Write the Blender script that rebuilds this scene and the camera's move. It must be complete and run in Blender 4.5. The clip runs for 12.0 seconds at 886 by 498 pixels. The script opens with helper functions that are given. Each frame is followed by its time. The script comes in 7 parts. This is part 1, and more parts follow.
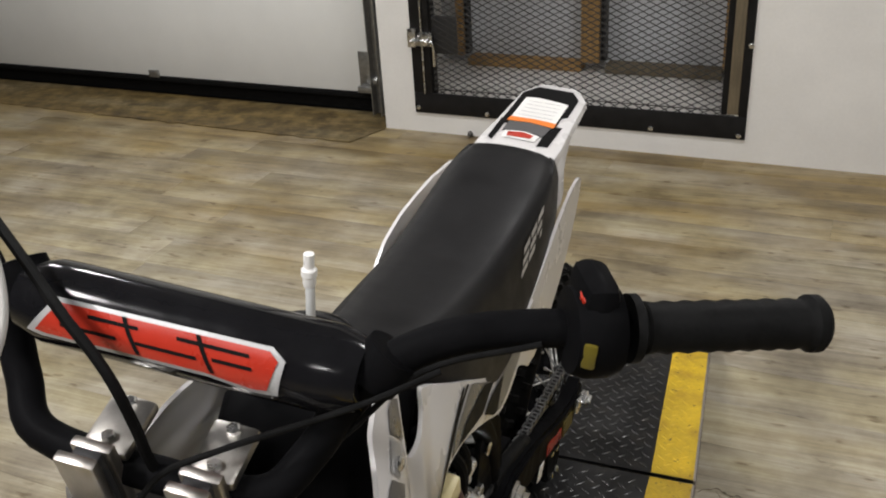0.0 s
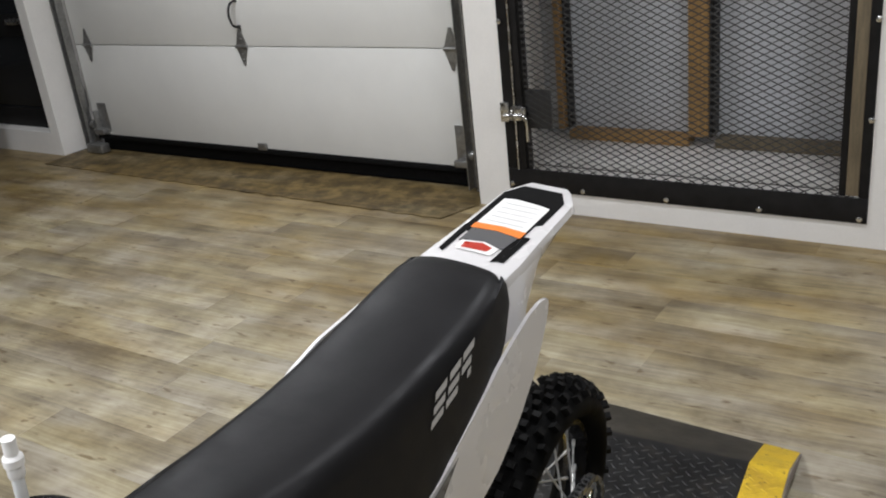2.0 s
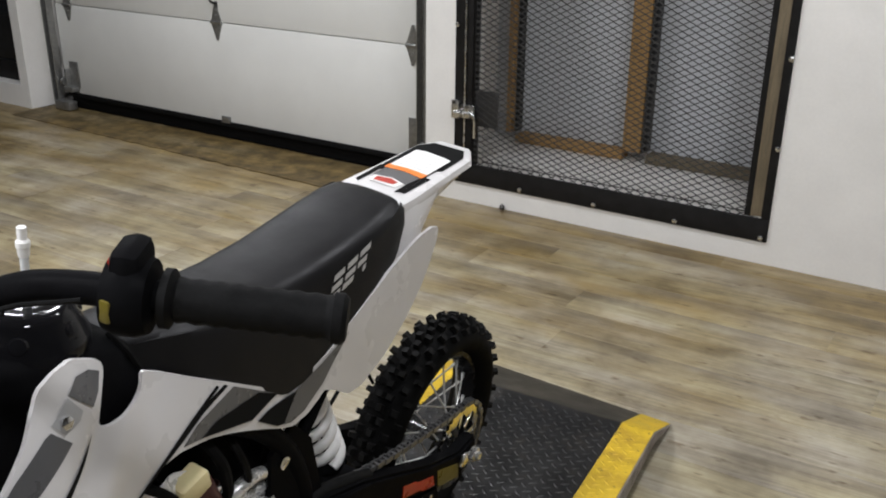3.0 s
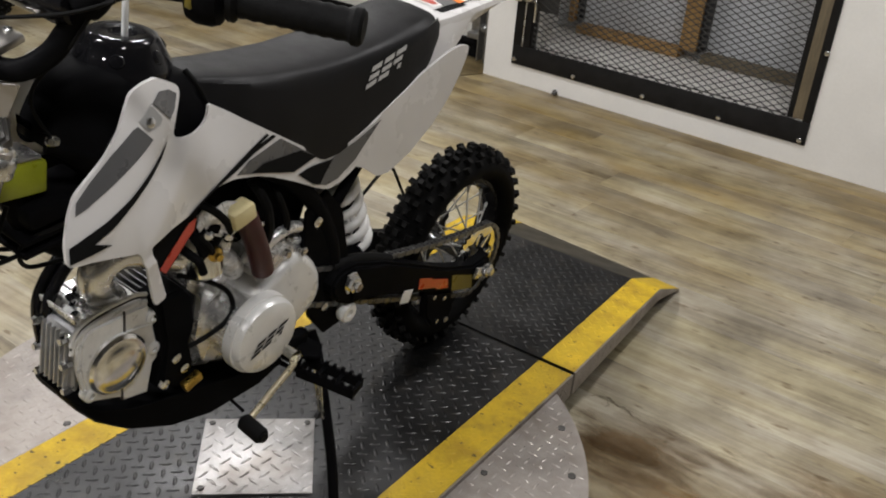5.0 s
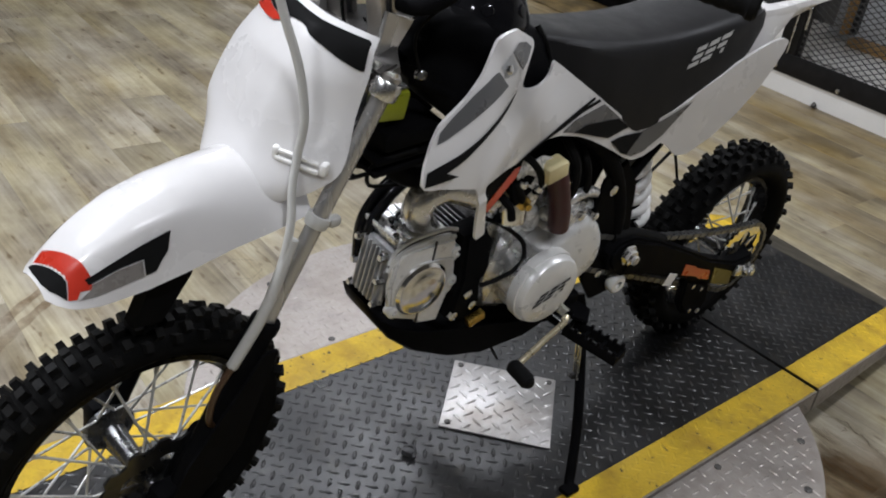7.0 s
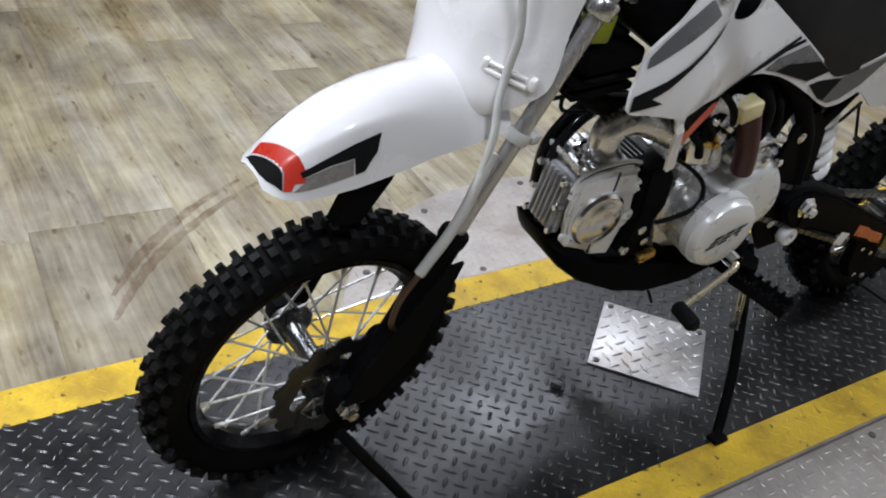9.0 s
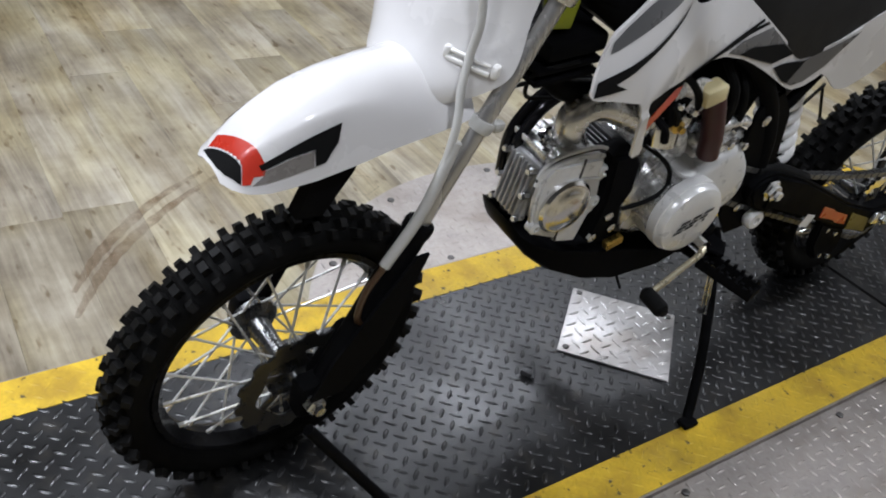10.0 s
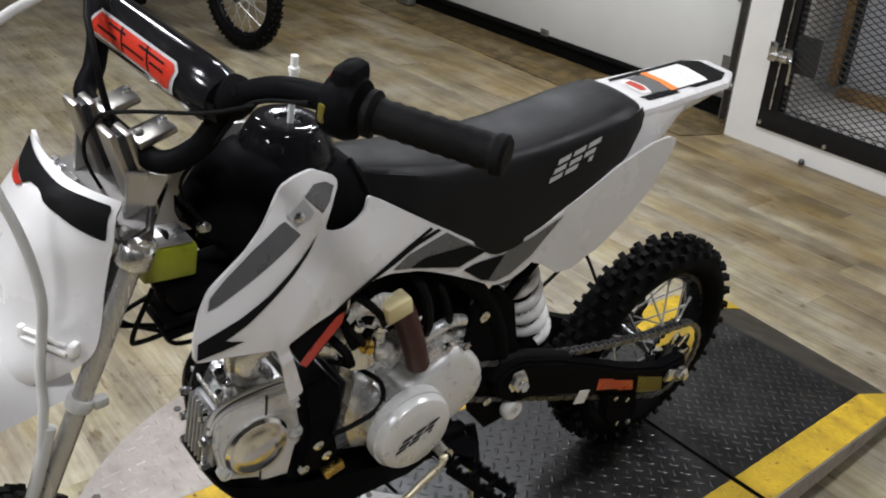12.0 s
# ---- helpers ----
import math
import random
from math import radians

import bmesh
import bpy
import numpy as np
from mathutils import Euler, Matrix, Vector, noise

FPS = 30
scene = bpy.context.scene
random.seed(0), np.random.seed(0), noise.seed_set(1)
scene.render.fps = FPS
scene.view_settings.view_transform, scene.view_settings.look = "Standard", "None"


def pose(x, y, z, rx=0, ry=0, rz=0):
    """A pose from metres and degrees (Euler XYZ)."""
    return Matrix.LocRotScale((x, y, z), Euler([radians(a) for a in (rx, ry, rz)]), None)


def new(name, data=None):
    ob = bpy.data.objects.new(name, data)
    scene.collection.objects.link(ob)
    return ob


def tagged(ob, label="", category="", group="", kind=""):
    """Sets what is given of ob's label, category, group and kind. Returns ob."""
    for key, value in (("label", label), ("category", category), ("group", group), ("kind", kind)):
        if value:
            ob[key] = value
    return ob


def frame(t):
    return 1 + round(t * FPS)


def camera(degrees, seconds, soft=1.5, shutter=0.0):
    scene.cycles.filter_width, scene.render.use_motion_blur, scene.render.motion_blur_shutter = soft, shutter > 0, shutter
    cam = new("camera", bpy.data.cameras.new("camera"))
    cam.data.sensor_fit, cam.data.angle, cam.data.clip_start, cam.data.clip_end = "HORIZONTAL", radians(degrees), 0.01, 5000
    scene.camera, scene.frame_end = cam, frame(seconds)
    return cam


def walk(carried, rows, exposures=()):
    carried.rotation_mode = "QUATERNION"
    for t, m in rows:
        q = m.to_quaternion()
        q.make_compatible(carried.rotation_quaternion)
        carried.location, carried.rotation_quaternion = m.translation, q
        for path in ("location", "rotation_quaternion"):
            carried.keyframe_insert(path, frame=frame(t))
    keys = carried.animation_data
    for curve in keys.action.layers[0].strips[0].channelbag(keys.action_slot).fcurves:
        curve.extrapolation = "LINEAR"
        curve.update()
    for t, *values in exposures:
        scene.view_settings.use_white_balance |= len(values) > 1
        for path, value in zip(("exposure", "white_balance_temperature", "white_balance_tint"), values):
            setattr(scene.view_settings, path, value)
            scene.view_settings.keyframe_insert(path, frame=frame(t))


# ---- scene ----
cam = camera(51.49, 12.0, 2.0)
# seconds, place, turn in degrees
PATH = [
    (0.0, 0.3649, -1.3598, 1.2952, 62.98, 3.29, 21.02),
    (0.2, 0.3944, -1.2875, 1.3053, 64.71, 3.16, 22.10),
    (0.5, 0.4328, -1.1853, 1.3023, 64.99, 3.28, 25.31),
    (0.7, 0.4490, -1.1165, 1.2843, 64.82, 3.54, 27.51),
    (1.0, 0.4645, -1.0762, 1.2645, 66.44, 3.71, 30.49),
    (1.2, 0.4737, -1.0632, 1.2642, 65.78, 5.28, 29.78),
    (1.5, 0.4817, -1.0545, 1.2613, 66.54, 5.89, 28.98),
    (1.8, 0.4944, -1.0707, 1.2609, 66.36, 5.93, 29.43),
    (2.0, 0.5087, -1.0917, 1.2672, 67.64, 5.98, 30.23),
    (2.2, 0.5252, -1.1103, 1.2693, 67.70, 5.89, 31.53),
    (2.5, 0.5933, -1.1818, 1.2755, 69.39, 5.31, 30.85),
    (2.8, 0.6638, -1.2571, 1.2731, 68.99, 1.70, 30.39),
    (3.0, 0.7028, -1.2949, 1.2661, 68.15, -0.59, 29.91),
    (3.2, 0.7428, -1.3236, 1.2586, 66.58, 0.31, 30.43),
    (4.8, 0.9149, -1.4623, 1.2110, 64.17, -4.13, 35.19),
    (5.0, 0.8874, -1.4717, 1.2071, 62.37, -4.29, 35.66),
    (5.2, 0.8727, -1.4789, 1.2042, 61.76, -3.79, 35.93),
    (5.5, 0.8589, -1.4950, 1.2038, 62.05, -4.57, 37.15),
    (5.8, 0.8454, -1.5214, 1.1987, 61.85, -5.42, 40.73),
    (6.0, 0.8384, -1.5410, 1.2001, 61.97, -5.92, 42.94),
    (6.2, 0.8334, -1.5579, 1.1981, 61.78, -6.32, 45.02),
    (6.5, 0.8308, -1.5790, 1.1945, 61.01, -6.82, 47.43),
    (6.8, 0.8191, -1.5980, 1.1853, 60.42, -7.35, 48.78),
    (7.0, 0.8209, -1.6158, 1.1871, 59.93, -7.39, 50.68),
    (7.2, 0.8131, -1.6304, 1.1818, 59.57, -7.35, 51.78),
    (7.5, 0.8062, -1.6512, 1.1766, 58.04, -6.09, 52.89),
    (7.7, 0.8000, -1.6649, 1.1699, 57.75, -6.09, 54.09),
    (9.3, 0.7873, -1.7051, 1.1423, 55.51, -8.18, 59.36),
    (9.5, 0.7837, -1.6994, 1.1402, 55.27, -8.07, 58.88),
    (9.8, 0.7830, -1.6937, 1.1405, 55.31, -8.17, 57.72),
    (10.0, 0.7807, -1.6901, 1.1418, 55.34, -8.23, 56.93),
    (10.2, 0.7799, -1.6820, 1.1453, 56.41, -8.13, 55.65),
    (10.5, 0.7861, -1.6687, 1.1558, 58.15, -7.68, 52.59),
    (10.8, 0.7888, -1.6514, 1.1791, 58.78, -4.15, 48.12),
    (11.0, 0.7925, -1.6347, 1.2086, 60.89, -2.99, 44.48),
    (11.2, 0.8183, -1.6025, 1.2316, 60.37, -1.35, 42.02),
    (11.5, 0.8306, -1.5041, 1.2362, 61.04, -0.96, 43.97),
    (11.8, 0.8524, -1.3829, 1.2510, 62.74, -2.24, 48.83),
    (12.0, 0.8548, -1.3179, 1.2522, 63.12, -3.56, 51.57),
]
walk(cam, [(t, pose(x, y, z, a, b, c)) for t, x, y, z, a, b, c in PATH],
     [(0.0, -0.12, 6370, 13), (0.5, -0.17, 6220, 13), (1.2, -0.06, 6120, 13), (1.5, -0.03, 6070, 13), (2.6, 0.03, 6020, 13), (3.2, 0.08, 6020, 13), (5.0, 0.01, 6320, 13), (6.0, -0.12, 6170, 13), (7.7, -0.08, 5720, 13), (9.5, 0.04, 5670, 13), (10.5, 0.0, 5820, 13), (11.5, -0.05, 6070, 13), (12.0, 0.04, 5970, 13)])

# ---------------------------------------------------------------- light
FLOOR_Z, DECK = 0.0, 0.1235
world = bpy.data.worlds.new("world")
world.use_nodes = True
world.node_tree.nodes["Background"].inputs[0].default_value = (0.055, 0.06, 0.07, 1)
world.node_tree.nodes["Background"].inputs[1].default_value = 0.03
scene.world = world
scene.view_settings.exposure = 0.0

CEIL = 2.75
# ceiling fittings: x, y, size along x, size along y, watts
LAMPS = [
    (-0.80, -1.70, 0.20, 0.20, 39),
    (-0.70, -2.60, 0.20, 0.20, 39),
    (-2.40, 0.00, 0.20, 0.40, 17),
    (-1.55, 0.95, 0.24, 0.24, 17),
    (-2.25, 0.95, 0.24, 0.24, 17),
    (0.55, -3.60, 0.40, 0.20, 28),
    (1.55, -1.55, 0.20, 0.40, 26.5),
    (0.60, 0.80, 0.20, 0.40, 27),
]
LAMP_COLOUR = (1.0, 0.985, 0.945)

# ---------------------------------------------------------------- materials
def material(name, colour, rough=0.5, metal=0.0, spread=0.12, scale=30.0, bump=0.05, fine=350.0, coat=0.0, stretch=(1, 1, 1), spec=0.5, island=False, piece=0.0, coords="Object"):
    """A surface with colour and gloss that vary at two scales, and fine relief."""
    m = bpy.data.materials.new(name)
    m.use_nodes = True
    nt = m.node_tree
    b = nt.nodes["Principled BSDF"]
    link = nt.links.new
    tc = nt.nodes.new("ShaderNodeTexCoord")
    mp = nt.nodes.new("ShaderNodeMapping")
    mp.inputs["Scale"].default_value = stretch
    link(tc.outputs[coords], mp.inputs["Vector"])
    n1 = nt.nodes.new("ShaderNodeTexNoise")
    n1.inputs["Scale"].default_value, n1.inputs["Detail"].default_value, n1.inputs["Roughness"].default_value = scale, 5, 0.6
    n2 = nt.nodes.new("ShaderNodeTexNoise")
    n2.inputs["Scale"].default_value, n2.inputs["Detail"].default_value = fine, 3
    link(mp.outputs[0], n1.inputs["Vector"])
    link(mp.outputs[0], n2.inputs["Vector"])
    mix = nt.nodes.new("ShaderNodeMath")
    mix.operation = "MULTIPLY_ADD"
    mix.inputs[1].default_value = 0.35
    link(n2.outputs[0], mix.inputs[0])
    link(n1.outputs[0], mix.inputs[2])
    ramp = nt.nodes.new("ShaderNodeValToRGB")
    lo = [c * (1 - spread) for c in colour]
    hi = [min(1.0, c * (1 + spread)) for c in colour]
    ramp.color_ramp.elements[0].position, ramp.color_ramp.elements[0].color = 0.45, (*lo, 1)
    ramp.color_ramp.elements[1].position, ramp.color_ramp.elements[1].color = 0.90, (*hi, 1)
    link(mix.outputs[0], ramp.inputs[0])
    out = ramp.outputs[0]
    if piece:
        info = nt.nodes.new("ShaderNodeObjectInfo")
        hsv = nt.nodes.new("ShaderNodeHueSaturation")
        mr = nt.nodes.new("ShaderNodeMapRange")
        mr.inputs["To Min"].default_value, mr.inputs["To Max"].default_value = 1 - piece, 1 + piece
        link(info.outputs["Random"], mr.inputs["Value"])
        link(mr.outputs[0], hsv.inputs["Value"])
        link(out, hsv.inputs["Color"])
        out = hsv.outputs[0]
    link(out, b.inputs["Base Color"])
    rr = nt.nodes.new("ShaderNodeMapRange")
    rr.inputs["From Min"].default_value, rr.inputs["From Max"].default_value = 0.3, 0.7
    rr.inputs["To Min"].default_value, rr.inputs["To Max"].default_value = max(0.02, rough - 0.09), min(1, rough + 0.09)
    link(n1.outputs[0], rr.inputs["Value"])
    link(rr.outputs[0], b.inputs["Roughness"])
    b.inputs["Metallic"].default_value = metal
    b.inputs["Coat Weight"].default_value = coat
    b.inputs["Coat Roughness"].default_value = 0.12
    b.inputs["Specular IOR Level"].default_value = spec
    if spec < 0.5:
        b.inputs["IOR"].default_value = 1.08 + 0.6 * spec  # dull, light-swallowing blacks
    if bump:
        bp = nt.nodes.new("ShaderNodeBump")
        bp.inputs["Strength"].default_value, bp.inputs["Distance"].default_value = bump, 0.004
        link(mix.outputs[0], bp.inputs["Height"])
        link(bp.outputs[0], b.inputs["Normal"])
    return m


def planks_material(name, dark, mid, pale, rough=0.42, across=34.0, mottle=0.55, spots=5.5):
    """Printed wood-look vinyl: long grain along x, broad bleached and brown drifts, a painted light falloff towards +y,
    a shade of its own for each plank.
    """
    m = bpy.data.materials.new(name)
    m.use_nodes = True
    nt = m.node_tree
    b = nt.nodes["Principled BSDF"]
    link = nt.links.new
    geo = nt.nodes.new("ShaderNodeNewGeometry")
    info = nt.nodes.new("ShaderNodeObjectInfo")
    off = nt.nodes.new("ShaderNodeVectorMath")
    off.operation = "SCALE"
    off.inputs[0].default_value = (7.0, 13.0, 29.0)
    link(info.outputs["Random"], off.inputs["Scale"])
    add = nt.nodes.new("ShaderNodeVectorMath")
    link(geo.outputs["Position"], add.inputs[0])
    link(off.outputs[0], add.inputs[1])
    warp = nt.nodes.new("ShaderNodeTexNoise")
    warp.inputs["Scale"].default_value = 2.2
    link(add.outputs[0], warp.inputs["Vector"])
    add2 = nt.nodes.new("ShaderNodeVectorMath")
    add2.operation = "MULTIPLY_ADD"
    add2.inputs[1].default_value = (0.03, 0.025, 0.0)
    link(warp.outputs["Color"], add2.inputs[0])
    link(add.outputs[0], add2.inputs[2])

    def grain(sx, sy, detail):
        mp = nt.nodes.new("ShaderNodeMapping")
        mp.inputs["Scale"].default_value = (sx, sy, 1)
        tex = nt.nodes.new("ShaderNodeTexNoise")
        tex.inputs["Scale"].default_value, tex.inputs["Detail"].default_value, tex.inputs["Roughness"].default_value = 1.0, detail, 0.62
        link(add2.outputs[0], mp.inputs["Vector"])
        link(mp.outputs[0], tex.inputs["Vector"])
        return tex

    broad, fine = grain(1.6, 11.0, 4), grain(4.0, across * 3.2, 6)
    total = nt.nodes.new("ShaderNodeMath")
    total.operation = "MULTIPLY_ADD"
    total.inputs[1].default_value = 0.34
    link(fine.outputs[0], total.inputs[0])
    blotch = nt.nodes.new("ShaderNodeTexNoise")
    blotch.inputs["Scale"].default_value, blotch.inputs["Detail"].default_value, blotch.inputs["Roughness"].default_value = spots, 8, 0.66
    link(geo.outputs["Position"], blotch.inputs["Vector"])
    both = nt.nodes.new("ShaderNodeMix")
    both.inputs["Factor"].default_value = mottle
    link(broad.outputs[0], both.inputs["A"])
    link(blotch.outputs[0], both.inputs["B"])
    link(both.outputs["Result"], total.inputs[2])
    shade = nt.nodes.new("ShaderNodeMath")
    shade.operation = "MULTIPLY_ADD"
    shade.inputs[1].default_value = 0.065
    link(info.outputs["Random"], shade.inputs[0])
    link(total.outputs[0], shade.inputs[2])
    ramp = nt.nodes.new("ShaderNodeValToRGB")
    e = ramp.color_ramp.elements
    e[0].position, e[0].color = 0.54, (*dark, 1)
    e[1].position, e[1].color = 0.84, (*pale, 1)
    x = e.new(0.69)
    x.color = (*mid, 1)
    link(shade.outputs[0], ramp.inputs[0])
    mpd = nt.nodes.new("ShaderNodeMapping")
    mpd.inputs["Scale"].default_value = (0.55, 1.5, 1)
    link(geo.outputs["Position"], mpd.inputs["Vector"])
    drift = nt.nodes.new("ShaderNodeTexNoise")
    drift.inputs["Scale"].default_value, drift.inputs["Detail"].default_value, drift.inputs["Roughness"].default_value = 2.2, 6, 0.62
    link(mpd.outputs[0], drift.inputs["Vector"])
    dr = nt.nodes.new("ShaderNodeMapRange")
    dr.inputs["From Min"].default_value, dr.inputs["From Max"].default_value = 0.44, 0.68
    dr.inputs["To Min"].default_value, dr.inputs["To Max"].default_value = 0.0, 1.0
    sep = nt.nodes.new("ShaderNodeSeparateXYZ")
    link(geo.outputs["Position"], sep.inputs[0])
    back_falloff = nt.nodes.new("ShaderNodeMapRange")  # paler by the lift, browner behind: glare and falloff painted into the colour
    back_falloff.inputs["From Min"].default_value, back_falloff.inputs["From Max"].default_value = 0.5, 1.8
    back_falloff.inputs["To Min"].default_value, back_falloff.inputs["To Max"].default_value = -0.07, 0.15
    link(sep.outputs["Y"], back_falloff.inputs["Value"])
    # sum of the random drift and the painted falloff
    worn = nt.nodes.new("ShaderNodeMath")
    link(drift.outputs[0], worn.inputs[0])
    link(back_falloff.outputs[0], worn.inputs[1])
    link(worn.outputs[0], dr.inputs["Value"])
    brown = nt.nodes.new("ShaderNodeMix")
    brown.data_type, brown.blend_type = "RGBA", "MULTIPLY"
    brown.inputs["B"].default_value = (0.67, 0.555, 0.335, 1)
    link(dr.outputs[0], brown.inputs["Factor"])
    # cream and grey clouds in the print
    mpc = nt.nodes.new("ShaderNodeMapping")
    mpc.inputs["Scale"].default_value = (2.4, 6.5, 1)
    link(add2.outputs[0], mpc.inputs["Vector"])
    cloud = nt.nodes.new("ShaderNodeTexNoise")
    cloud.inputs["Scale"].default_value, cloud.inputs["Detail"].default_value = 1.0, 3
    link(mpc.outputs[0], cloud.inputs["Vector"])
    tint = nt.nodes.new("ShaderNodeValToRGB")
    tint.color_ramp.elements[0].position, tint.color_ramp.elements[0].color = 0.40, (0.90, 0.885, 0.92, 1)
    tint.color_ramp.elements[1].position, tint.color_ramp.elements[1].color = 0.62, (1.0, 0.965, 0.84, 1)
    link(cloud.outputs[0], tint.inputs[0])
    tinted = nt.nodes.new("ShaderNodeMix")
    tinted.data_type, tinted.blend_type = "RGBA", "MULTIPLY"
    tinted.inputs["Factor"].default_value = 1.0
    link(ramp.outputs[0], tinted.inputs["A"])
    link(tint.outputs[0], tinted.inputs["B"])
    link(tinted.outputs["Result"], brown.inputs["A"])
    # small dark knots and specks, drawn out along the grain
    mpk = nt.nodes.new("ShaderNodeMapping")
    mpk.inputs["Scale"].default_value = (15.0, 42.0, 1)
    link(add2.outputs[0], mpk.inputs["Vector"])
    knot = nt.nodes.new("ShaderNodeTexNoise")
    knot.inputs["Scale"].default_value, knot.inputs["Detail"].default_value = 1.0, 2
    link(mpk.outputs[0], knot.inputs["Vector"])
    kr = nt.nodes.new("ShaderNodeMapRange")
    kr.inputs["From Min"].default_value, kr.inputs["From Max"].default_value = 0.64, 0.74
    kr.inputs["To Max"].default_value = 0.85
    link(knot.outputs[0], kr.inputs["Value"])
    knots = nt.nodes.new("ShaderNodeMix")
    knots.data_type, knots.blend_type = "RGBA", "MULTIPLY"
    knots.inputs["B"].default_value = (0.42, 0.34, 0.24, 1)
    link(kr.outputs[0], knots.inputs["Factor"])
    link(brown.outputs["Result"], knots.inputs["A"])
    link(knots.outputs["Result"], b.inputs["Base Color"])
    rr = nt.nodes.new("ShaderNodeMapRange")
    rr.inputs["To Min"].default_value, rr.inputs["To Max"].default_value = rough + 0.1, rough - 0.08
    link(broad.outputs[0], rr.inputs["Value"])
    link(rr.outputs[0], b.inputs["Roughness"])
    bp = nt.nodes.new("ShaderNodeBump")
    bp.inputs["Strength"].default_value, bp.inputs["Distance"].default_value = 0.12, 0.002
    link(fine.outputs[0], bp.inputs["Height"])
    link(bp.outputs[0], b.inputs["Normal"])
    return m


def worn_plate_material(name, base, worn, rough, metal, amount, worn_metal=0.0):
    """Painted or bare steel with scuffed and dusty patches of irregular shape."""
    m = material(name, base, rough, metal, 0.25, 9, 0.05, 160)
    nt = m.node_tree
    b = nt.nodes["Principled BSDF"]
    link = nt.links.new
    geo = nt.nodes.new("ShaderNodeNewGeometry")
    n = nt.nodes.new("ShaderNodeTexNoise")
    n.inputs["Scale"].default_value, n.inputs["Detail"].default_value, n.inputs["Roughness"].default_value = 5.0, 8, 0.68
    link(geo.outputs["Position"], n.inputs["Vector"])
    r = nt.nodes.new("ShaderNodeValToRGB")
    r.color_ramp.elements[0].position, r.color_ramp.elements[1].position = amount, amount + 0.16
    link(n.outputs[0], r.inputs[0])
    old = b.inputs["Base Color"].links[0].from_socket
    mix = nt.nodes.new("ShaderNodeMix")
    mix.data_type = "RGBA"
    mix.inputs["B"].default_value = (*worn, 1)
    link(r.outputs[0], mix.inputs["Factor"])
    link(old, mix.inputs["A"])
    link(mix.outputs["Result"], b.inputs["Base Color"])
    return m


def grime(m, colour, scale, lo, hi, most=1.0, detail=4):
    """Lays patches of dirt, chips or dust with a shape of their own over a surface's colour."""
    nt = m.node_tree
    b = nt.nodes["Principled BSDF"]
    link = nt.links.new
    geo = nt.nodes.new("ShaderNodeNewGeometry")
    n = nt.nodes.new("ShaderNodeTexNoise")
    n.inputs["Scale"].default_value, n.inputs["Detail"].default_value, n.inputs["Roughness"].default_value = scale, detail, 0.6
    link(geo.outputs["Position"], n.inputs["Vector"])
    r = nt.nodes.new("ShaderNodeMapRange")
    r.inputs["From Min"].default_value, r.inputs["From Max"].default_value = lo, hi
    r.inputs["To Max"].default_value = most
    link(n.outputs[0], r.inputs["Value"])
    mix = nt.nodes.new("ShaderNodeMix")
    mix.data_type = "RGBA"
    mix.inputs["B"].default_value = (*colour, 1)
    link(r.outputs[0], mix.inputs["Factor"])
    link(b.inputs["Base Color"].links[0].from_socket, mix.inputs["A"])
    link(mix.outputs["Result"], b.inputs["Base Color"])
    return m


def glow(name, colour, strength):
    m = bpy.data.materials.new(name)
    m.use_nodes = True
    b = m.node_tree.nodes["Principled BSDF"]
    b.inputs["Emission Color"].default_value = (*colour, 1)
    b.inputs["Emission Strength"].default_value = strength
    return m


def clear(name, colour, rough=0.05):
    m = bpy.data.materials.new(name)
    m.use_nodes = True
    b = m.node_tree.nodes["Principled BSDF"]
    b.inputs["Base Color"].default_value = (*colour, 1)
    b.inputs["Transmission Weight"].default_value = 1.0
    b.inputs["Roughness"].default_value = rough
    b.inputs["IOR"].default_value = 1.3
    return m


WALL_WHITE = material("wall_paint", (0.78, 0.765, 0.73), 0.6, 0, 0.05, 4, 0.03, 90)
SHOP_GREY = material("grey_wall_paint", (0.13, 0.13, 0.13), 0.7, 0, 0.06, 4)
CEIL_GREY = material("ceiling_paint", (0.22, 0.215, 0.205), 0.8, 0, 0.05, 5, 0.04, 120)
DOOR_WHITE = material("door_paint", (0.70, 0.70, 0.67), 0.42, 0, 0.04, 3, 0.02, 200)
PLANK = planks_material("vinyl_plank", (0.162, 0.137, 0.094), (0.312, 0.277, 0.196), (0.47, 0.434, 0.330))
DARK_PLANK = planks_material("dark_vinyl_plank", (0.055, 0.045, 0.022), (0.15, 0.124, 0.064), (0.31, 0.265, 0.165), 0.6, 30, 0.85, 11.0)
UNDERFLOOR = material("floor_joint", (0.03, 0.024, 0.018), 0.8)
DECK_BLACK = worn_plate_material("black_tread_plate", (0.0070, 0.0070, 0.0072), (0.024, 0.0235, 0.023), 0.36, 0.0, 0.51)
DECK_YELLOW = worn_plate_material("yellow_safety_paint", (0.58, 0.385, 0.012), (0.20, 0.135, 0.015), 0.58, 0.0, 0.58)
TREAD_ALU = worn_plate_material("aluminium_tread_plate", (0.50, 0.485, 0.475), (0.33, 0.305, 0.28), 0.42, 0.8, 0.54)
grime(DECK_BLACK, (0.040, 0.035, 0.028), 24, 0.54, 0.72, 0.7)
grime(DECK_BLACK, (0.004, 0.004, 0.004), 7, 0.52, 0.66, 0.8)
grime(DECK_YELLOW, (0.33, 0.20, 0.010), 13, 0.48, 0.68, 0.75)
grime(DECK_YELLOW, (0.035, 0.026, 0.014), 70, 0.66, 0.71, 0.85, 2)
WING_ALU = worn_plate_material("worn_aluminium_plate", (0.39, 0.355, 0.325), (0.25, 0.215, 0.185), 0.45, 0.6, 0.52)
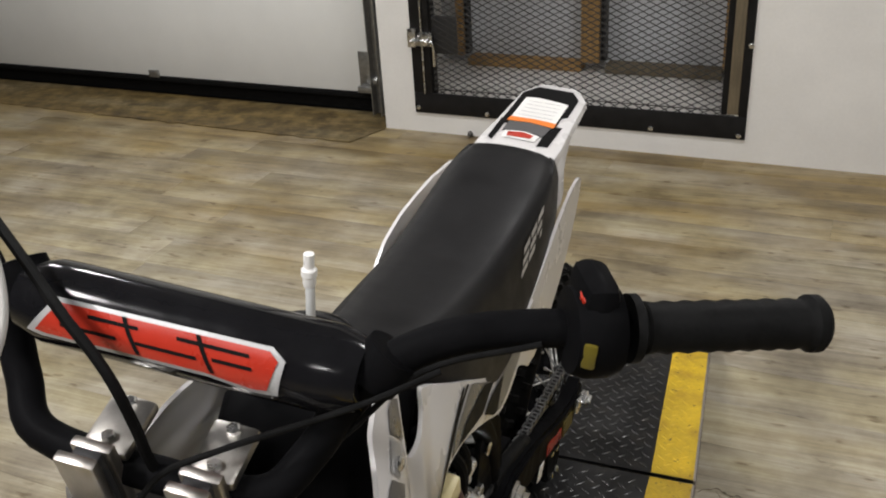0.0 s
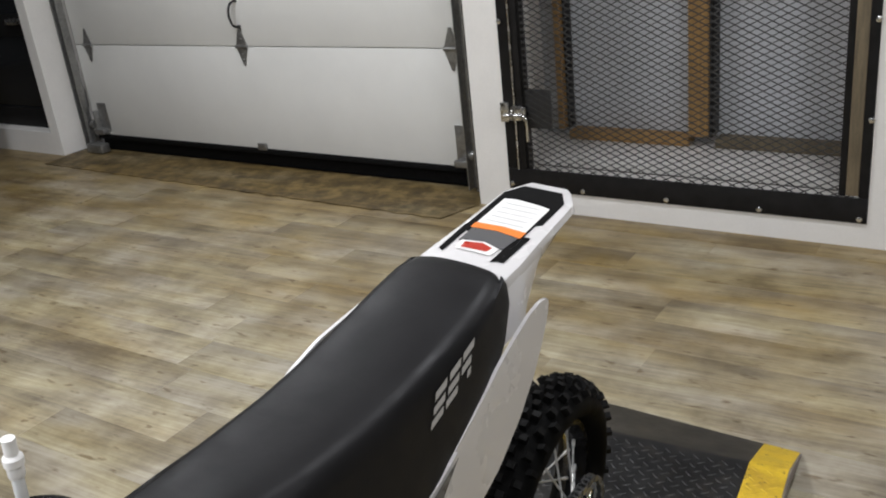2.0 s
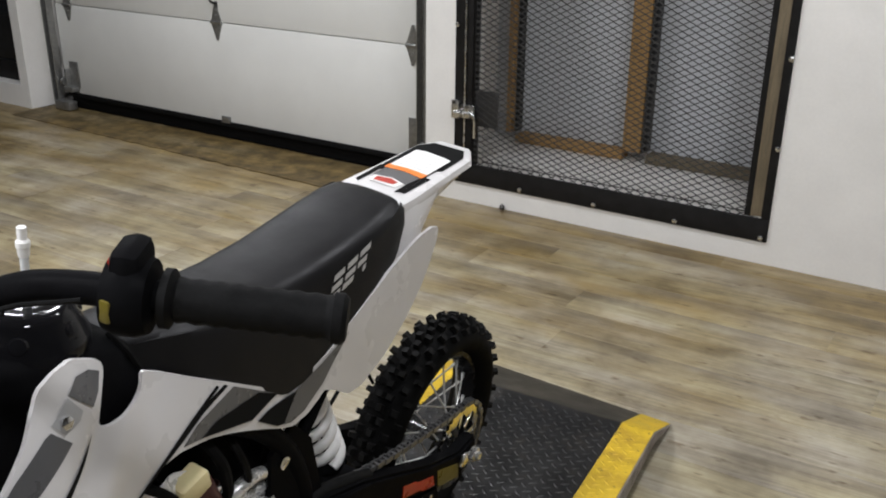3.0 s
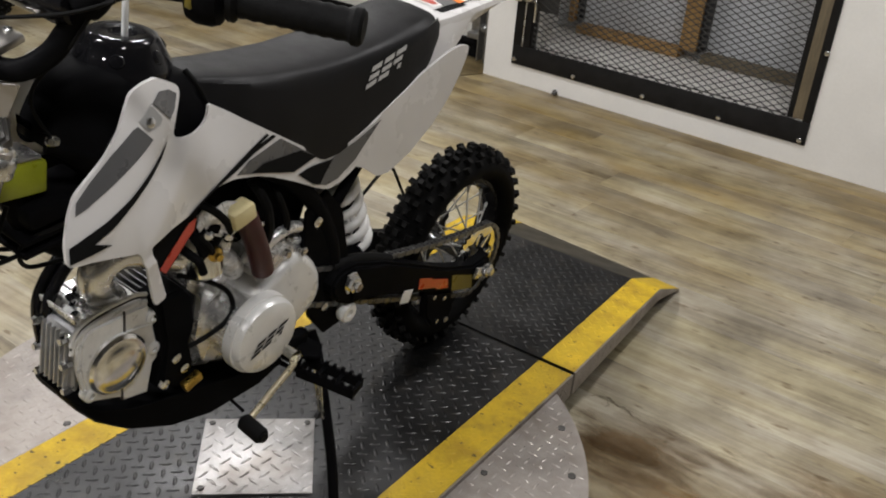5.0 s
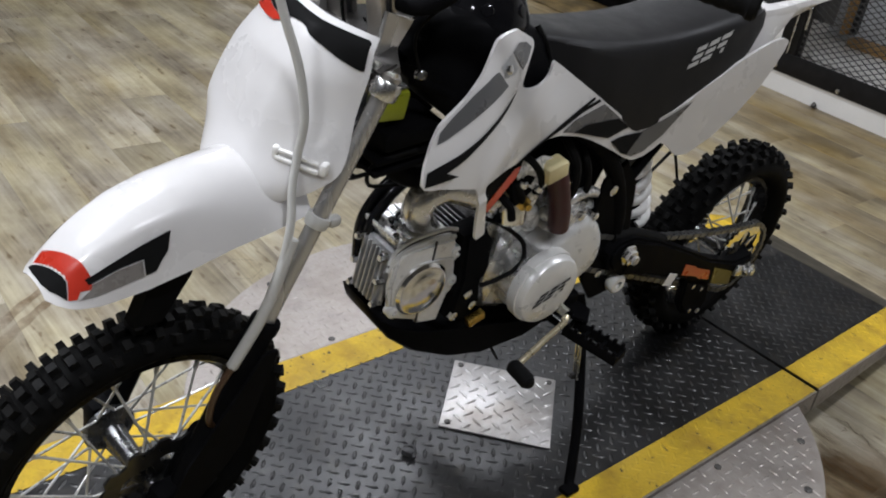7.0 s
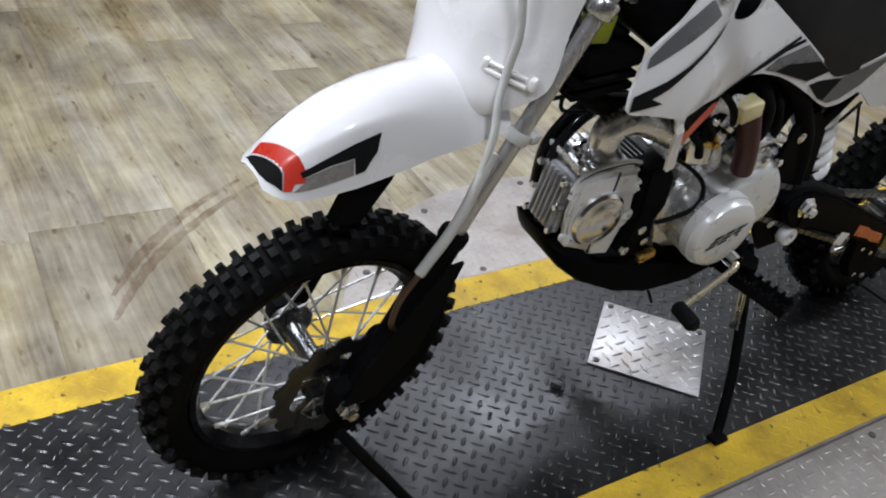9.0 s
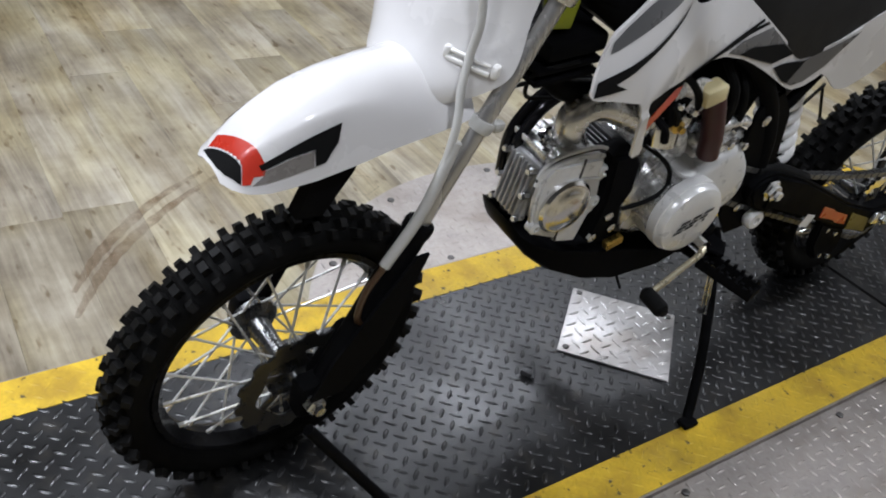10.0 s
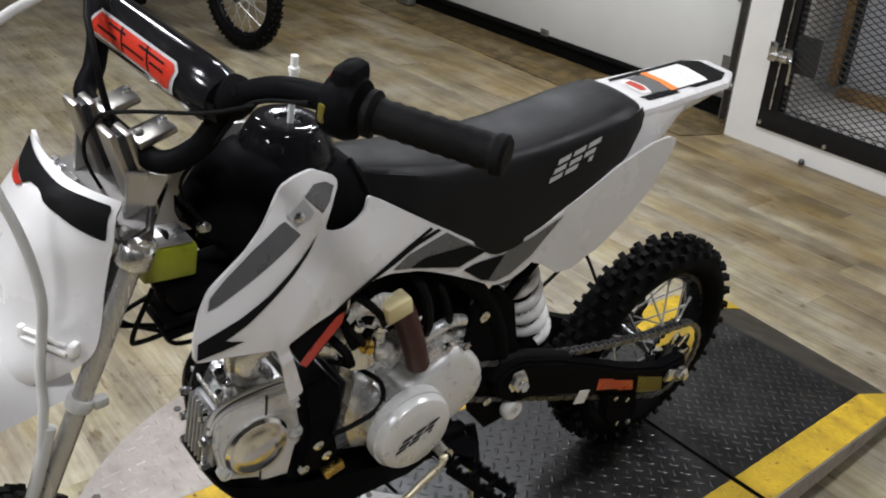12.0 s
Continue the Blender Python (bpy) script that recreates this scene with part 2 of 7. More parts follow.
grime(WING_ALU, (0.24, 0.21, 0.18), 9, 0.48, 0.66, 0.6)
grime(TREAD_ALU, (0.30, 0.26, 0.22), 11, 0.50, 0.68, 0.6)
STEEL_DARK = material("dark_steel", (0.10, 0.095, 0.09), 0.5, 0.7, 0.3, 12)
FRAME_BLACK = material("black_steel_frame", (0.013, 0.0125, 0.0125), 0.45, 0.0, 0.3, 20, 0.08, spec=0.35)
MESH_METAL = material("expanded_metal", (0.045, 0.044, 0.042), 0.45, 0.2, 0.25, 40)
GALVANISED = material("galvanised_steel", (0.34, 0.34, 0.33), 0.42, 0.85, 0.25, 60)
ZINC = material("bright_zinc", (0.66, 0.66, 0.65), 0.26, 1.0, 0.12, 50)
TIMBER = material("pine_stud", (0.37, 0.215, 0.072), 0.7, 0, 0.25, 14, 0.1, 120, stretch=(6, 6, 0.6))
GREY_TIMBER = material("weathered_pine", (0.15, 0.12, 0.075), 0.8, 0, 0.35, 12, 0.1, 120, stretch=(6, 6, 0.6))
DRYWALL = material("grey_board", (0.60, 0.615, 0.64), 0.85, 0, 0.07, 5)
RUBBER = material("black_rubber", (0.008, 0.008, 0.008), 0.55, 0, 0.35, 60, 0.12, 400, spec=0.2)
# one rubber in two tones: knobs painted lit, carcass painted in shade
TYRE_RUBBER = material("tyre_rubber", (0.0085, 0.0083, 0.008), 0.50, 0, 0.6, 55, 0.12, 420, spec=0.27)
SHADED_RUBBER = material("shaded_tyre_rubber", (0.005, 0.0049, 0.0048), 0.62, 0, 0.4, 40, 0.12, 420, spec=0.18)
RIM_BLACK = material("black_rim_lacquer", (0.009, 0.009, 0.010), 0.26, 0, 0.2, 30, 0.0, spec=0.25)
PLASTIC_WHITE = material("white_plastic", (0.67, 0.655, 0.645), 0.26, 0, 0.012, 6, 0.0, 60, coat=0.4)
PLASTIC_BLACK = material("black_plastic", (0.0055, 0.0055, 0.006), 0.46, 0, 0.25, 30, 0.02, spec=0.10)
SEAT_VINYL = material("seat_vinyl", (0.008, 0.0078, 0.0083), 0.47, 0, 0.15, 25, 0.08, 900, spec=0.38)
GLOSS_BLACK = material("gloss_black", (0.007, 0.007, 0.008), 0.10, 0, 0.2, 30, 0.0, coat=0.0, spec=0.42)
FRAME_PAINT = material("frame_paint", (0.005, 0.005, 0.0055), 0.42, 0, 0.25, 40, 0.03, spec=0.10)
CHROME = material("chrome", (0.72, 0.72, 0.72), 0.14, 1.0, 0.06, 30, 0.0)
FORK_SILVER = material("silver_fork_tube", (0.48, 0.47, 0.455), 0.26, 0.7, 0.07, 30, 0.01, stretch=(1, 1, 0.1))
CAST_ALU = material("cast_aluminium", (0.80, 0.80, 0.79), 0.30, 0.6, 0.14, 70, 0.14, 500)
CAST_DULL = material("dull_cast_aluminium", (0.46, 0.46, 0.46), 0.42, 0.6, 0.2, 70, 0.14, 500)
HUB = material("dark_cast_hub", (0.10, 0.10, 0.10), 0.27, 0.85, 0.15, 60, 0.08)
RISER = material("machined_aluminium", (0.45, 0.43, 0.40), 0.36, 1.0, 0.12, 60, 0.05, 400, stretch=(1, 1, 0.15))
HEAD_PAINT = material("satin_cast_aluminium", (0.76, 0.76, 0.75), 0.33, 0.15, 0.08, 60, 0.10, 500)
POLISHED = material("polished_aluminium", (0.74, 0.73, 0.71), 0.16, 1.0, 0.05, 30, 0.01)
CASE_METAL = material("burnished_case_alloy", (0.78, 0.775, 0.765), 0.24, 0.75, 0.10, 40, 0.06, 300)
# near-white: the foil flap, and the patch painted as glare on the case
FOIL = material("crumpled_foil", (0.90, 0.90, 0.91), 0.28, 0.35, 0.05, 70, 0.9, 140)
CASE_PAINT = material("silver_case_paint", (0.74, 0.735, 0.715), 0.32, 0.2, 0.06, 40, 0.05, 500)
DECAL_GREY = material("grey_decal", (0.085, 0.085, 0.088), 0.3, 0, 0.06, 20, 0.0, coat=0.3)
DECAL_BROWN = material("taupe_decal", (0.20, 0.185, 0.17), 0.3, 0, 0.06, 20, 0.0, coat=0.3)
DECAL_LIGHT = material("pale_grey_decal", (0.40, 0.40, 0.40), 0.32, 0, 0.04, 20, 0.0)
DECAL_BLACK = material("black_decal", (0.010, 0.010, 0.010), 0.40, 0, 0.1, 20, 0.0, spec=0.13)
DECAL_RED = material("red_decal", (0.44, 0.030, 0.014), 0.3, 0, 0.08, 20, 0.0, coat=0.3)
DECAL_ORANGE = material("orange_decal", (0.85, 0.22, 0.03), 0.35, 0, 0.05, 20, 0.0)
DECAL_SILVER = material("silver_print", (0.55, 0.55, 0.55), 0.35, 0.3, 0.05, 30, 0.0)
PAPER = material("paper_label", (0.80, 0.79, 0.76), 0.5, 0, 0.03, 20, 0.0)
NEON = material("yellow_green_paint", (0.30, 0.335, 0.018), 0.35, 0, 0.1, 30, 0.02)
GOLD = material("gold_anodised", (0.60, 0.54, 0.38), 0.3, 0.7, 0.1, 30, 0.0)
OLIVE = material("olive_decal", (0.12, 0.095, 0.01), 0.35, 0, 0.1, 20, 0.0)
BRASS = material("brass", (0.62, 0.42, 0.10), 0.3, 1.0, 0.1, 60)
CREAM = material("cream_plastic", (0.76, 0.66, 0.36), 0.45, 0, 0.06, 40)
MAROON = material("maroon_hose", (0.045, 0.008, 0.010), 0.42, 0, 0.2, 40)
HOSE_CLEAR = material("frosted_hose", (0.47, 0.465, 0.44), 0.4, 0, 0.05, 30, 0.0)
HOSE_BROWN = material("amber_hose", (0.06, 0.032, 0.015), 0.35, 0, 0.1, 30, 0.0)
SPRING_WHITE = material("white_spring", (0.72, 0.71, 0.69), 0.3, 0, 0.03, 30, 0.0)
ANTHRACITE = material("dark_grey_metal", (0.05, 0.05, 0.052), 0.4, 0.5, 0.2, 40)
PHENOLIC = material("disc_steel", (0.085, 0.085, 0.085), 0.33, 0.9, 0.2, 60)
SPOKE = material("zinc_plated_wire", (0.62, 0.62, 0.60), 0.30, 0.45, 0.08, 30, 0.0)
CHAIN = material("oiled_chain_steel", (0.13, 0.13, 0.13), 0.34, 0.6, 0.3, 80)
GLASS_DARK = material("dark_glass", (0.012, 0.013, 0.015), 0.08, 0, 0.1, 3, 0.0)
TUBE_CLEAR = material("clear_vent_tube", (0.62, 0.63, 0.62), 0.18, 0, 0.04, 30, 0.0)
CRACK = material("floor_crack", (0.10, 0.075, 0.045), 0.8)
LED = glow("led_diffuser", LAMP_COLOUR, 9.0)
SKIRT = worn_plate_material("grimy_tread_plate", (0.29, 0.26, 0.23), (0.15, 0.128, 0.105), 0.5, 0.5, 0.50)


def faint(name, colour, cover):
    """A thin stain: part of the ground shows through."""
    m = material(name, colour, 0.5, 0, 0.2, 30, 0.0)
    nt = m.node_tree
    mix = nt.nodes.new("ShaderNodeMixShader")
    see = nt.nodes.new("ShaderNodeBsdfTransparent")
    n = nt.nodes.new("ShaderNodeTexNoise")
    n.inputs["Scale"].default_value, n.inputs["Detail"].default_value = 9, 2
    r = nt.nodes.new("ShaderNodeMapRange")
    r.inputs["From Min"].default_value, r.inputs["From Max"].default_value = 0.25, 0.75
    r.inputs["To Max"].default_value = cover
    nt.links.new(n.outputs[0], r.inputs["Value"])
    nt.links.new(r.outputs[0], mix.inputs[0])
    nt.links.new(see.outputs[0], mix.inputs[1])
    nt.links.new(nt.nodes["Principled BSDF"].outputs[0], mix.inputs[2])
    nt.links.new(mix.outputs[0], nt.nodes["Material Output"].inputs["Surface"])
    return m


SCUFF = faint("tyre_scuff", (0.17, 0.088, 0.032), 0.50)



def soft_stain(name, colour, cover):
    """A stain with a ragged, fading edge on a unit sheet."""
    m = material(name, colour, 0.5, 0, 0.2, 30, 0.0)
    nt = m.node_tree
    link = nt.links.new
    tc = nt.nodes.new("ShaderNodeTexCoord")
    length = nt.nodes.new("ShaderNodeVectorMath")
    length.operation = "LENGTH"
    link(tc.outputs["Object"], length.inputs[0])
    geo = nt.nodes.new("ShaderNodeNewGeometry")
    mp = nt.nodes.new("ShaderNodeMapping")
    mp.inputs["Scale"].default_value = (4.0, 14.0, 1)
    link(geo.outputs["Position"], mp.inputs["Vector"])
    n = nt.nodes.new("ShaderNodeTexNoise")
    n.inputs["Scale"].default_value, n.inputs["Detail"].default_value, n.inputs["Roughness"].default_value = 1.0, 7, 0.65
    link(mp.outputs[0], n.inputs["Vector"])
    edge = nt.nodes.new("ShaderNodeMath")
    edge.operation = "MULTIPLY_ADD"
    edge.inputs[1].default_value = 1.7
    link(n.outputs[0], edge.inputs[0])
    inv = nt.nodes.new("ShaderNodeMath")
    inv.operation = "SUBTRACT"
    inv.inputs[0].default_value = -0.12
    link(length.outputs["Value"], inv.inputs[1])
    link(inv.outputs[0], edge.inputs[2])
    r = nt.nodes.new("ShaderNodeMapRange")
    r.inputs["From Min"].default_value, r.inputs["From Max"].default_value = 0.0, 0.55
    r.inputs["To Max"].default_value = cover
    link(edge.outputs[0], r.inputs["Value"])
    rim = nt.nodes.new("ShaderNodeMapRange")
    rim.inputs["From Min"].default_value, rim.inputs["From Max"].default_value = 0.98, 0.70
    link(length.outputs["Value"], rim.inputs["Value"])
    total = nt.nodes.new("ShaderNodeMath")
    total.operation = "MULTIPLY"
    link(r.outputs[0], total.inputs[0])
    link(rim.outputs[0], total.inputs[1])
    mix = nt.nodes.new("ShaderNodeMixShader")
    see = nt.nodes.new("ShaderNodeBsdfTransparent")
    link(total.outputs[0], mix.inputs[0])
    link(see.outputs[0], mix.inputs[1])
    link(nt.nodes["Principled BSDF"].outputs[0], mix.inputs[2])
    link(mix.outputs[0], nt.nodes["Material Output"].inputs["Surface"])
    return m


STAIN = soft_stain("brown_floor_wear", (0.205, 0.118, 0.038), 0.72)

# ---------------------------------------------------------------- mesh helpers
from mathutils.geometry import delaunay_2d_cdt


def finish(bm, limit=38):
    bm.normal_update()
    for f in bm.faces:
        f.smooth = True
    lim = radians(limit)
    for e in bm.edges:
        if len(e.link_faces) == 2:
            e.smooth = e.calc_face_angle(0) < lim
        else:
            e.smooth = False


def part(name, bm, mat, parent=None, label="", at=None, limit=38):
    """One mesh object from a bmesh, under a thing or under a part."""
    finish(bm, limit)
    me = bpy.data.meshes.new(name)
    bm.to_mesh(me)
    bm.free()
    for x in (mat if isinstance(mat, (list, tuple)) else [mat]):
        me.materials.append(x)
    ob = new(name, me)
    if parent is not None:
        ob.parent = parent
    if at is not None:
        ob.matrix_basis = at
    if label:
        ob["label"] = label
    return ob


def thing(name, at, label, category, group=""):
    ob = new(name)
    ob.empty_display_size = 0.1
    ob.matrix_basis = at
    return tagged(ob, label, category, group)


def add_box(bm, c, s, rot=None, bevel=0.0):
    v = bmesh.ops.create_cube(bm, size=1)["verts"]
    m = Matrix.Translation(c) @ (rot.to_4x4() if rot is not None else Matrix.Identity(4)) @ Matrix.Diagonal((*s, 1))
    bmesh.ops.transform(bm, matrix=m, verts=v)
    if bevel:
        es = list({e for x in v for e in x.link_edges})
        bmesh.ops.bevel(bm, geom=es, offset=bevel, segments=2, profile=0.5, affect="EDGES")
    return bm


def box(c, s, rot=None, bevel=0.0):
    return add_box(bmesh.new(), c, s, rot, bevel)


def basis_along(d):
    d = Vector(d).normalized()
    return d.to_track_quat("Z", "Y").to_matrix().to_4x4()


def add_lathe(bm, profile, base=(0, 0, 0), axis=(0, 0, 1), seg=24, closed=False):
    """profile: (radius, height) along axis."""
    m = Matrix.Translation(base) @ basis_along(axis)
    rings = []
    for r, h in profile:
        if r < 1e-5:
            rings.append([bm.verts.new(m @ Vector((0, 0, h)))])
        else:
            rings.append([bm.verts.new(m @ Vector((r * math.cos(2 * math.pi * i / seg), r * math.sin(2 * math.pi * i / seg), h))) for i in range(seg)])
    pairs = list(zip(rings, rings[1:]))
    if closed:
        pairs.append((rings[-1], rings[0]))
    for a, b in pairs:
        for i in range(seg):
            j = (i + 1) % seg
            q = [a[i % len(a)], a[j % len(a)], b[j % len(b)], b[i % len(b)]]
            u = []
            for x in q:
                if x not in u:
                    u.append(x)
            if len(u) > 2:
                bm.faces.new(u)
    if not closed:
        for r in (rings[0], rings[-1]):
            if len(r) > 2:
                bm.faces.new(r)
    return bm


def lathe(profile, base=(0, 0, 0), axis=(0, 0, 1), seg=24, closed=False):
    return add_lathe(bmesh.new(), profile, base, axis, seg, closed)


def smooth_path(pts, n=6, loop=False):
    """Catmull-Rom through the points."""
    p = [Vector(q) for q in pts]
    out = []
    cnt = len(p)
    last = cnt if loop else cnt - 1
    for i in range(last):
        a = p[(i - 1) % cnt] if loop or i > 0 else p[0] * 2 - p[1]
        b, c = p[i], p[(i + 1) % cnt]
        d = p[(i + 2) % cnt] if loop or i + 2 < cnt else p[-1] * 2 - p[-2]
        for k in range(n):
            t = k / n
            out.append(0.5 * ((2 * b) + (c - a) * t + (2 * a - 5 * b + 4 * c - d) * t * t + (3 * b - a - 3 * c + d) * t ** 3))
    if not loop:
        out.append(p[-1])
    return out


def add_tube(bm, pts, r, seg=10, n=6, loop=False, smooth=True, cap=True):
    path = smooth_path(pts, n, loop) if smooth and len(pts) > 2 else [Vector(q) for q in pts]
    rad = r if callable(r) else (lambda t: r)
    cnt = len(path)
    up = None
    rings = []
    for i, p in enumerate(path):
        a = path[i - 1] if (i > 0 or loop) else p
        b = path[(i + 1) % cnt] if (i + 1 < cnt or loop) else p
        d = (b - a).normalized()
        if up is None:
            up = d.orthogonal().normalized()
        up = (up - d * up.dot(d)).normalized()
        side = d.cross(up)
        rr = rad(i / max(1, cnt - 1))
        rings.append([bm.verts.new(p + rr * (math.cos(2 * math.pi * k / seg) * up + math.sin(2 * math.pi * k / seg) * side)) for k in range(seg)])
    for i in range(cnt if loop else cnt - 1):
        a, b = rings[i], rings[(i + 1) % cnt]
        for k in range(seg):
            bm.faces.new((a[k], a[(k + 1) % seg], b[(k + 1) % seg], b[k]))
    if not loop and cap:
        bm.faces.new(rings[0][::-1])
        bm.faces.new(rings[-1])
    return bm


def tube(pts, r, seg=10, n=6, loop=False, smooth=True):
    return add_tube(bmesh.new(), pts, r, seg, n, loop, smooth)


def loft(rings, cap=True, loop=True):
    """A skin over rings of points, each of the same count."""
    bm = bmesh.new()
    vs = [[bm.verts.new(p) for p in r] for r in rings]
    n = len(vs[0])
    for a, b in zip(vs, vs[1:]):
        for i in range(n if loop else n - 1):
            j = (i + 1) % n
            bm.faces.new((a[i], a[j], b[j], b[i]))
    if cap:
        bm.faces.new(vs[0][::-1])
        bm.faces.new(vs[-1])
    bmesh.ops.recalc_face_normals(bm, faces=bm.faces)
    return bm


def field(ctrl):
    """x over (y, z), eased between control points (y, z, x)."""
    pts = np.array([(y, z) for y, z, x in ctrl], float)
    val = np.array([x for y, z, x in ctrl], float)
    n = len(pts)
    if n < 4:
        mean = float(val.mean())
        return lambda y, z: mean

    def u(r2):
        return r2 * np.log(r2 + 1e-9)

    a = np.zeros((n + 3, n + 3))
    a[:n, :n] = u(((pts[:, None] - pts[None]) ** 2).sum(2)) + 0.004 * np.eye(n)
    a[:n, n], a[:n, n + 1:] = 1, pts
    a[n:, :n] = a[:n, n:].T
    w = np.linalg.solve(a, np.concatenate([val, np.zeros(3)]))

    def f(y, z):
        k = u(((pts - (y, z)) ** 2).sum(1))
        return float(k @ w[:n] + w[n] + w[n + 1] * y + w[n + 2] * z)
    return f


def resampled(poly, step, loops=0):
    """The outline with points every step or so; loops rounds the corners a little."""
    pts = [Vector(q) for q in poly]
    for _ in range(loops):
        out = []
        for i, p in enumerate(pts):
            q = pts[(i + 1) % len(pts)]
            k = min(0.25, 0.0035 / max(1e-6, (q - p).length))
            out += [p + (q - p) * k, q + (p - q) * k]
        pts = out
    out = []
    for i, p in enumerate(pts):
        q = pts[(i + 1) % len(pts)]
        n = max(1, int((q - p).length / step))
        out += [p + (q - p) * (k / n) for k in range(n)]
    return out


def sheet(poly, f, thick=0.004, proud=0.0, step=0.010, side=1, soft=0):
    """A moulded panel: outline (y, z), bulged by x = f(y, z), mirrored for side = -1."""
    rim = resampled([(p[0], p[1]) for p in poly], step, soft)
    n = len(rim)
    pts = list(rim)
    y0, y1 = min(p.x for p in rim), max(p.x for p in rim)
    z0, z1 = min(p.y for p in rim), max(p.y for p in rim)
    ring = rim + [rim[0]]

    def inside(x, y):
        hit = False
        for a, b in zip(ring, ring[1:]):
            if (a.y > y) != (b.y > y) and x < (b.x - a.x) * (y - a.y) / (b.y - a.y) + a.x:
                hit = not hit
        return hit

    def clear_of(x, y):
        return all((p.x - x) ** 2 + (p.y - y) ** 2 > (step * 0.55) ** 2 for p in rim)

    j, z = 0, z0 + step / 2
    while z < z1:
        y = y0 + step * (0.5 if j % 2 else 1.0)
        while y < y1:
            if inside(y, z) and clear_of(y, z):
                pts.append(Vector((y, z)))
            y += step
        z += step * 0.87
        j += 1
    vs, _, fs, _, _, _ = delaunay_2d_cdt(pts, [(i, (i + 1) % n) for i in range(n)], [], 1, 1e-6)
    bm = bmesh.new()
    made = [bm.verts.new((side * (f(v.x, v.y) + proud), v.x, v.y)) for v in vs]
    for q in fs:
        c = sum((vs[i] for i in q), Vector((0, 0))) / len(q)
        if inside(c.x, c.y):
            bm.faces.new([made[i] for i in q])
    bmesh.ops.delete(bm, geom=[v for v in bm.verts if not v.link_faces], context="VERTS")
    bmesh.ops.recalc_face_normals(bm, faces=bm.faces)
    if sum(fc.normal.x for fc in bm.faces) * side < 0:
        bmesh.ops.reverse_faces(bm, faces=bm.faces)
    if thick:
        g = bmesh.ops.extrude_face_region(bm, geom=bm.faces[:] + bm.edges[:] + bm.verts[:])
        new_v = [x for x in g["geom"] if isinstance(x, bmesh.types.BMVert)]
        for v in new_v:
            v.co.x -= side * thick
        bmesh.ops.recalc_face_normals(bm, faces=bm.faces)
    return bm


def prism(poly, z0, z1, bevel=0.0):
    """An outline (x, y) drawn up from z0 to z1."""
    bm = bmesh.new()
    lo = [bm.verts.new((x, y, z0)) for x, y in poly]
    hi = [bm.verts.new((x, y, z1)) for x, y in poly]
    n = len(poly)
    bm.faces.new(lo[::-1])
    bm.faces.new(hi)
    for i in range(n):
        j = (i + 1) % n
        bm.faces.new((lo[i], lo[j], hi[j], hi[i]))
    bmesh.ops.recalc_face_normals(bm, faces=bm.faces)
    if bevel:
        es = [e for e in bm.edges if all(abs(v.co.z - z1) < 1e-6 for v in e.verts)]
        bmesh.ops.bevel(bm, geom=es, offset=bevel, segments=2, affect="EDGES")
    return bm


def side_prism(poly, x0, x1, bevel=0.0):
    """An outline (y, z) drawn along x."""
    bm = prism(poly, x0, x1, bevel)
    for v in bm.verts:
        y, z, x = v.co
        v.co = (x, y, z)
    bmesh.ops.recalc_face_normals(bm, faces=bm.faces)
    return bm


def bolt(parent, p, axis, r=0.006, h=0.005, mat=None, name="bolt"):
    return part(name, lathe([(r, 0), (r, h * 0.8), (r * 0.75, h), (0, h)], p, axis, 6), mat or ZINC, parent)

# ---------------------------------------------------------------- room
WALL = pose(-1.1206, 1.976, 0, 0, 0, -2.6)  # along the back wall: x to its right, y into it, z up
ROOM_TOP = CEIL


def structure(name, bm, mat, at=None, label="", limit=38):
    ob = part(name, bm, mat, None, label, at, limit)
    return tagged(ob, kind="structure")


# the ground under all, with loose-laid planks on it near the lift
structure("floor", box((-1.5, -0.6, -0.012), (13, 11, 0.02)), UNDERFLOOR, None, "worn grey-brown wood-look plank floor")
FLOOR = bpy.data.objects["floor"]
# ceiling and three walls out of view, toned dark to cut bounce light
structure("ceiling", box((-1.5, -0.6, CEIL + 0.05), (13, 11, 0.1)), CEIL_GREY, None, "plain grey ceiling out of view, kept dark to cut bounce")
structure("wall_south", box((-1.5, -5.9, CEIL / 2), (13, 0.15, CEIL)), SHOP_GREY, None, "plain grey wall out of view, dark to limit bounce light")
structure("wall_east", box((4.9, -0.6, CEIL / 2), (0.15, 11, CEIL)), SHOP_GREY, None, "plain grey wall out of view, dark to limit bounce light")
structure("wall_west", box((-7.9, -0.6, CEIL / 2), (0.15, 11, CEIL)), SHOP_GREY, None, "plain grey wall out of view, dark to limit bounce light")

# back wall: openings for the cage, the roller door and a glazed door
CAGE_L, CAGE_R, CAGE_B, CAGE_T = 0.05, 1.275, 0.13, 1.98
DOOR_L, DOOR_R, DOOR_T = -2.897, -0.135, 2.25
GLASS_L, GLASS_R = -3.95, -2.975


def wall_piece(bm, u0, u1, z0, z1, d=0.16):
    add_box(bm, ((u0 + u1) / 2, d / 2, (z0 + z1) / 2), (u1 - u0, d, z1 - z0))


bm = bmesh.new()
wall_piece(bm, DOOR_R, CAGE_L, 0, ROOM_TOP)
wall_piece(bm, CAGE_L, CAGE_R, 0, CAGE_B)
wall_piece(bm, CAGE_L, CAGE_R, CAGE_T, ROOM_TOP)
wall_piece(bm, CAGE_R, 6.2, 0, ROOM_TOP)
wall_piece(bm, DOOR_L, DOOR_R, DOOR_T, ROOM_TOP)
wall_piece(bm, GLASS_R, DOOR_L, 0, ROOM_TOP)
wall_piece(bm, GLASS_L, GLASS_R, 0, 0.13)
wall_piece(bm, GLASS_L, GLASS_R, 2.1, ROOM_TOP)
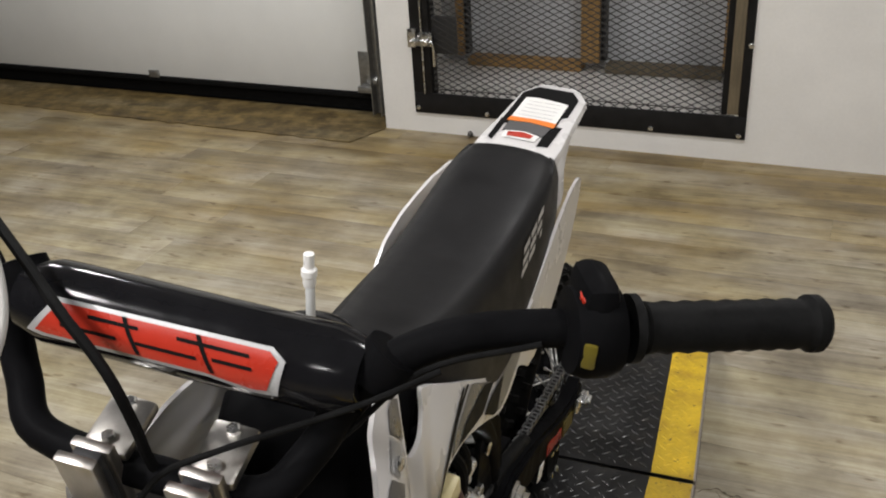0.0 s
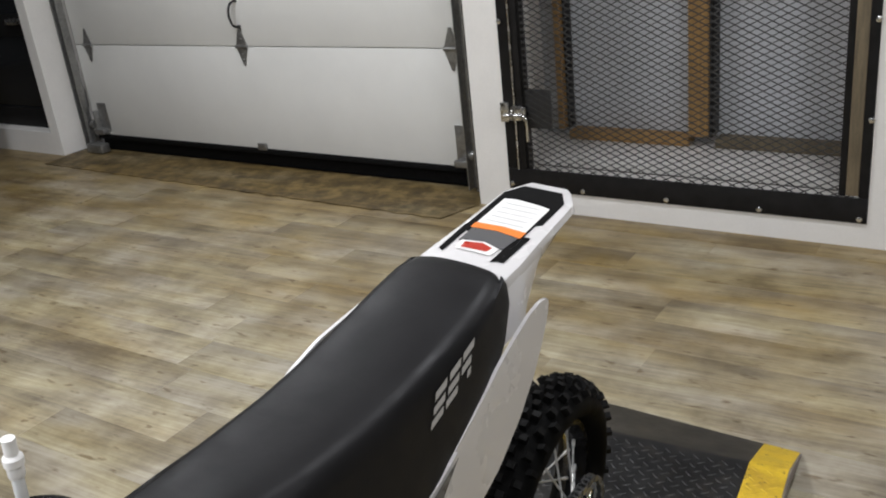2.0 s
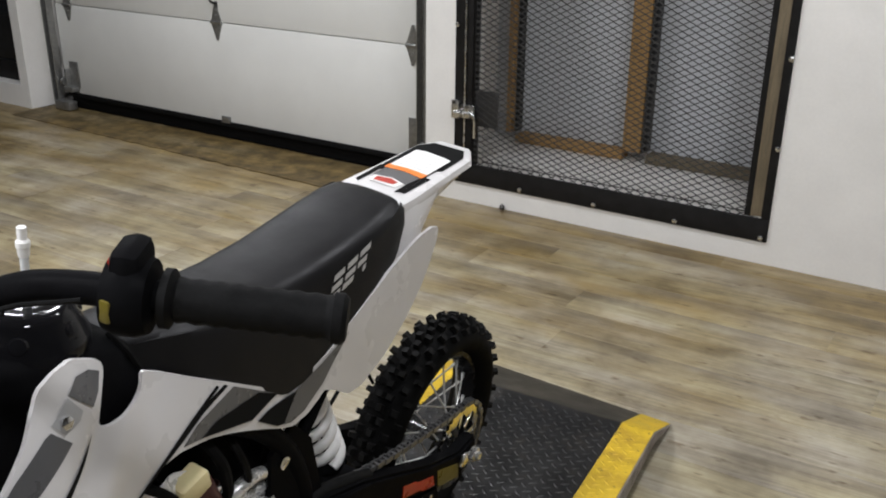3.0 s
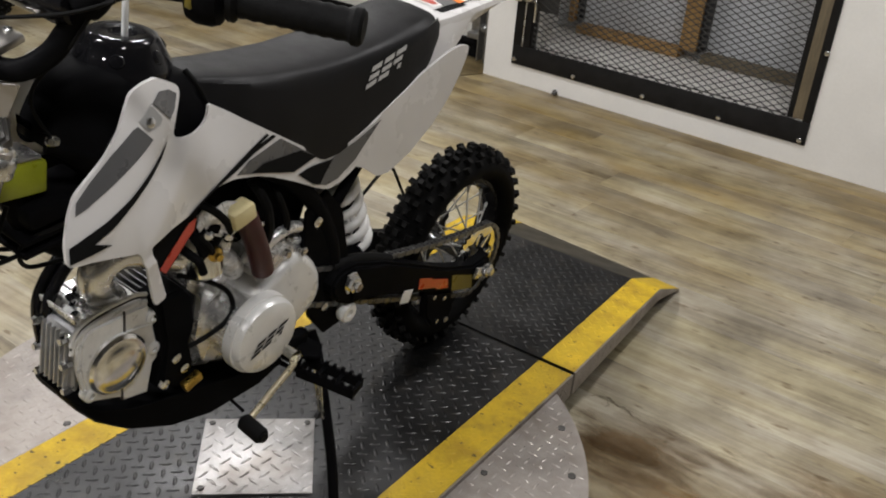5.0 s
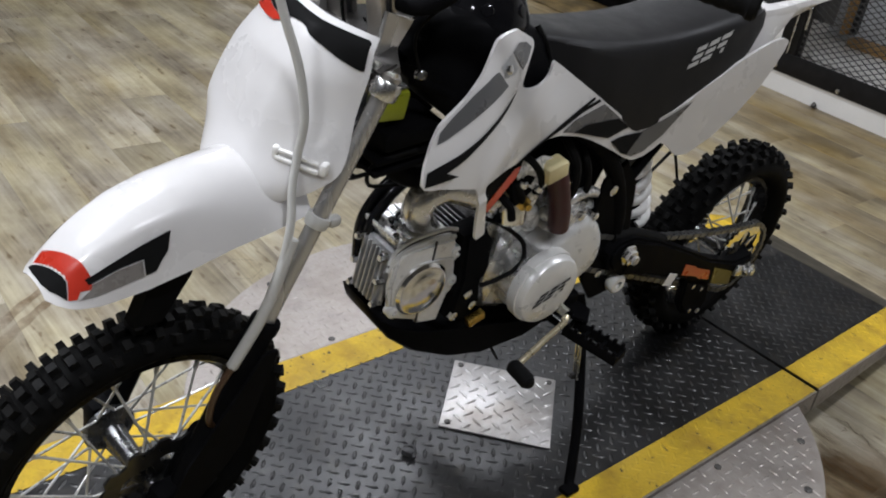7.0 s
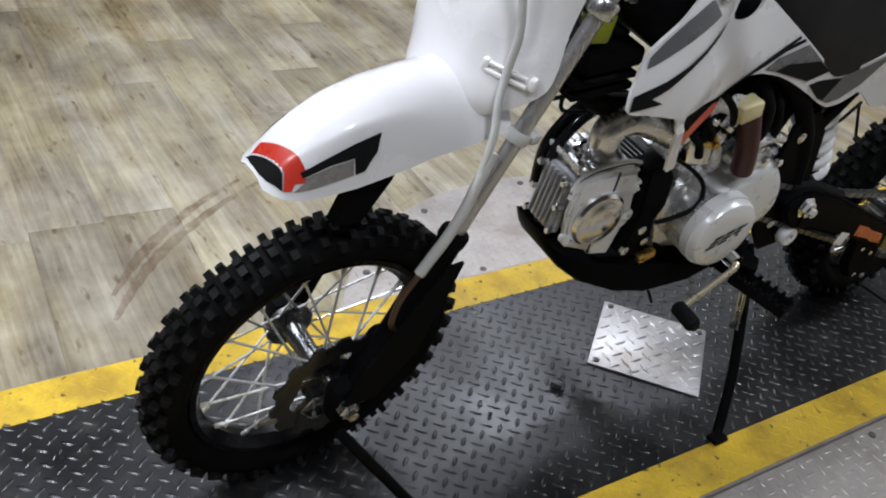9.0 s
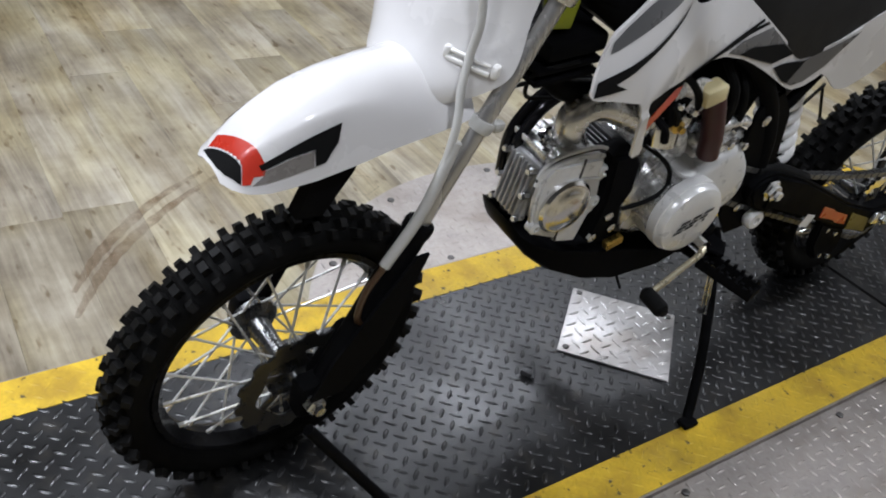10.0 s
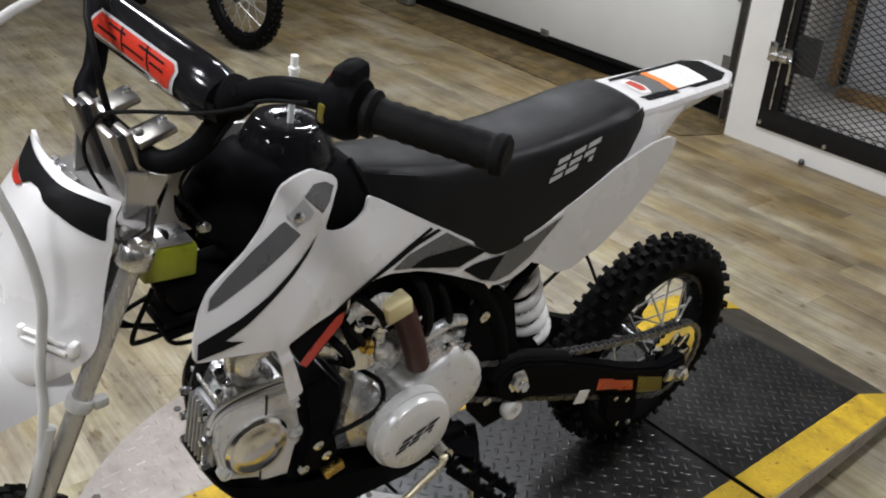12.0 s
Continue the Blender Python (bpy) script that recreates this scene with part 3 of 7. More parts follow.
wall_piece(bm, -7.2, GLASS_L, 0, ROOM_TOP)
add_box(bm, (-2.848, 0.200, 1.125), (0.090, 0.080, 2.25))  # door stop behind the track
structure("wall_north", bm, WALL_WHITE, WALL, "white painted wall with scuffed foot")

# night outside the roller door and the glazed door: closed off close behind
structure("backdrop", box((-1.5, 1.35, 1.4), (11, 0.1, 3)), STEEL_DARK, WALL, "dark closed space behind the wall")

# --- sectional overhead door
door = structure("door_1", box((-1.50, 0.185, 0.045), (2.5, 0.03, 0.085), None, 0.008), RUBBER, WALL, "white sectional overhead garage door with galvanised fittings")
door.name = "door_1"
Z = 0.095
k = 0
while Z < 2.2:
    top = Z + 0.505
    bm = box((-1.50, 0.172, (Z + top) / 2), (2.52, 0.044, top - Z - 0.004), None, 0.004)
    part("panel", bm, DOOR_WHITE, door)
    Z, k = top, k + 1
part("seal_lip", box((-1.50, 0.150, 0.083), (2.50, 0.012, 0.026), None, 0.004), RUBBER, door, "black rubber bottom seal")
part("lock_slot", box((-1.466, 0.146, 0.108), (0.06, 0.012, 0.036), None, 0.004), GALVANISED, door)


def strap_hinge(u, z, half):
    """A door hinge with two pointed leaves and a barrel."""
    pts = [(-0.040, 0.0), (-0.030, 0.018), (-0.006, 0.088), (0.006, 0.088), (0.030, 0.018), (0.040, 0.0), (0.030, -0.018), (0.006, -0.088), (-0.006, -0.088), (-0.030, -0.018)]
    if half:
        pts = [(max(-0.01, x), y) for x, y in pts] if half > 0 else [(min(0.01, x), y) for x, y in pts]
    bm = prism(pts, 0, 0.005, 0.001)
    bmesh.ops.rotate(bm, matrix=Matrix.Rotation(radians(90), 3, "X"), verts=bm.verts)
    bmesh.ops.translate(bm, vec=(u, 0.149, z), verts=bm.verts)
    add_lathe(bm, [(0.008, -0.036), (0.008, 0.036)], (u, 0.144, z), (1, 0, 0), 10)
    for dz in (-0.035, 0.035, -0.06, 0.06):
        add_lathe(bm, [(0.005, 0), (0.004, 0.004)], (u, 0.144, z + dz), (0, -1, 0), 6)
    return part("hinge", bm, GALVANISED, door, "galvanised strap hinge")


for zj in (0.600, 1.105, 1.610):
    for u in (-2.645, -1.483, -0.300):
        strap_hinge(u, zj, 0)
bm = tube([(-1.478, 0.148, 0.815), (-1.485, 0.118, 0.800), (-1.492, 0.108, 0.755), (-1.486, 0.118, 0.705), (-1.480, 0.148, 0.692)], 0.006, 8)
add_box(bm, (-1.478, 0.149, 0.822), (0.022, 0.006, 0.032), None, 0.002)
add_box(bm, (-1.480, 0.149, 0.686), (0.022, 0.006, 0.030), None, 0.002)
part("pull_handle", bm, ANTHRACITE, door, "dark curved pull handle")
# bottom corner brackets with rollers, and the slide lock
for s, u in ((1, -0.285), (-1, -2.66)):
    bm = box((u, 0.146, 0.205), (0.075, 0.006, 0.15), None, 0.002)
    add_box(bm, (u + s * 0.035, 0.128, 0.175), (0.006, 0.04, 0.13), None, 0.002)
    add_lathe(bm, [(0.022, -0.012), (0.024, 0), (0.022, 0.012)], (u + s * 0.060, 0.115, 0.165), (1, 0, 0), 14)
    add_box(bm, (u + s * 0.010, 0.120, 0.125), (0.075, 0.05, 0.028), None, 0.004)
    part("corner_bracket", bm, GALVANISED, door, "galvanised corner bracket with roller")
bm = box((-0.300, 0.135, 0.905), (0.060, 0.03, 0.075), None, 0.004)
add_tube(bm, [(-0.31, 0.12, 0.90), (-0.37, 0.115, 0.905), (-0.41, 0.12, 0.90)], 0.006, 8)
part("slide_lock", bm, GALVANISED, door, "galvanised slide lock")
for s, u in ((1, -0.215), (-1, -2.765)):
    bm = box((u, 0.120, 1.12), (0.045, 0.006, 2.2), None, 0.001)
    add_box(bm, (u + s * 0.020, 0.100, 1.12), (0.005, 0.045, 2.2), None, 0.001)
    add_box(bm, (u - s * 0.020, 0.100, 1.12), (0.005, 0.045, 2.2), None, 0.001)
    add_box(bm, (u + s * 0.035, 0.145, 0.30), (0.03, 0.03, 0.10), None, 0.002)
    add_box(bm, (u + s * 0.035, 0.145, 1.30), (0.03, 0.03, 0.10), None, 0.002)
    part("track", bm, GALVANISED, door, "galvanised vertical door track")
part("foot_bracket", box((-2.70, 0.09, 0.035), (0.13, 0.06, 0.05), None, 0.006), GALVANISED, door)

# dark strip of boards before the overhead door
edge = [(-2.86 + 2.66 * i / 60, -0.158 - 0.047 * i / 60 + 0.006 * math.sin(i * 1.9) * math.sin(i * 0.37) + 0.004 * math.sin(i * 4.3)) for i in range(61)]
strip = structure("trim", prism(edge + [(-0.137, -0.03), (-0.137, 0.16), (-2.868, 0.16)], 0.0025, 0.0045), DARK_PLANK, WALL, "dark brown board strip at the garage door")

# --- glazed door left of the overhead door
gd = structure("door_2", box(((GLASS_L + GLASS_R) / 2, 0.11, 1.115), (GLASS_R - GLASS_L - 0.01, 0.012, 1.96)), GLASS_DARK, WALL, "black framed glass door, dark behind")
for u0, u1, z0, z1 in ((GLASS_L, GLASS_L + 0.07, 0.131, 2.099), (GLASS_R - 0.07, GLASS_R - 0.001, 0.131, 2.099), (GLASS_L + 0.07, GLASS_R - 0.07, 0.131, 0.24), (GLASS_L + 0.07, GLASS_R - 0.07, 1.99, 2.099), (GLASS_L + 0.07, GLASS_R - 0.07, 0.66, 0.78)):
    part("stile", box(((u0 + u1) / 2, 0.10, (z0 + z1) / 2), (u1 - u0, 0.05, z1 - z0), None, 0.004), FRAME_BLACK, gd)
part("door_handle", box((GLASS_R - 0.16, 0.06, 0.745), (0.13, 0.03, 0.035), None, 0.008), ZINC, gd, "bright lever handle")

# --- a black bin stands before the glazed door
bin_ob = thing("waste_bin", pose(-4.42, 1.68, 0.0035), "tall black plastic waste bin on the plank floor", "waste bin")
rings = []
for z, w in ((0.0, 0.150), (0.02, 0.158), (0.30, 0.180), (0.62, 0.200), (0.64, 0.212), (0.67, 0.212)):
    rings.append([Vector((w * math.copysign(abs(math.cos(a)) ** 0.35, math.cos(a)), w * math.copysign(abs(math.sin(a)) ** 0.35, math.sin(a)), z)) for a in [2 * math.pi * k / 32 for k in range(32)]])
part("bin_body", loft(rings), PLASTIC_BLACK, bin_ob)
rings = []
for z, w in ((0.670, 0.216), (0.690, 0.216), (0.735, 0.175), (0.750, 0.110)):
    rings.append([Vector((w * math.copysign(abs(math.cos(a)) ** 0.4, math.cos(a)), w * math.copysign(abs(math.sin(a)) ** 0.4, math.sin(a)), z)) for a in [2 * math.pi * k / 32 for k in range(32)]])
part("bin_lid", loft(rings), PLASTIC_BLACK, bin_ob)

# --- cage: black steel frame, expanded metal, boards and studs behind
cage = thing("mesh_gate", WALL, "black steel gate filled with expanded metal mesh in a white wall", "gate")
bm = box(((0.012 + 1.317) / 2, -0.003, 0.1275), (1.305, 0.008, 0.085), None, 0.0015)
part("bottom_rail", bm, FRAME_BLACK, cage)
part("top_rail", box(((0.012 + 1.317) / 2, -0.003, 2.0), (1.305, 0.008, 0.085), None, 0.0015), FRAME_BLACK, cage)
part("stile", box((0.0535, -0.003, 1.0635), (0.083, 0.008, 1.786), None, 0.0015), FRAME_BLACK, cage)
part("stile", box((1.302, -0.003, 1.0635), (0.030, 0.008, 1.786), None, 0.0015), FRAME_BLACK, cage)
part("inner_stile", box((1.236, 0.020, 1.05), (0.022, 0.035, 1.76), None, 0.002), FRAME_BLACK, cage)
part("inner_stile", box((0.087, 0.022, 1.05), (0.030, 0.035, 1.78), None, 0.002), FRAME_BLACK, cage)
part("hinge_rod", tube([(0.064, -0.014, 0.17), (0.064, -0.014, 1.9)], 0.0035, 8), ZINC, cage, "thin bright rod")
for u, z in [(0.012 + 0.016, 0.107), (0.329, 0.1), (0.654, 0.1), (0.98, 0.1), (1.295, 0.1), (1.311, 0.428), (1.311, 0.734), (1.311, 1.05), (0.022, 0.42), (0.022, 0.736), (0.022, 1.05), (1.311, 1.4), (0.022, 1.4)]:
    bolt(cage, (u, -0.007, z), (0, -1, 0), 0.010, 0.006, ZINC)
# latch with bent bolt and keeper plate
bm = box((0.020, -0.012, 0.395), (0.035, 0.010, 0.075), None, 0.002)
add_box(bm, (0.078, -0.014, 0.392), (0.065, 0.012, 0.055), None, 0.003)
add_tube(bm, [(0.02, -0.026, 0.385), (0.085, -0.026, 0.385), (0.112, -0.028, 0.382), (0.120, -0.030, 0.365), (0.121, -0.030, 0.290)], 0.006, 10)
for u in (0.055, 0.098):
    add_tube(bm, [(u, -0.012, 0.402), (u, -0.034, 0.396), (u, -0.034, 0.374), (u, -0.012, 0.368)], 0.004, 8)
part("latch", bm, ZINC, cage, "bright zinc sliding latch")
part("latch_plate", box((0.150, 0.012, 0.405), (0.115, 0.004, 0.15), None, 0.001), ANTHRACITE, cage, "dark keeper plate")

# expanded metal: rows of long diamonds
GAP_U, GAP_Z = 0.0470, 0.0118


def expanded_metal(u0, u1, z0, z1, y):
    verts, faces = [], []
    w, t = 0.0034, 0.0014

    def strand(a, b):
        d = Vector((b[0] - a[0], 0, b[1] - a[1])).normalized()
        s = Vector((-d.z, 0, d.x)) * (w / 2)
        i = len(verts)
        for q in (a, b):
            c = Vector((q[0], y, q[1]))
            for off in (s + Vector((0, -t, 0)), s + Vector((0, t, 0)), -s + Vector((0, t, 0)), -s + Vector((0, -t, 0))):
                verts.append(tuple(c + off))
        for j in range(4):
            faces.append((i + j, i + (j + 1) % 4, i + 4 + (j + 1) % 4, i + 4 + j))

    nz = int((z1 - z0) / GAP_Z)
    nu = int((u1 - u0) / GAP_U)
    for r in range(nz):
        for c in range(nu):
            u, z = u0 + c * GAP_U, z0 + r * GAP_Z
            if r % 2 == 0:
                strand((u, z), (u + GAP_U / 2, z + GAP_Z))
                strand((u + GAP_U, z), (u + GAP_U / 2, z + GAP_Z))
            else:
                strand((u + GAP_U / 2, z), (u, z + GAP_Z))
                strand((u + GAP_U / 2, z), (u + GAP_U, z + GAP_Z))
    me = bpy.data.meshes.new("mesh_infill")
    me.from_pydata(verts, [], faces)
    me.materials.append(MESH_METAL)
    ob = new("mesh_infill", me)
    ob.parent = cage
    return tagged(ob, "black expanded metal diamond mesh", kind="stuff")


expanded_metal(0.085, 1.262, 0.15, 1.96, 0.006)

# inside of the cage: a deep white sill, boards and studs at its back
structure("wall_inner", box((0.66, 0.515, 1.10), (2.2, 0.02, 1.87)), DRYWALL, WALL, "pale grey board behind the mesh")
structure("window_sill", box((0.66, 0.333, 0.150), (1.9, 0.340, 0.034), None, 0.002), WALL_WHITE, WALL, "white painted sill behind the mesh")
for u, w in ((0.042, 0.027), (0.629, 0.079), (1.207, 0.085)):
    structure("stud", box((u, 0.455, 1.09), (w, 0.085, 1.76), None, 0.002), TIMBER, WALL, "bare pine stud")
structure("trim", box((0.0625, 0.47, 1.09), (0.010, 0.06, 1.76), None, 0.002), FRAME_BLACK, WALL, "black strip beside the stud")
structure("trim", box((0.677, 0.46, 1.09), (0.013, 0.085, 1.76), None, 0.002), FRAME_BLACK, WALL, "black strip beside the stud")
structure("sole_plate", box((0.332, 0.455, 0.186), (0.512, 0.083, 0.036), None, 0.002), TIMBER, WALL, "bare pine sole plate")
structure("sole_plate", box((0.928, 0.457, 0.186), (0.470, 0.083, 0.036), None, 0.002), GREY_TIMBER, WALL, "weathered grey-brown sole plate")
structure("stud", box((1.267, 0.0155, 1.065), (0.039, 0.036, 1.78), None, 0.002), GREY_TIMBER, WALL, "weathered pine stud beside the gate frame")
for s, u in ((-1, -0.085), (1, 1.40)):
    structure("wall_inner", box((u, 0.333, 1.1), (0.02, 0.340, 1.86)), WALL_WHITE, WALL)
part("cable_nub", lathe([(0.010, 0), (0.012, 0.010), (0.006, 0.02)], (0.253, -0.012, 0.004), (0, 0, 1), 8), STEEL_DARK, cage)

# --- ceiling fittings
for x, y, sx, sy, watts in LAMPS:
    fit_ob = thing("ceiling_light", pose(x, y, CEIL), "flat white square ceiling light, lit", "ceiling light", "ceiling lights")
    part("housing", box((0, 0, -0.020), (sx + 0.03, sy + 0.03, 0.04), None, 0.005), PLASTIC_WHITE, fit_ob)
    d = part("diffuser", box((0, 0, -0.0445), (sx, sy, 0.007), None, 0.002), LED, fit_ob, "glowing diffuser")
    ld = bpy.data.lights.new("ceiling_lamp", "AREA")
    ld.shape, ld.size, ld.size_y, ld.energy, ld.color = "RECTANGLE", sx, sy, watts, LAMP_COLOUR
    lo = new("ceiling_lamp", ld)
    lo.matrix_basis = pose(x, y, CEIL - 0.06)

# --- planks: 0.152 m wide, 1.22 m long, laid along the back wall
PW, PL = 0.152, 1.22


def plank_mesh(name, length, width=PW):
    bm = bmesh.new()
    add_box(bm, (0, 0, -0.001), (length - 0.0003, width - 0.0003, 0.006), None, 0.0003)
    finish(bm)
    me = bpy.data.meshes.new(name)
    bm.to_mesh(me)
    bm.free()
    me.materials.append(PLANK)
    return me


PLANK_FULL = plank_mesh("plank", PL)
rng = random.Random(4)
near, far_bm = 0, bmesh.new()
for r in range(-30, 24):
    y = -1.15 + r * PW
    shift = rng.random() * PL
    for c in range(-6, 7):
        x = -1.2 + c * PL + shift
        inside = -3.2 < x < 1.9 and -1.9 < y < 2.0
        m = pose(-1.1206, 1.976, 0, 0, 0, -2.6) @ pose(x + 1.1206, y - 1.976 + 0.05, -0.002 + rng.random() * 0.0004)
        if y - 1.976 + 0.05 > 0.16 - PW / 2:
            continue
        if inside and near < 300:
            ob = new("plank", PLANK_FULL)
            ob.parent = FLOOR
            ob.matrix_basis = m
            near += 1
        else:
            v = bmesh.ops.create_cube(far_bm, size=1)["verts"]
            bmesh.ops.transform(far_bm, matrix=m @ Matrix.Diagonal((PL - 0.0006, PW - 0.0006, 0.006, 1)), verts=v)
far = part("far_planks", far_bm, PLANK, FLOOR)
tagged(far, "wood-look planks further off", kind="stuff")

# tyre scuffs and a crack in the floor
for pts in ([(-0.985, -0.965, 0), (-0.915, -1.085, 0), (-0.849, -1.177, 0), (-0.785, -1.252, 0), (-0.723, -1.311, 0), (-0.654, -1.363, 0), (-0.590, -1.405, 0)],
            [(-1.005, -1.010, 0), (-0.935, -1.128, 0), (-0.866, -1.215, 0), (-0.797, -1.288, 0), (-0.735, -1.340, 0), (-0.665, -1.390, 0)]):
    path = smooth_path(pts, 6)
    bm = bmesh.new()
    prev = None
    for i, p in enumerate(path):
        d = (path[min(i + 1, len(path) - 1)] - path[max(i - 1, 0)]).normalized()
        s = Vector((-d.y, d.x, 0)) * (0.013 + 0.002 * math.sin(i * 1.7)) * (0.35 + 0.65 * math.sin(math.pi * (i + 0.5) / len(path)))
        q = [bm.verts.new(p + s + Vector((0, 0, 0.0022))), bm.verts.new(p - s + Vector((0, 0, 0.0022)))]
        if prev:
            bm.faces.new((prev[0], prev[1], q[1], q[0]))
        prev = q
    ob = part("tyre_scuff", bm, SCUFF, FLOOR)
    ob["kind"] = "stuff"

# worn cracks beside the ramp, and a hexagonal print on the floor
def crack(pts, w0):
    path = smooth_path([(x, y, 0.0024) for x, y in pts], 8)
    bm = bmesh.new()
    prev = None
    for i, p in enumerate(path):
        d = (path[min(i + 1, len(path) - 1)] - path[max(i - 1, 0)]).normalized()
        w = w0 * (0.15 + math.sin(math.pi * i / (len(path) - 1)) * (0.6 + 0.4 * math.sin(i * 1.3)))
        p = p + Vector((-d.y, d.x, 0)) * 0.0016 * math.sin(i * 0.9)
        q = [bm.verts.new(p + Vector((-d.y, d.x, 0)) * w), bm.verts.new(p - Vector((-d.y, d.x, 0)) * w)]
        if prev:
            bm.faces.new((prev[0], prev[1], q[1], q[0]))
        prev = q
    part("crack", bm, CRACK, FLOOR)


crack([(0.250, 0.105), (0.272, 0.124), (0.300, 0.136), (0.322, 0.124), (0.345, 0.126), (0.366, 0.112), (0.392, 0.108), (0.412, 0.098)], 0.0020)
crack([(0.296, 0.128), (0.310, 0.112), (0.306, 0.098)], 0.0012)
crack([(0.446, -0.056), (0.462, -0.046), (0.480, -0.050), (0.500, -0.052), (0.518, -0.062)], 0.0018)
crack([(0.424, -0.090), (0.430, -0.074), (0.444, -0.068)], 0.0014)
crack([(0.640, -0.020), (0.690, -0.010), (0.730, -0.022)], 0.0012)
for x, y, a, b, turn in ((0.66, -0.10, 0.60, 0.26, -8), (0.95, 0.10, 0.50, 0.16, -4), (0.50, -0.36, 0.30, 0.30, 0), (0.42, 0.02, 0.24, 0.17, 0)):
    bm = bmesh.new()
    bmesh.ops.create_grid(bm, x_segments=1, y_segments=1, size=1)
    ob = part("floor_stain", bm, STAIN, FLOOR, "brown worn stain", at=pose(x, y, 0.0021, 0, 0, turn) @ Matrix.Diagonal((a, b, 1, 1)))
    ob["kind"] = "stuff"
bm = bmesh.new()
lo = [bm.verts.new((-0.828 + 0.050 * math.cos(i * math.pi / 3), -0.690 + 0.050 * math.sin(i * math.pi / 3), 0.0024)) for i in range(6)]
hi = [bm.verts.new((-0.828 + 0.0475 * math.cos(i * math.pi / 3), -0.690 + 0.0475 * math.sin(i * math.pi / 3), 0.0024)) for i in range(6)]
for i in range(6):
    j = (i + 1) % 6
    bm.faces.new((lo[i], lo[j], hi[j], hi[i]))
part("hexagon_print", bm, SCUFF, FLOOR)

# ---------------------------------------------------------------- motorcycle lift on a turntable
LX0, LX1, LY0 = -0.340, 0.262, -2.35
BEND_Y, TIP_Y = 0.525, 0.710
STRIPE = 0.077
FALL, SKEW = 0.0676, 0.057  # the ramp falls and runs off square to the deck
lift = thing("motorcycle_lift", pose(0, 0, 0), "low motorcycle lift, black tread plate deck with yellow edges", "motorcycle lift")


def ramp_z(y):
    """Height of the walking surface along the lift."""
    if y <= BEND_Y:
        return DECK - max(0.0, y) * FALL
    t = min(1.0, (y - BEND_Y) / (TIP_Y - BEND_Y))
    return (DECK - BEND_Y * FALL) * (1 - t) + 0.006 * t


def skirt_depth(y):
    return 0.054 - 0.024 * max(0.0, min(1.0, y / BEND_Y)) - 0.027 * max(0.0, min(1.0, (y - BEND_Y) / (TIP_Y - BEND_Y)))


def slab(y0, y1, mat, name, label=""):
    ys = [y0, y1] if y1 <= 0 else [y0, BEND_Y - 0.01, BEND_Y, BEND_Y + 0.012, TIP_Y]
    rings = []
    for y in ys:
        z = ramp_z(y)
        lowest = max(0.002, z - 0.005)
        rings.append([Vector((LX0, y, z)), Vector((LX1, y, z)), Vector((LX1, y, lowest - 0.001)), Vector((LX0, y, lowest - 0.001))])
    return part(name, loft(rings), mat, lift, label)


slab(LY0, -0.005, DECK_BLACK, "deck", "black tread plate deck")
slab(0.005, TIP_Y, DECK_BLACK, "ramp", "black tread plate ramp")
# side skirts of tread plate
for x, s in ((LX1, 1), (LX0, -1)):
    for y0, y1 in ((LY0, -0.005), (0.005, TIP_Y)):
        ys = [y0, y1] if y1 <= 0 else [y0, BEND_Y, TIP_Y - 0.002]
        up = [(y, ramp_z(y) - 0.0002) for y in ys]
        dn = [(y, ramp_z(y) - skirt_depth(y)) for y in reversed(ys)]
        part("side_skirt", side_prism(up + dn, x, x + s * 0.004), SKIRT, lift, "grimy bare tread plate side skirt")
# yellow stripes
for x0, x1 in ((LX0, LX0 + STRIPE), (LX1 - STRIPE, LX1)):
    for y0, y1 in ((LY0, -0.0065), (0.0065, TIP_Y)):
        ys = [y0, y1] if y1 <= 0 else [y0, BEND_Y - 0.01, BEND_Y, BEND_Y + 0.012, TIP_Y]
        rings = [[Vector((x0, y, ramp_z(y) + 0.0010)), Vector((x1, y, ramp_z(y) + 0.0010)), Vector((x1, y, ramp_z(y) - 0.001)), Vector((x0, y, ramp_z(y) - 0.001))] for y in ys]
        part("yellow_stripe", loft(rings), DECK_YELLOW, lift, "worn yellow painted edge stripe")
# structure under the deck
part("under_frame", box(((LX0 + LX1) / 2, -1.1, 0.045), (0.46, 2.2, 0.075), None, 0.004), STEEL_DARK, lift, "dark steel lift frame")


def lozenge(verts, faces, c, ang, length, width, h, slope=0.0):
    """One raised diamond of tread plate."""
    i = len(verts)
    ca, sa = math.cos(ang), math.sin(ang)
    ring = [(1, 0, 0), (0.45, 0.8, 0), (-0.45, 0.8, 0), (-1, 0, 0), (-0.45, -0.8, 0), (0.45, -0.8, 0), (0.55, 0, 1), (-0.55, 0, 1)]
    for a, b, k in ring:
        u, v = a * length / 2, b * width / 2
        dy = u * sa + v * ca
        verts.append((c[0] + u * ca - v * sa, c[1] + dy, c[2] + k * h - (0 if k else 0.0004) + slope * dy))
    faces += [(i, i + 1, i + 6), (i + 1, i + 2, i + 7, i + 6), (i + 2, i + 3, i + 7), (i + 3, i + 4, i + 7), (i + 4, i + 5, i + 6, i + 7), (i + 5, i, i + 6)]


def tread(name, mat, cells, parent, length, width, h, label):
    verts, faces = [], []
    for c, ang, slope in cells:
        lozenge(verts, faces, c, ang, length, width, h, slope)
    me = bpy.data.meshes.new(name)
    me.from_pydata(verts, [], faces)
    for p in me.polygons:
        p.use_smooth = True
    me.materials.append(mat)
    ob = new(name, me)
    ob.parent = parent
    return tagged(ob, label, kind="stuff")


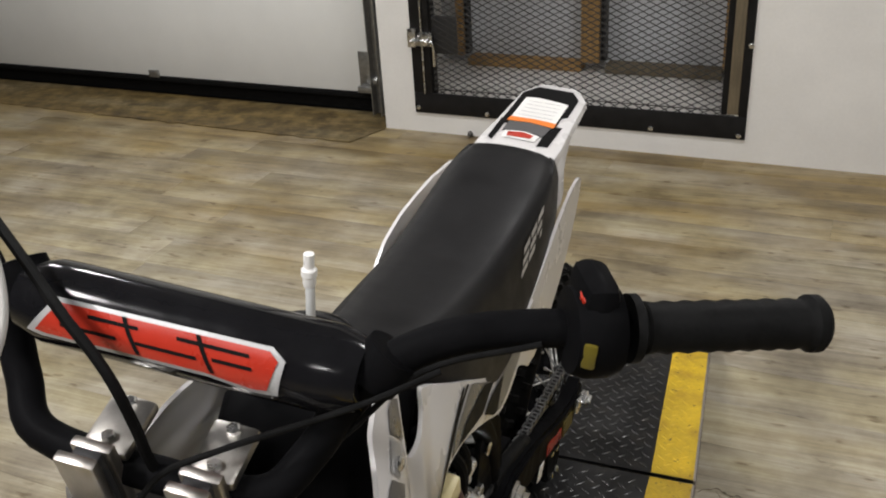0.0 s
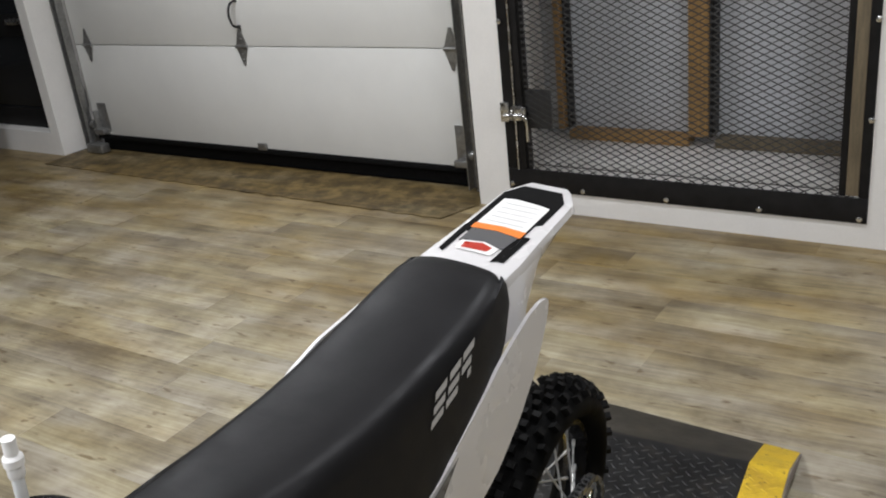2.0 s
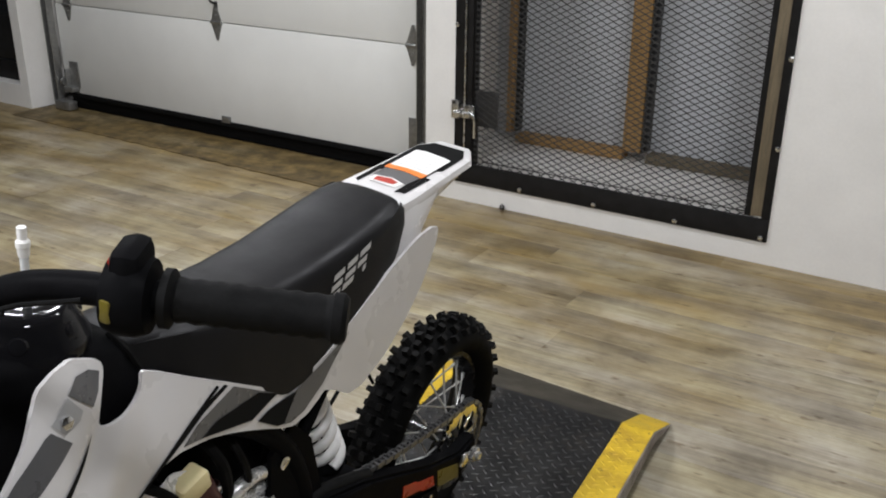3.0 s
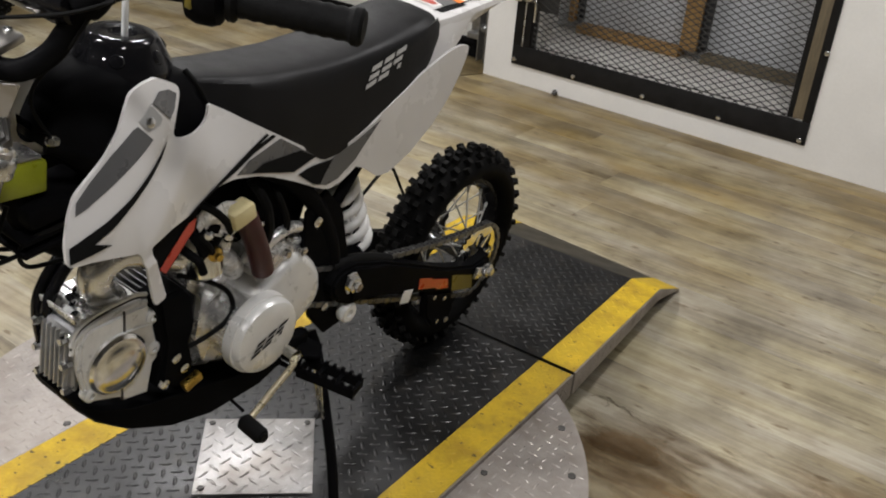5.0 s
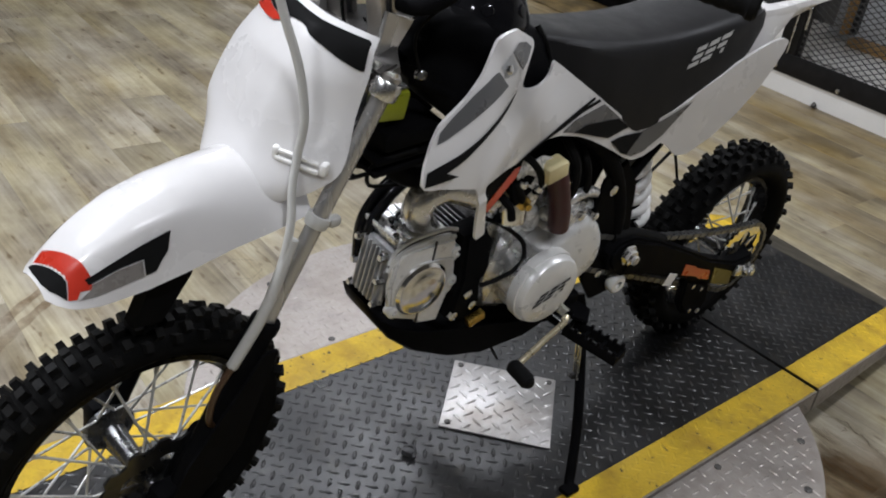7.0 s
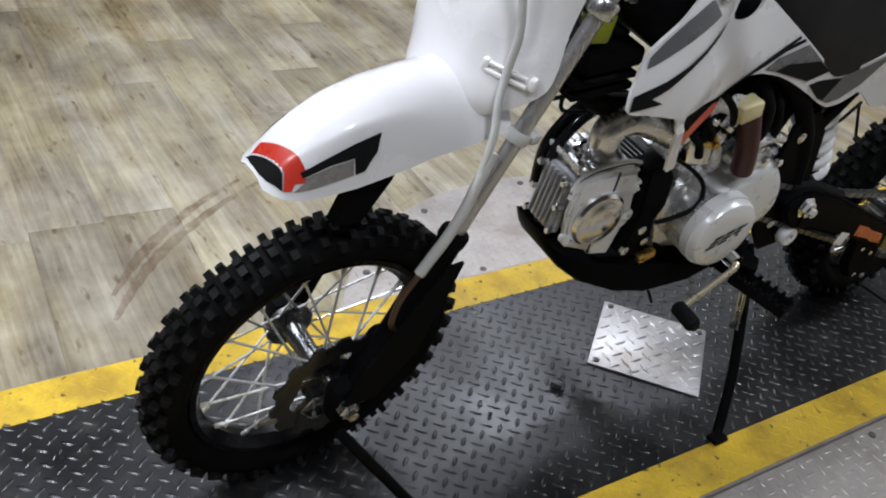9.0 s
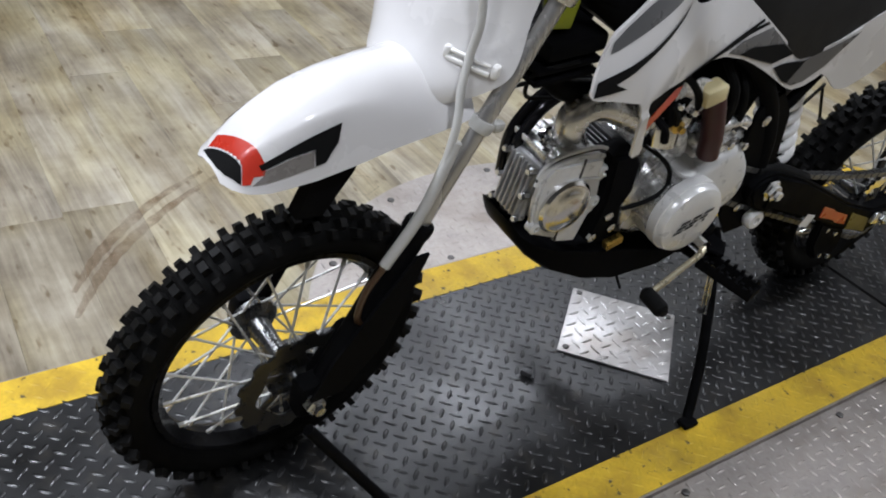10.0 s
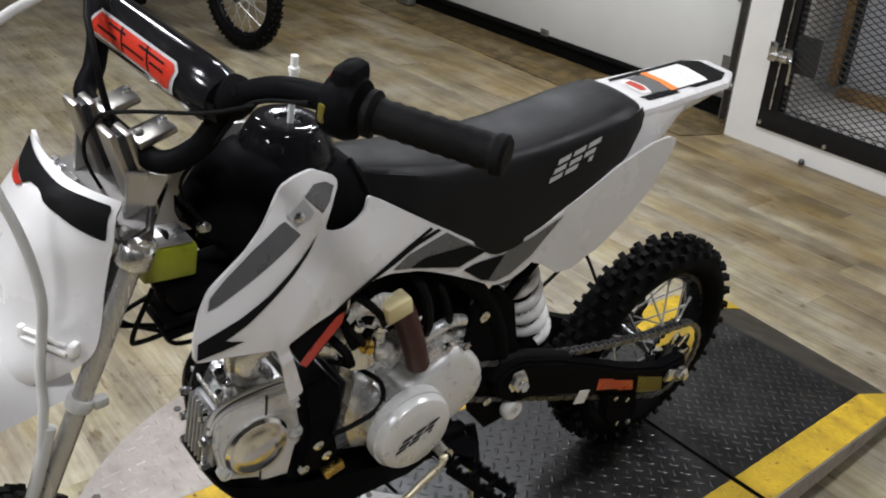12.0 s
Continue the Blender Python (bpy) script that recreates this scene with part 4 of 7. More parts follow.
PITCH_X, PITCH_Y = 0.0148, 0.0171
black_cells, yellow_cells = [], []
for i in range(-90, 130):
    for j in range(-90, 130):
        x, y = LX0 + 0.006 + (i - j) * PITCH_X, -0.9 + (i + j) * PITCH_Y
        if not (LX0 + 0.008 < x < LX1 - 0.008 and LY0 + 0.01 < y < BEND_Y - 0.01):
            continue
        if abs(y) < 0.014 or abs(y - BEND_Y) < 0.012 or min(abs(x - LX0 - STRIPE), abs(x - LX1 + STRIPE)) < 0.002:
            continue
        slope = (ramp_z(y + 0.002) - ramp_z(y - 0.002)) / 0.004
        yellow = x < LX0 + STRIPE or x > LX1 - STRIPE
        cell = ((x, y, ramp_z(y) + (0.001 if yellow else 0)), radians(45 if (i + j) % 2 else -45), slope)
        (yellow_cells if yellow else black_cells).append(cell)
tread("tread_pattern", DECK_BLACK, black_cells, lift, 0.0265, 0.0102, 0.0021, "raised diamonds of black tread plate")
tread("tread_pattern", DECK_YELLOW, yellow_cells, lift, 0.0265, 0.0092, 0.0013, "raised diamonds under yellow paint")

for s, x in ((1, LX1 + 0.004), (-1, LX0 - 0.004)):
    verts, faces = [], []
    for i in range(-70, 28):
        for j in range(4):
            y, z = 0.020 + i * 0.0215 + (j % 2) * 0.0108, 0
            if not (LY0 + 0.02 < y < 0.50) or abs(y) < 0.016:
                continue
            if 0.017 + j * 0.0135 > skirt_depth(y):
                continue
            z = ramp_z(y) - 0.011 - j * 0.0135
            a = radians(45 if (i + j) % 2 else -45)
            k = len(verts)
            for u, v, h in ((1, 0, 0), (0.4, 0.8, 0), (-0.4, 0.8, 0), (-1, 0, 0), (-0.4, -0.8, 0), (0.4, -0.8, 0), (0.5, 0, 1), (-0.5, 0, 1)):
                p, q = u * 0.0095, v * 0.003
                verts.append((x + s * (h * 0.0016 - 0.0003), y + p * math.cos(a) - q * math.sin(a), z + p * math.sin(a) + q * math.cos(a)))
            ring = [(0, 1, 6), (1, 2, 7, 6), (2, 3, 7), (3, 4, 7), (4, 5, 6, 7), (5, 0, 6)]
            faces += [tuple(k + c for c in (f if s > 0 else f[::-1])) for f in ring]
    me = bpy.data.meshes.new("tread_pattern")
    me.from_pydata(verts, [], faces)
    me.materials.append(SKIRT)
    ob = new("tread_pattern", me)
    ob.parent = lift
    tagged(ob, "raised diamonds on the bare side skirt", kind="stuff")
for ob in lift.children:
    for v in ob.data.vertices:
        v.co.y += 0.09 * (LX1 - v.co.x) * max(0.0, min(1.0, (v.co.y - BEND_Y) / (TIP_Y - BEND_Y)))
        v.co.x -= SKEW * max(0.0, v.co.y)

# loose square of bright tread plate on the deck
plate = thing("tread_plate_cover", pose(-0.040, -0.598, DECK + 0.002, 0, 0, 41.5), "square bright aluminium tread plate cover lying on the deck", "cover plate")
PS = 0.196
part("plate", box((0, 0, 0.0015), (PS, PS, 0.003), None, 0.0008), TREAD_ALU, plate)
cells = []
for j in range(-8, 9):
    for i in range(-8, 9):
        x, y = (i - j) * 0.0173, (i + j) * 0.0173
        if max(abs(x), abs(y)) < PS / 2 - 0.008:
            cells.append(((x, y, 0.003), radians(45 if (i + j) % 2 else -45), 0))
tread("tread_pattern", TREAD_ALU, cells, plate, 0.030, 0.0095, 0.0024, "raised diamonds of bright tread plate")
for a, b in ((-1, -1), (1, 1), (-1, 1)):
    bolt(plate, (a * (PS / 2 - 0.013), b * (PS / 2 - 0.013), 0.003), (0, 0, 1), 0.006, 0.003, STEEL_DARK)

# round turntable plates that stick out on both sides
table = thing("turntable", pose(0, 0, 0), "round aluminium tread plate turntable under the lift", "turntable")
TCX, TCY, TR, TZ = -0.072, -0.55, 0.585, 0.1165
for s in (1, -1):
    edge = (LX1 + 0.0045) if s > 0 else (LX0 - 0.0045)
    half = math.acos(abs(edge - TCX) / TR)
    arc = [(TCX + TR * math.cos(a) * s, TCY + TR * math.sin(a)) for a in [half * (i / 32 * 2 - 1) for i in range(33)]]
    wing = part("wing", prism(arc if s > 0 else arc[::-1], TZ - 0.008, TZ, 0.001), WING_ALU, table, "bright tread plate wing with a rounded rim")
    skirt = [Vector((x, y, 0)) for x, y in arc]
    cells = []
    for j in range(60):
        for i in range(30):
            x, y = edge + s * (0.012 + i * 0.0235), TCY - TR + j * 0.0235
            if math.hypot(x - TCX, y - TCY) < TR - 0.014:
                cells.append(((x, y, TZ), radians(0 if (i + j) % 2 else 90), 0))
    tread("tread_pattern", WING_ALU, cells, wing, 0.0235, 0.0074, 0.0023, "raised diamonds of bright tread plate")
    for a in (-0.8, -0.35, 0.12, 0.55, 0.80):
        aa = a * half
        bolt(wing, (TCX + s * (TR - 0.03) * math.cos(aa), TCY + (TR - 0.03) * math.sin(aa), TZ), (0, 0, 1), 0.008, 0.003, STEEL_DARK)
    for y in (-0.367, -0.75, -0.95):
        bolt(wing, (edge + s * 0.018, y, TZ), (0, 0, 1), 0.007, 0.003, STEEL_DARK)
part("drum", lathe([(0.555, 0.002), (0.555, TZ - 0.0085)], (TCX, TCY, 0), (0, 0, 1), 72), STEEL_DARK, table, "dark steel drum")

# a small steel clip stands on the deck
clip = thing("steel_clip", pose(-0.021, -0.825, DECK + 0.0018), "small bright steel clip lying on the deck", "clip")
bm = box((0, 0, 0.006), (0.020, 0.014, 0.012), Matrix.Rotation(0.5, 3, "Z"), 0.003)
add_tube(bm, [(-0.014, 0.004, 0.004), (0.0, 0.012, 0.010), (0.016, 0.0, 0.005)], 0.003, 8)
part("clip_body", bm, ANTHRACITE, clip)

# ---------------------------------------------------------------- the dirt bike
# own axes: x to its left, y to its rear, z up from the deck; it leans on its side stand
BIKE = pose(-0.0535, 0, DECK + 0.001, 0, 6.5, 0)
bike = thing("dirt_bike", BIKE, "small white and black dirt bike leaning on its side stand", "dirt bike")
FRONT_Y, REAR_Y = -1.290, -0.072
FRONT_R, REAR_R = 0.226, 0.222


def fork_y(z):
    return -1.078 - 0.404 * (0.708 - z)


def spoked_wheel(name, y, radius, width, rim_r, spokes, parent, knob_rows, disc_side):
    """Hub, tyre with knobs, black rim and laced spokes about the x axis."""
    wheel = part(name, lathe([(0.014, -0.058), (0.034, -0.055), (0.034, -0.047), (0.016, -0.040), (0.0135, 0), (0.016, 0.036), (0.036, 0.042), (0.036, 0.052), (0.018, 0.056)], (0, 0, 0), (1, 0, 0), 24), HUB, parent, at=pose(0, y, radius))
    # tyre carcass
    prof = []
    for i in range(22):
        a = 2 * math.pi * i / 22
        cx, cr = math.sin(a) * width / 2, math.cos(a)
        depth = (radius - rim_r) / 2
        prof.append((rim_r + depth - 0.006 + cr * (depth - 0.006) * (1.0 if cr > 0 else 0.92), cx * (1 - 0.10 * max(0, cr) ** 3)))
    part("tyre", lathe(prof, (0, 0, 0), (1, 0, 0), 72, True), SHADED_RUBBER, wheel, "black knobbly tyre")
    # knobs
    verts, faces = [], []

    def knob(theta, phi, lx, lt, h):
        depth = (radius - rim_r) / 2
        rc = rim_r + depth - 0.006
        rr = depth - 0.006
        base_x, base_r = math.sin(phi) * width / 2 * (1 - 0.10 * max(0, math.cos(phi)) ** 3), rc + rr * math.cos(phi)
        n2 = Vector((math.sin(phi), math.cos(phi)))
        t2 = Vector((n2.y, -n2.x))
        i = len(verts)
        for k, sc in ((-0.003, 1.0), (h, 0.80)):
            for a, b in ((-1, -1), (1, -1), (1, 1), (-1, 1)):
                q = Vector((base_x, base_r)) + n2 * k + t2 * (a * lx / 2 * sc)
                th = theta + b * lt / 2 * sc / radius
                verts.append((q.x, q.y * math.sin(th), q.y * math.cos(th)))
        faces.extend([(i + 4, i + 5, i + 6, i + 7), (i, i + 1, i + 5, i + 4), (i + 1, i + 2, i + 6, i + 5), (i + 2, i + 3, i + 7, i + 6), (i + 3, i, i + 4, i + 7)])

    for r in range(knob_rows):
        th = 2 * math.pi * r / knob_rows
        step = 2 * math.pi / knob_rows
        h = 0.0105
        if r % 2 == 0:
            knob(th, -0.20, 0.0138, 0.0125, h)
            knob(th, 0.20, 0.0138, 0.0125, h)
            knob(th + step * 0.1, -0.92, 0.0128, 0.0112, h)
            knob(th + step * 0.1, 0.92, 0.0128, 0.0112, h)
        else:
            knob(th, -0.58, 0.0138, 0.0125, h)
            knob(th, 0.58, 0.0138, 0.0125, h)
            knob(th, 0.0, 0.012, 0.0138, h * 0.9)
    me = bpy.data.meshes.new("tread_rubber")
    me.from_pydata(verts, [], faces)
    me.materials.append(TYRE_RUBBER)
    kn = new("tread_rubber", me)
    kn.parent = wheel
    tagged(kn, "rubber tread knobs of a knobbly tyre", kind="stuff")
    # rim
    w = 0.020
    part("rim", lathe([(rim_r + 0.004, -w), (rim_r - 0.004, -w), (rim_r - 0.008, -w * 0.7), (rim_r - 0.015, -0.006), (rim_r - 0.015, 0.006), (rim_r - 0.008, w * 0.7), (rim_r - 0.004, w), (rim_r + 0.004, w)], (0, 0, 0), (1, 0, 0), 64, True), RIM_BLACK, wheel, "gloss black rim")
    # spokes
    for i in range(spokes):
        side = 1 if i % 2 else -1
        a = 2 * math.pi * i / spokes
        b = a + (0.55 if (i // 2) % 2 else -0.55)
        p = Vector((side * 0.047, 0.033 * math.sin(b), 0.033 * math.cos(b)))
        q = Vector((side * 0.004, (rim_r - 0.012) * math.sin(a), (rim_r - 0.012) * math.cos(a)))
        bm = tube([p, q], 0.0018, 6, smooth=False)
        add_tube(bm, [q + (p - q).normalized() * 0.014, q], 0.0032, 6, smooth=False)
        part("spoke", bm, SPOKE, wheel)
    # brake disc
    if disc_side:
        n, x = 14, disc_side * 0.062
        bm = bmesh.new()
        outer, inner = [], []
        seg = n * 6
        for i in range(seg):
            a = 2 * math.pi * i / seg
            ro = 0.083 + 0.004 * (1 if (i % 6) < 3 else -1)
            outer.append((ro * math.sin(a), ro * math.cos(a)))
            ri = 0.056 + 0.004 * math.sin(6 * a)
            inner.append((ri * math.sin(a), ri * math.cos(a)))
        vo = [[bm.verts.new((x + k, *p)) for p in outer] for k in (0, 0.0035)]
        vi = [[bm.verts.new((x + k, *p)) for p in inner] for k in (0, 0.0035)]
        for i in range(seg):
            j = (i + 1) % seg
            bm.faces.new((vo[1][i], vo[1][j], vi[1][j], vi[1][i]))
            bm.faces.new((vo[0][i], vi[0][i], vi[0][j], vo[0][j]))
            bm.faces.new((vo[0][i], vo[0][j], vo[1][j], vo[1][i]))
            bm.faces.new((vi[0][i], vi[1][i], vi[1][j], vi[0][j]))
        bmesh.ops.recalc_face_normals(bm, faces=bm.faces)
        disc = part("brake_disc", bm, PHENOLIC, wheel, "wavy steel brake disc")
        for i in range(6):
            a = i * math.pi / 3
            part("disc_arm", box((x + 0.001, 0.046 * math.sin(a), 0.046 * math.cos(a)), (0.003, 0.012, 0.030), Matrix.Rotation(-a + 0.35, 3, "X"), 0.001), PHENOLIC, disc)
    return wheel


spoked_wheel("front_wheel", FRONT_Y, FRONT_R, 0.064, 0.166, 32, bike, 72, 1)
spoked_wheel("rear_wheel", REAR_Y, REAR_R, 0.084, 0.150, 28, bike, 64, -1)

# --- fork, clamps, front axle
for s in (1, -1):
    x = s * 0.081
    leg = part("fork_leg", tube([(x, fork_y(0.752), 0.752), (x, fork_y(0.44), 0.44)], 0.0100, 20, smooth=False), FORK_SILVER, bike, "silver fork tube")
    lo = tube([(x, fork_y(0.465), 0.465), (x, fork_y(0.455), 0.455), (x, fork_y(0.20), 0.20)], lambda t: 0.0165, 20, smooth=False)
    add_lathe(lo, [(0.017, 0), (0.0182, 0.003), (0.0182, 0.014), (0.0165, 0.018)], (x, fork_y(0.470), 0.470), (0, -0.404, -1), 20)
    add_box(lo, (x, FRONT_Y + 0.006, 0.222), (0.030, 0.044, 0.060), None, 0.008)
    part("fork_slider", lo, PLASTIC_BLACK, leg, "black fork slider")
    part("fork_cap", lathe([(0.0100, 0), (0.0108, 0.001), (0.0108, 0.005), (0.006, 0.007), (0, 0.007)], (x, fork_y(0.752), 0.752), (0, 0.404, 1), 20), RISER, leg, "chrome fork cap")
    ring = lathe([(0.0101, -0.007), (0.0128, -0.007), (0.0138, -0.003), (0.0138, 0.004), (0.0128, 0.007), (0.0101, 0.007)], (x, fork_y(0.593), 0.593), (0, 0.404, 1), 20)
    add_box(ring, (x + s * 0.008, fork_y(0.593) + 0.016, 0.592), (0.012, 0.016, 0.013), None, 0.004)
    part("hose_clip", ring, HOSE_CLEAR, leg, "pale plastic clip")
part("front_axle", tube([(-0.108, FRONT_Y, FRONT_R), (0.108, FRONT_Y, FRONT_R)], 0.0075, 12, smooth=False), CHROME, bike)
for s in (1, -1):
    part("axle_nut", lathe([(0.014, 0), (0.014, 0.010), (0.011, 0.013), (0.008, 0.013), (0.008, 0.020), (0, 0.020)], (s * 0.099, FRONT_Y, FRONT_R), (s, 0, 0), 6), ZINC, bike)


def yoke(z, thick, mat, name, w):
    y = fork_y(z)
    bm = prism([(-w, y - 0.014), (-w + 0.012, y - 0.016), (-0.050, y - 0.016), (-0.04, y - 0.004), (0.04, y - 0.004), (0.050, y - 0.016), (w - 0.012, y - 0.016), (w, y - 0.014), (w, y + 0.012), (w - 0.012, y + 0.020), (0.04, y + 0.040), (0.018, y + 0.060), (-0.018, y + 0.060), (-0.04, y + 0.040), (-w + 0.012, y + 0.020), (-w, y + 0.012)], z - thick / 2, z + thick / 2, 0.003)
    bmesh.ops.rotate(bm, cent=(0, y, z), matrix=Matrix.Rotation(radians(22), 3, "X"), verts=bm.verts)
    ob = part(name, bm, mat, bike)
    for s in (1, -1):
        add = lathe([(0.005, 0), (0.005, 0.008), (0, 0.009)], (s * w, y - 0.002, z), (s, 0, 0), 8)
        part("clamp_bolt", add, ZINC, ob)
    return ob


yoke(0.758, 0.012, STEEL_DARK, "upper_fork_clamp", 0.080)
low = yoke(0.700, 0.020, ANTHRACITE, "lower_fork_clamp", 0.072)
for s in (1, -1):
    bm = lathe([(0.0101, -0.010), (0.015, -0.010), (0.0165, -0.007), (0.0165, 0.007), (0.015, 0.010), (0.0101, 0.010)], (s * 0.081, fork_y(0.743), 0.743), (0, 0.404, 1), 20)
    add_box(bm, (s * 0.072, fork_y(0.746) + 0.016, 0.746), (0.020, 0.014, 0.016), Matrix.Rotation(radians(22), 3, "X"), 0.005)
    add_lathe(bm, [(0, -0.009), (0.006, -0.008), (0.0085, -0.003), (0.0085, 0.003), (0.006, 0.008), (0, 0.009)], (s * 0.0625, fork_y(0.752) - 0.004, 0.756), (s, 0, 0.3), 14)
    part("pinch_clamp", bm, ZINC, low, "bright pinch clamp")
part("steering_head", tube([(0, -1.010, 0.770), (0, -1.040, 0.690)], 0.022, 18, smooth=False), FRAME_PAINT, bike)
part("head_gusset", box((0.0, -0.996, 0.677), (0.046, 0.058, 0.038), Matrix.Rotation(radians(-4), 3, "X"), 0.004), NEON, bike, "yellow-green painted head gusset")
part("gusset_lid", box((0.0, -0.992, 0.6995), (0.040, 0.042, 0.004), Matrix.Rotation(radians(-4), 3, "X"), 0.001), FORK_SILVER, bike, "bright steel lid over the gusset")

# --- handlebar
TILT22 = Matrix.Rotation(radians(16), 3, "X")
for s in (1, -1):
    c = Vector((s * 0.034, -1.050, 0.802))
    r1 = part("bar_riser", box(c, (0.026, 0.0075, 0.100), TILT22, 0.002), RISER, bike, "machined silver bar riser")
    part("riser_web", box(c + Vector((0, 0.0075, -0.002)), (0.017, 0.009, 0.094), TILT22, 0.001), ANTHRACITE, r1)
    part("riser_back", box(c + Vector((0, 0.0150, 0.0)), (0.026, 0.0075, 0.096), TILT22, 0.002), RISER, r1)
    part("riser_foot", box((s * 0.034, -1.066, 0.742), (0.029, 0.017, 0.062), TILT22, 0.003), FORK_SILVER, r1)
    part("riser_bracket", side_prism([(-1.053, 0.813), (-1.012, 0.799), (-1.038, 0.752), (-1.059, 0.752)], s * 0.048, s * 0.053, 0.001), FORK_SILVER, r1, "bright steel side bracket")
    part("riser_cap", box((s * 0.034, -1.020, 0.838), (0.030, 0.040, 0.009), TILT22, 0.003), RISER, r1)
    for dy in (-0.012, 0.012):
        bolt(r1, (s * 0.034, -1.020 + dy, 0.842 + dy * 0.28), (0, -0.28, 0.96), 0.0045, 0.005, ZINC)
bar = [(0.350, -0.902, 0.940), (0.246, -0.948, 0.938), (0.190, -0.962, 0.932), (0.150, -0.973, 0.922), (0.116, -0.984, 0.900), (0.094, -0.990, 0.866), (0.080, -1.002, 0.838), (0.060, -1.026, 0.821), (0.0, -1.032, 0.820)]
far_bar = [(-0.085, -1.026, 0.821), (-0.114, -1.002, 0.838), (-0.127, -0.990, 0.866), (-0.142, -0.984, 0.900), (-0.166, -0.973, 0.922), (-0.198, -0.962, 0.932), (-0.246, -0.948, 0.938), (-0.350, -0.902, 0.940)]
full = bar + far_bar
hb = part("handlebar", tube(full, 0.0112, 14, 5), PLASTIC_BLACK, bike, "black steel handlebar")
part("crossbar", tube([(0.116, -0.985, 0.906), (-0.116, -0.985, 0.906)], 0.008, 10, smooth=False), PLASTIC_BLACK, hb)
PADC = Vector((0, -0.990, 0.895))
PAD_R = 0.0262
rings = []
for i in range(13):
    t = i / 12
    x = -0.108 + 0.216 * t
    e = min(t, 1 - t) * 12
    k = 1.0 if e > 1 else 0.80 + 0.20 * e ** 0.5
    rings.append([PADC + Vector((x, PAD_R * k * math.cos(a), PAD_R * k * math.sin(a))) for a in [2 * math.pi * j / 32 for j in range(32)]])
for s in (1, -1):
    part("crossbar_clamp", lathe([(0.012, -0.012), (0.017, -0.011), (0.018, 0.0), (0.017, 0.011), (0.012, 0.012)], (s * 0.116, -0.985, 0.902), (s * 0.5, 0.3, 0.8), 16), PLASTIC_BLACK, hb)
bp = part("bar_pad", loft(rings), GLOSS_BLACK, hb, "gloss black crossbar pad")


PAD_TURN = radians(14)  # the print faces forward and up


def pad_decal(poly, mat, proud, name="pad_print"):
    """A flat print wrapped on the front of the pad; poly (x, height)."""
    bm = bmesh.new()
    vs = [bm.verts.new((x, 0, h)) for x, h in poly]
    bmesh.ops.triangulate(bm, faces=[bm.faces.new(vs)])
    for _ in range(3):
        bmesh.ops.subdivide_edges(bm, edges=bm.edges[:], cuts=1, use_grid_fill=True)
    for v in bm.verts:
        x, h = v.co.x, v.co.z
        a = PAD_TURN + (h + 0.003) / PAD_R
        v.co = PADC + Vector((x, -(PAD_R + proud) * math.cos(a), (PAD_R + proud) * math.sin(a)))
    bmesh.ops.recalc_face_normals(bm, faces=bm.faces)
    if sum(f.normal.y for f in bm.faces) > 0:
        bmesh.ops.reverse_faces(bm, faces=bm.faces)
    return part(name, bm, mat, hb)


def slanted(x0, x1, h0, h1, lean):
    return [(x0 + lean * h0, h0), (x1 + lean * h0, h0), (x1 + lean * h1, h1), (x0 + lean * h1, h1)]


pad_decal([(-0.074, 0.011), (0.060, 0.012), (0.069, 0.006), (0.068, 0.001), (0.061, -0.003), (0.066, -0.016), (0.050, -0.018), (0.036, -0.009), (0.024, -0.014), (-0.082, -0.0145), (-0.092, -0.012)], DECAL_LIGHT, 0.0012)
pad_decal([(-0.071, 0.0085), (0.059, 0.0095), (0.065, 0.005), (0.064, 0.002), (0.056, -0.003), (0.060, -0.013), (0.051, -0.0145), (0.037, -0.0055), (0.022, -0.011), (-0.078, -0.0115), (-0.086, -0.0105)], DECAL_RED, 0.0018)
for x0, x1, h in ((-0.050, -0.018, 0.0045), (-0.070, -0.034, -0.0035), (0.006, 0.050, 0.0045), (-0.022, 0.016, -0.0035), (0.026, 0.050, -0.002)):
    pad_decal(slanted(x0, x1, h - 0.0010, h + 0.0010, -0.4), DECAL_BLACK, 0.0023)
for x0 in (-0.026, 0.020):
    pad_decal(slanted(x0, x0 + 0.0030, -0.010, 0.009, -0.6), DECAL_BLACK, 0.0023)

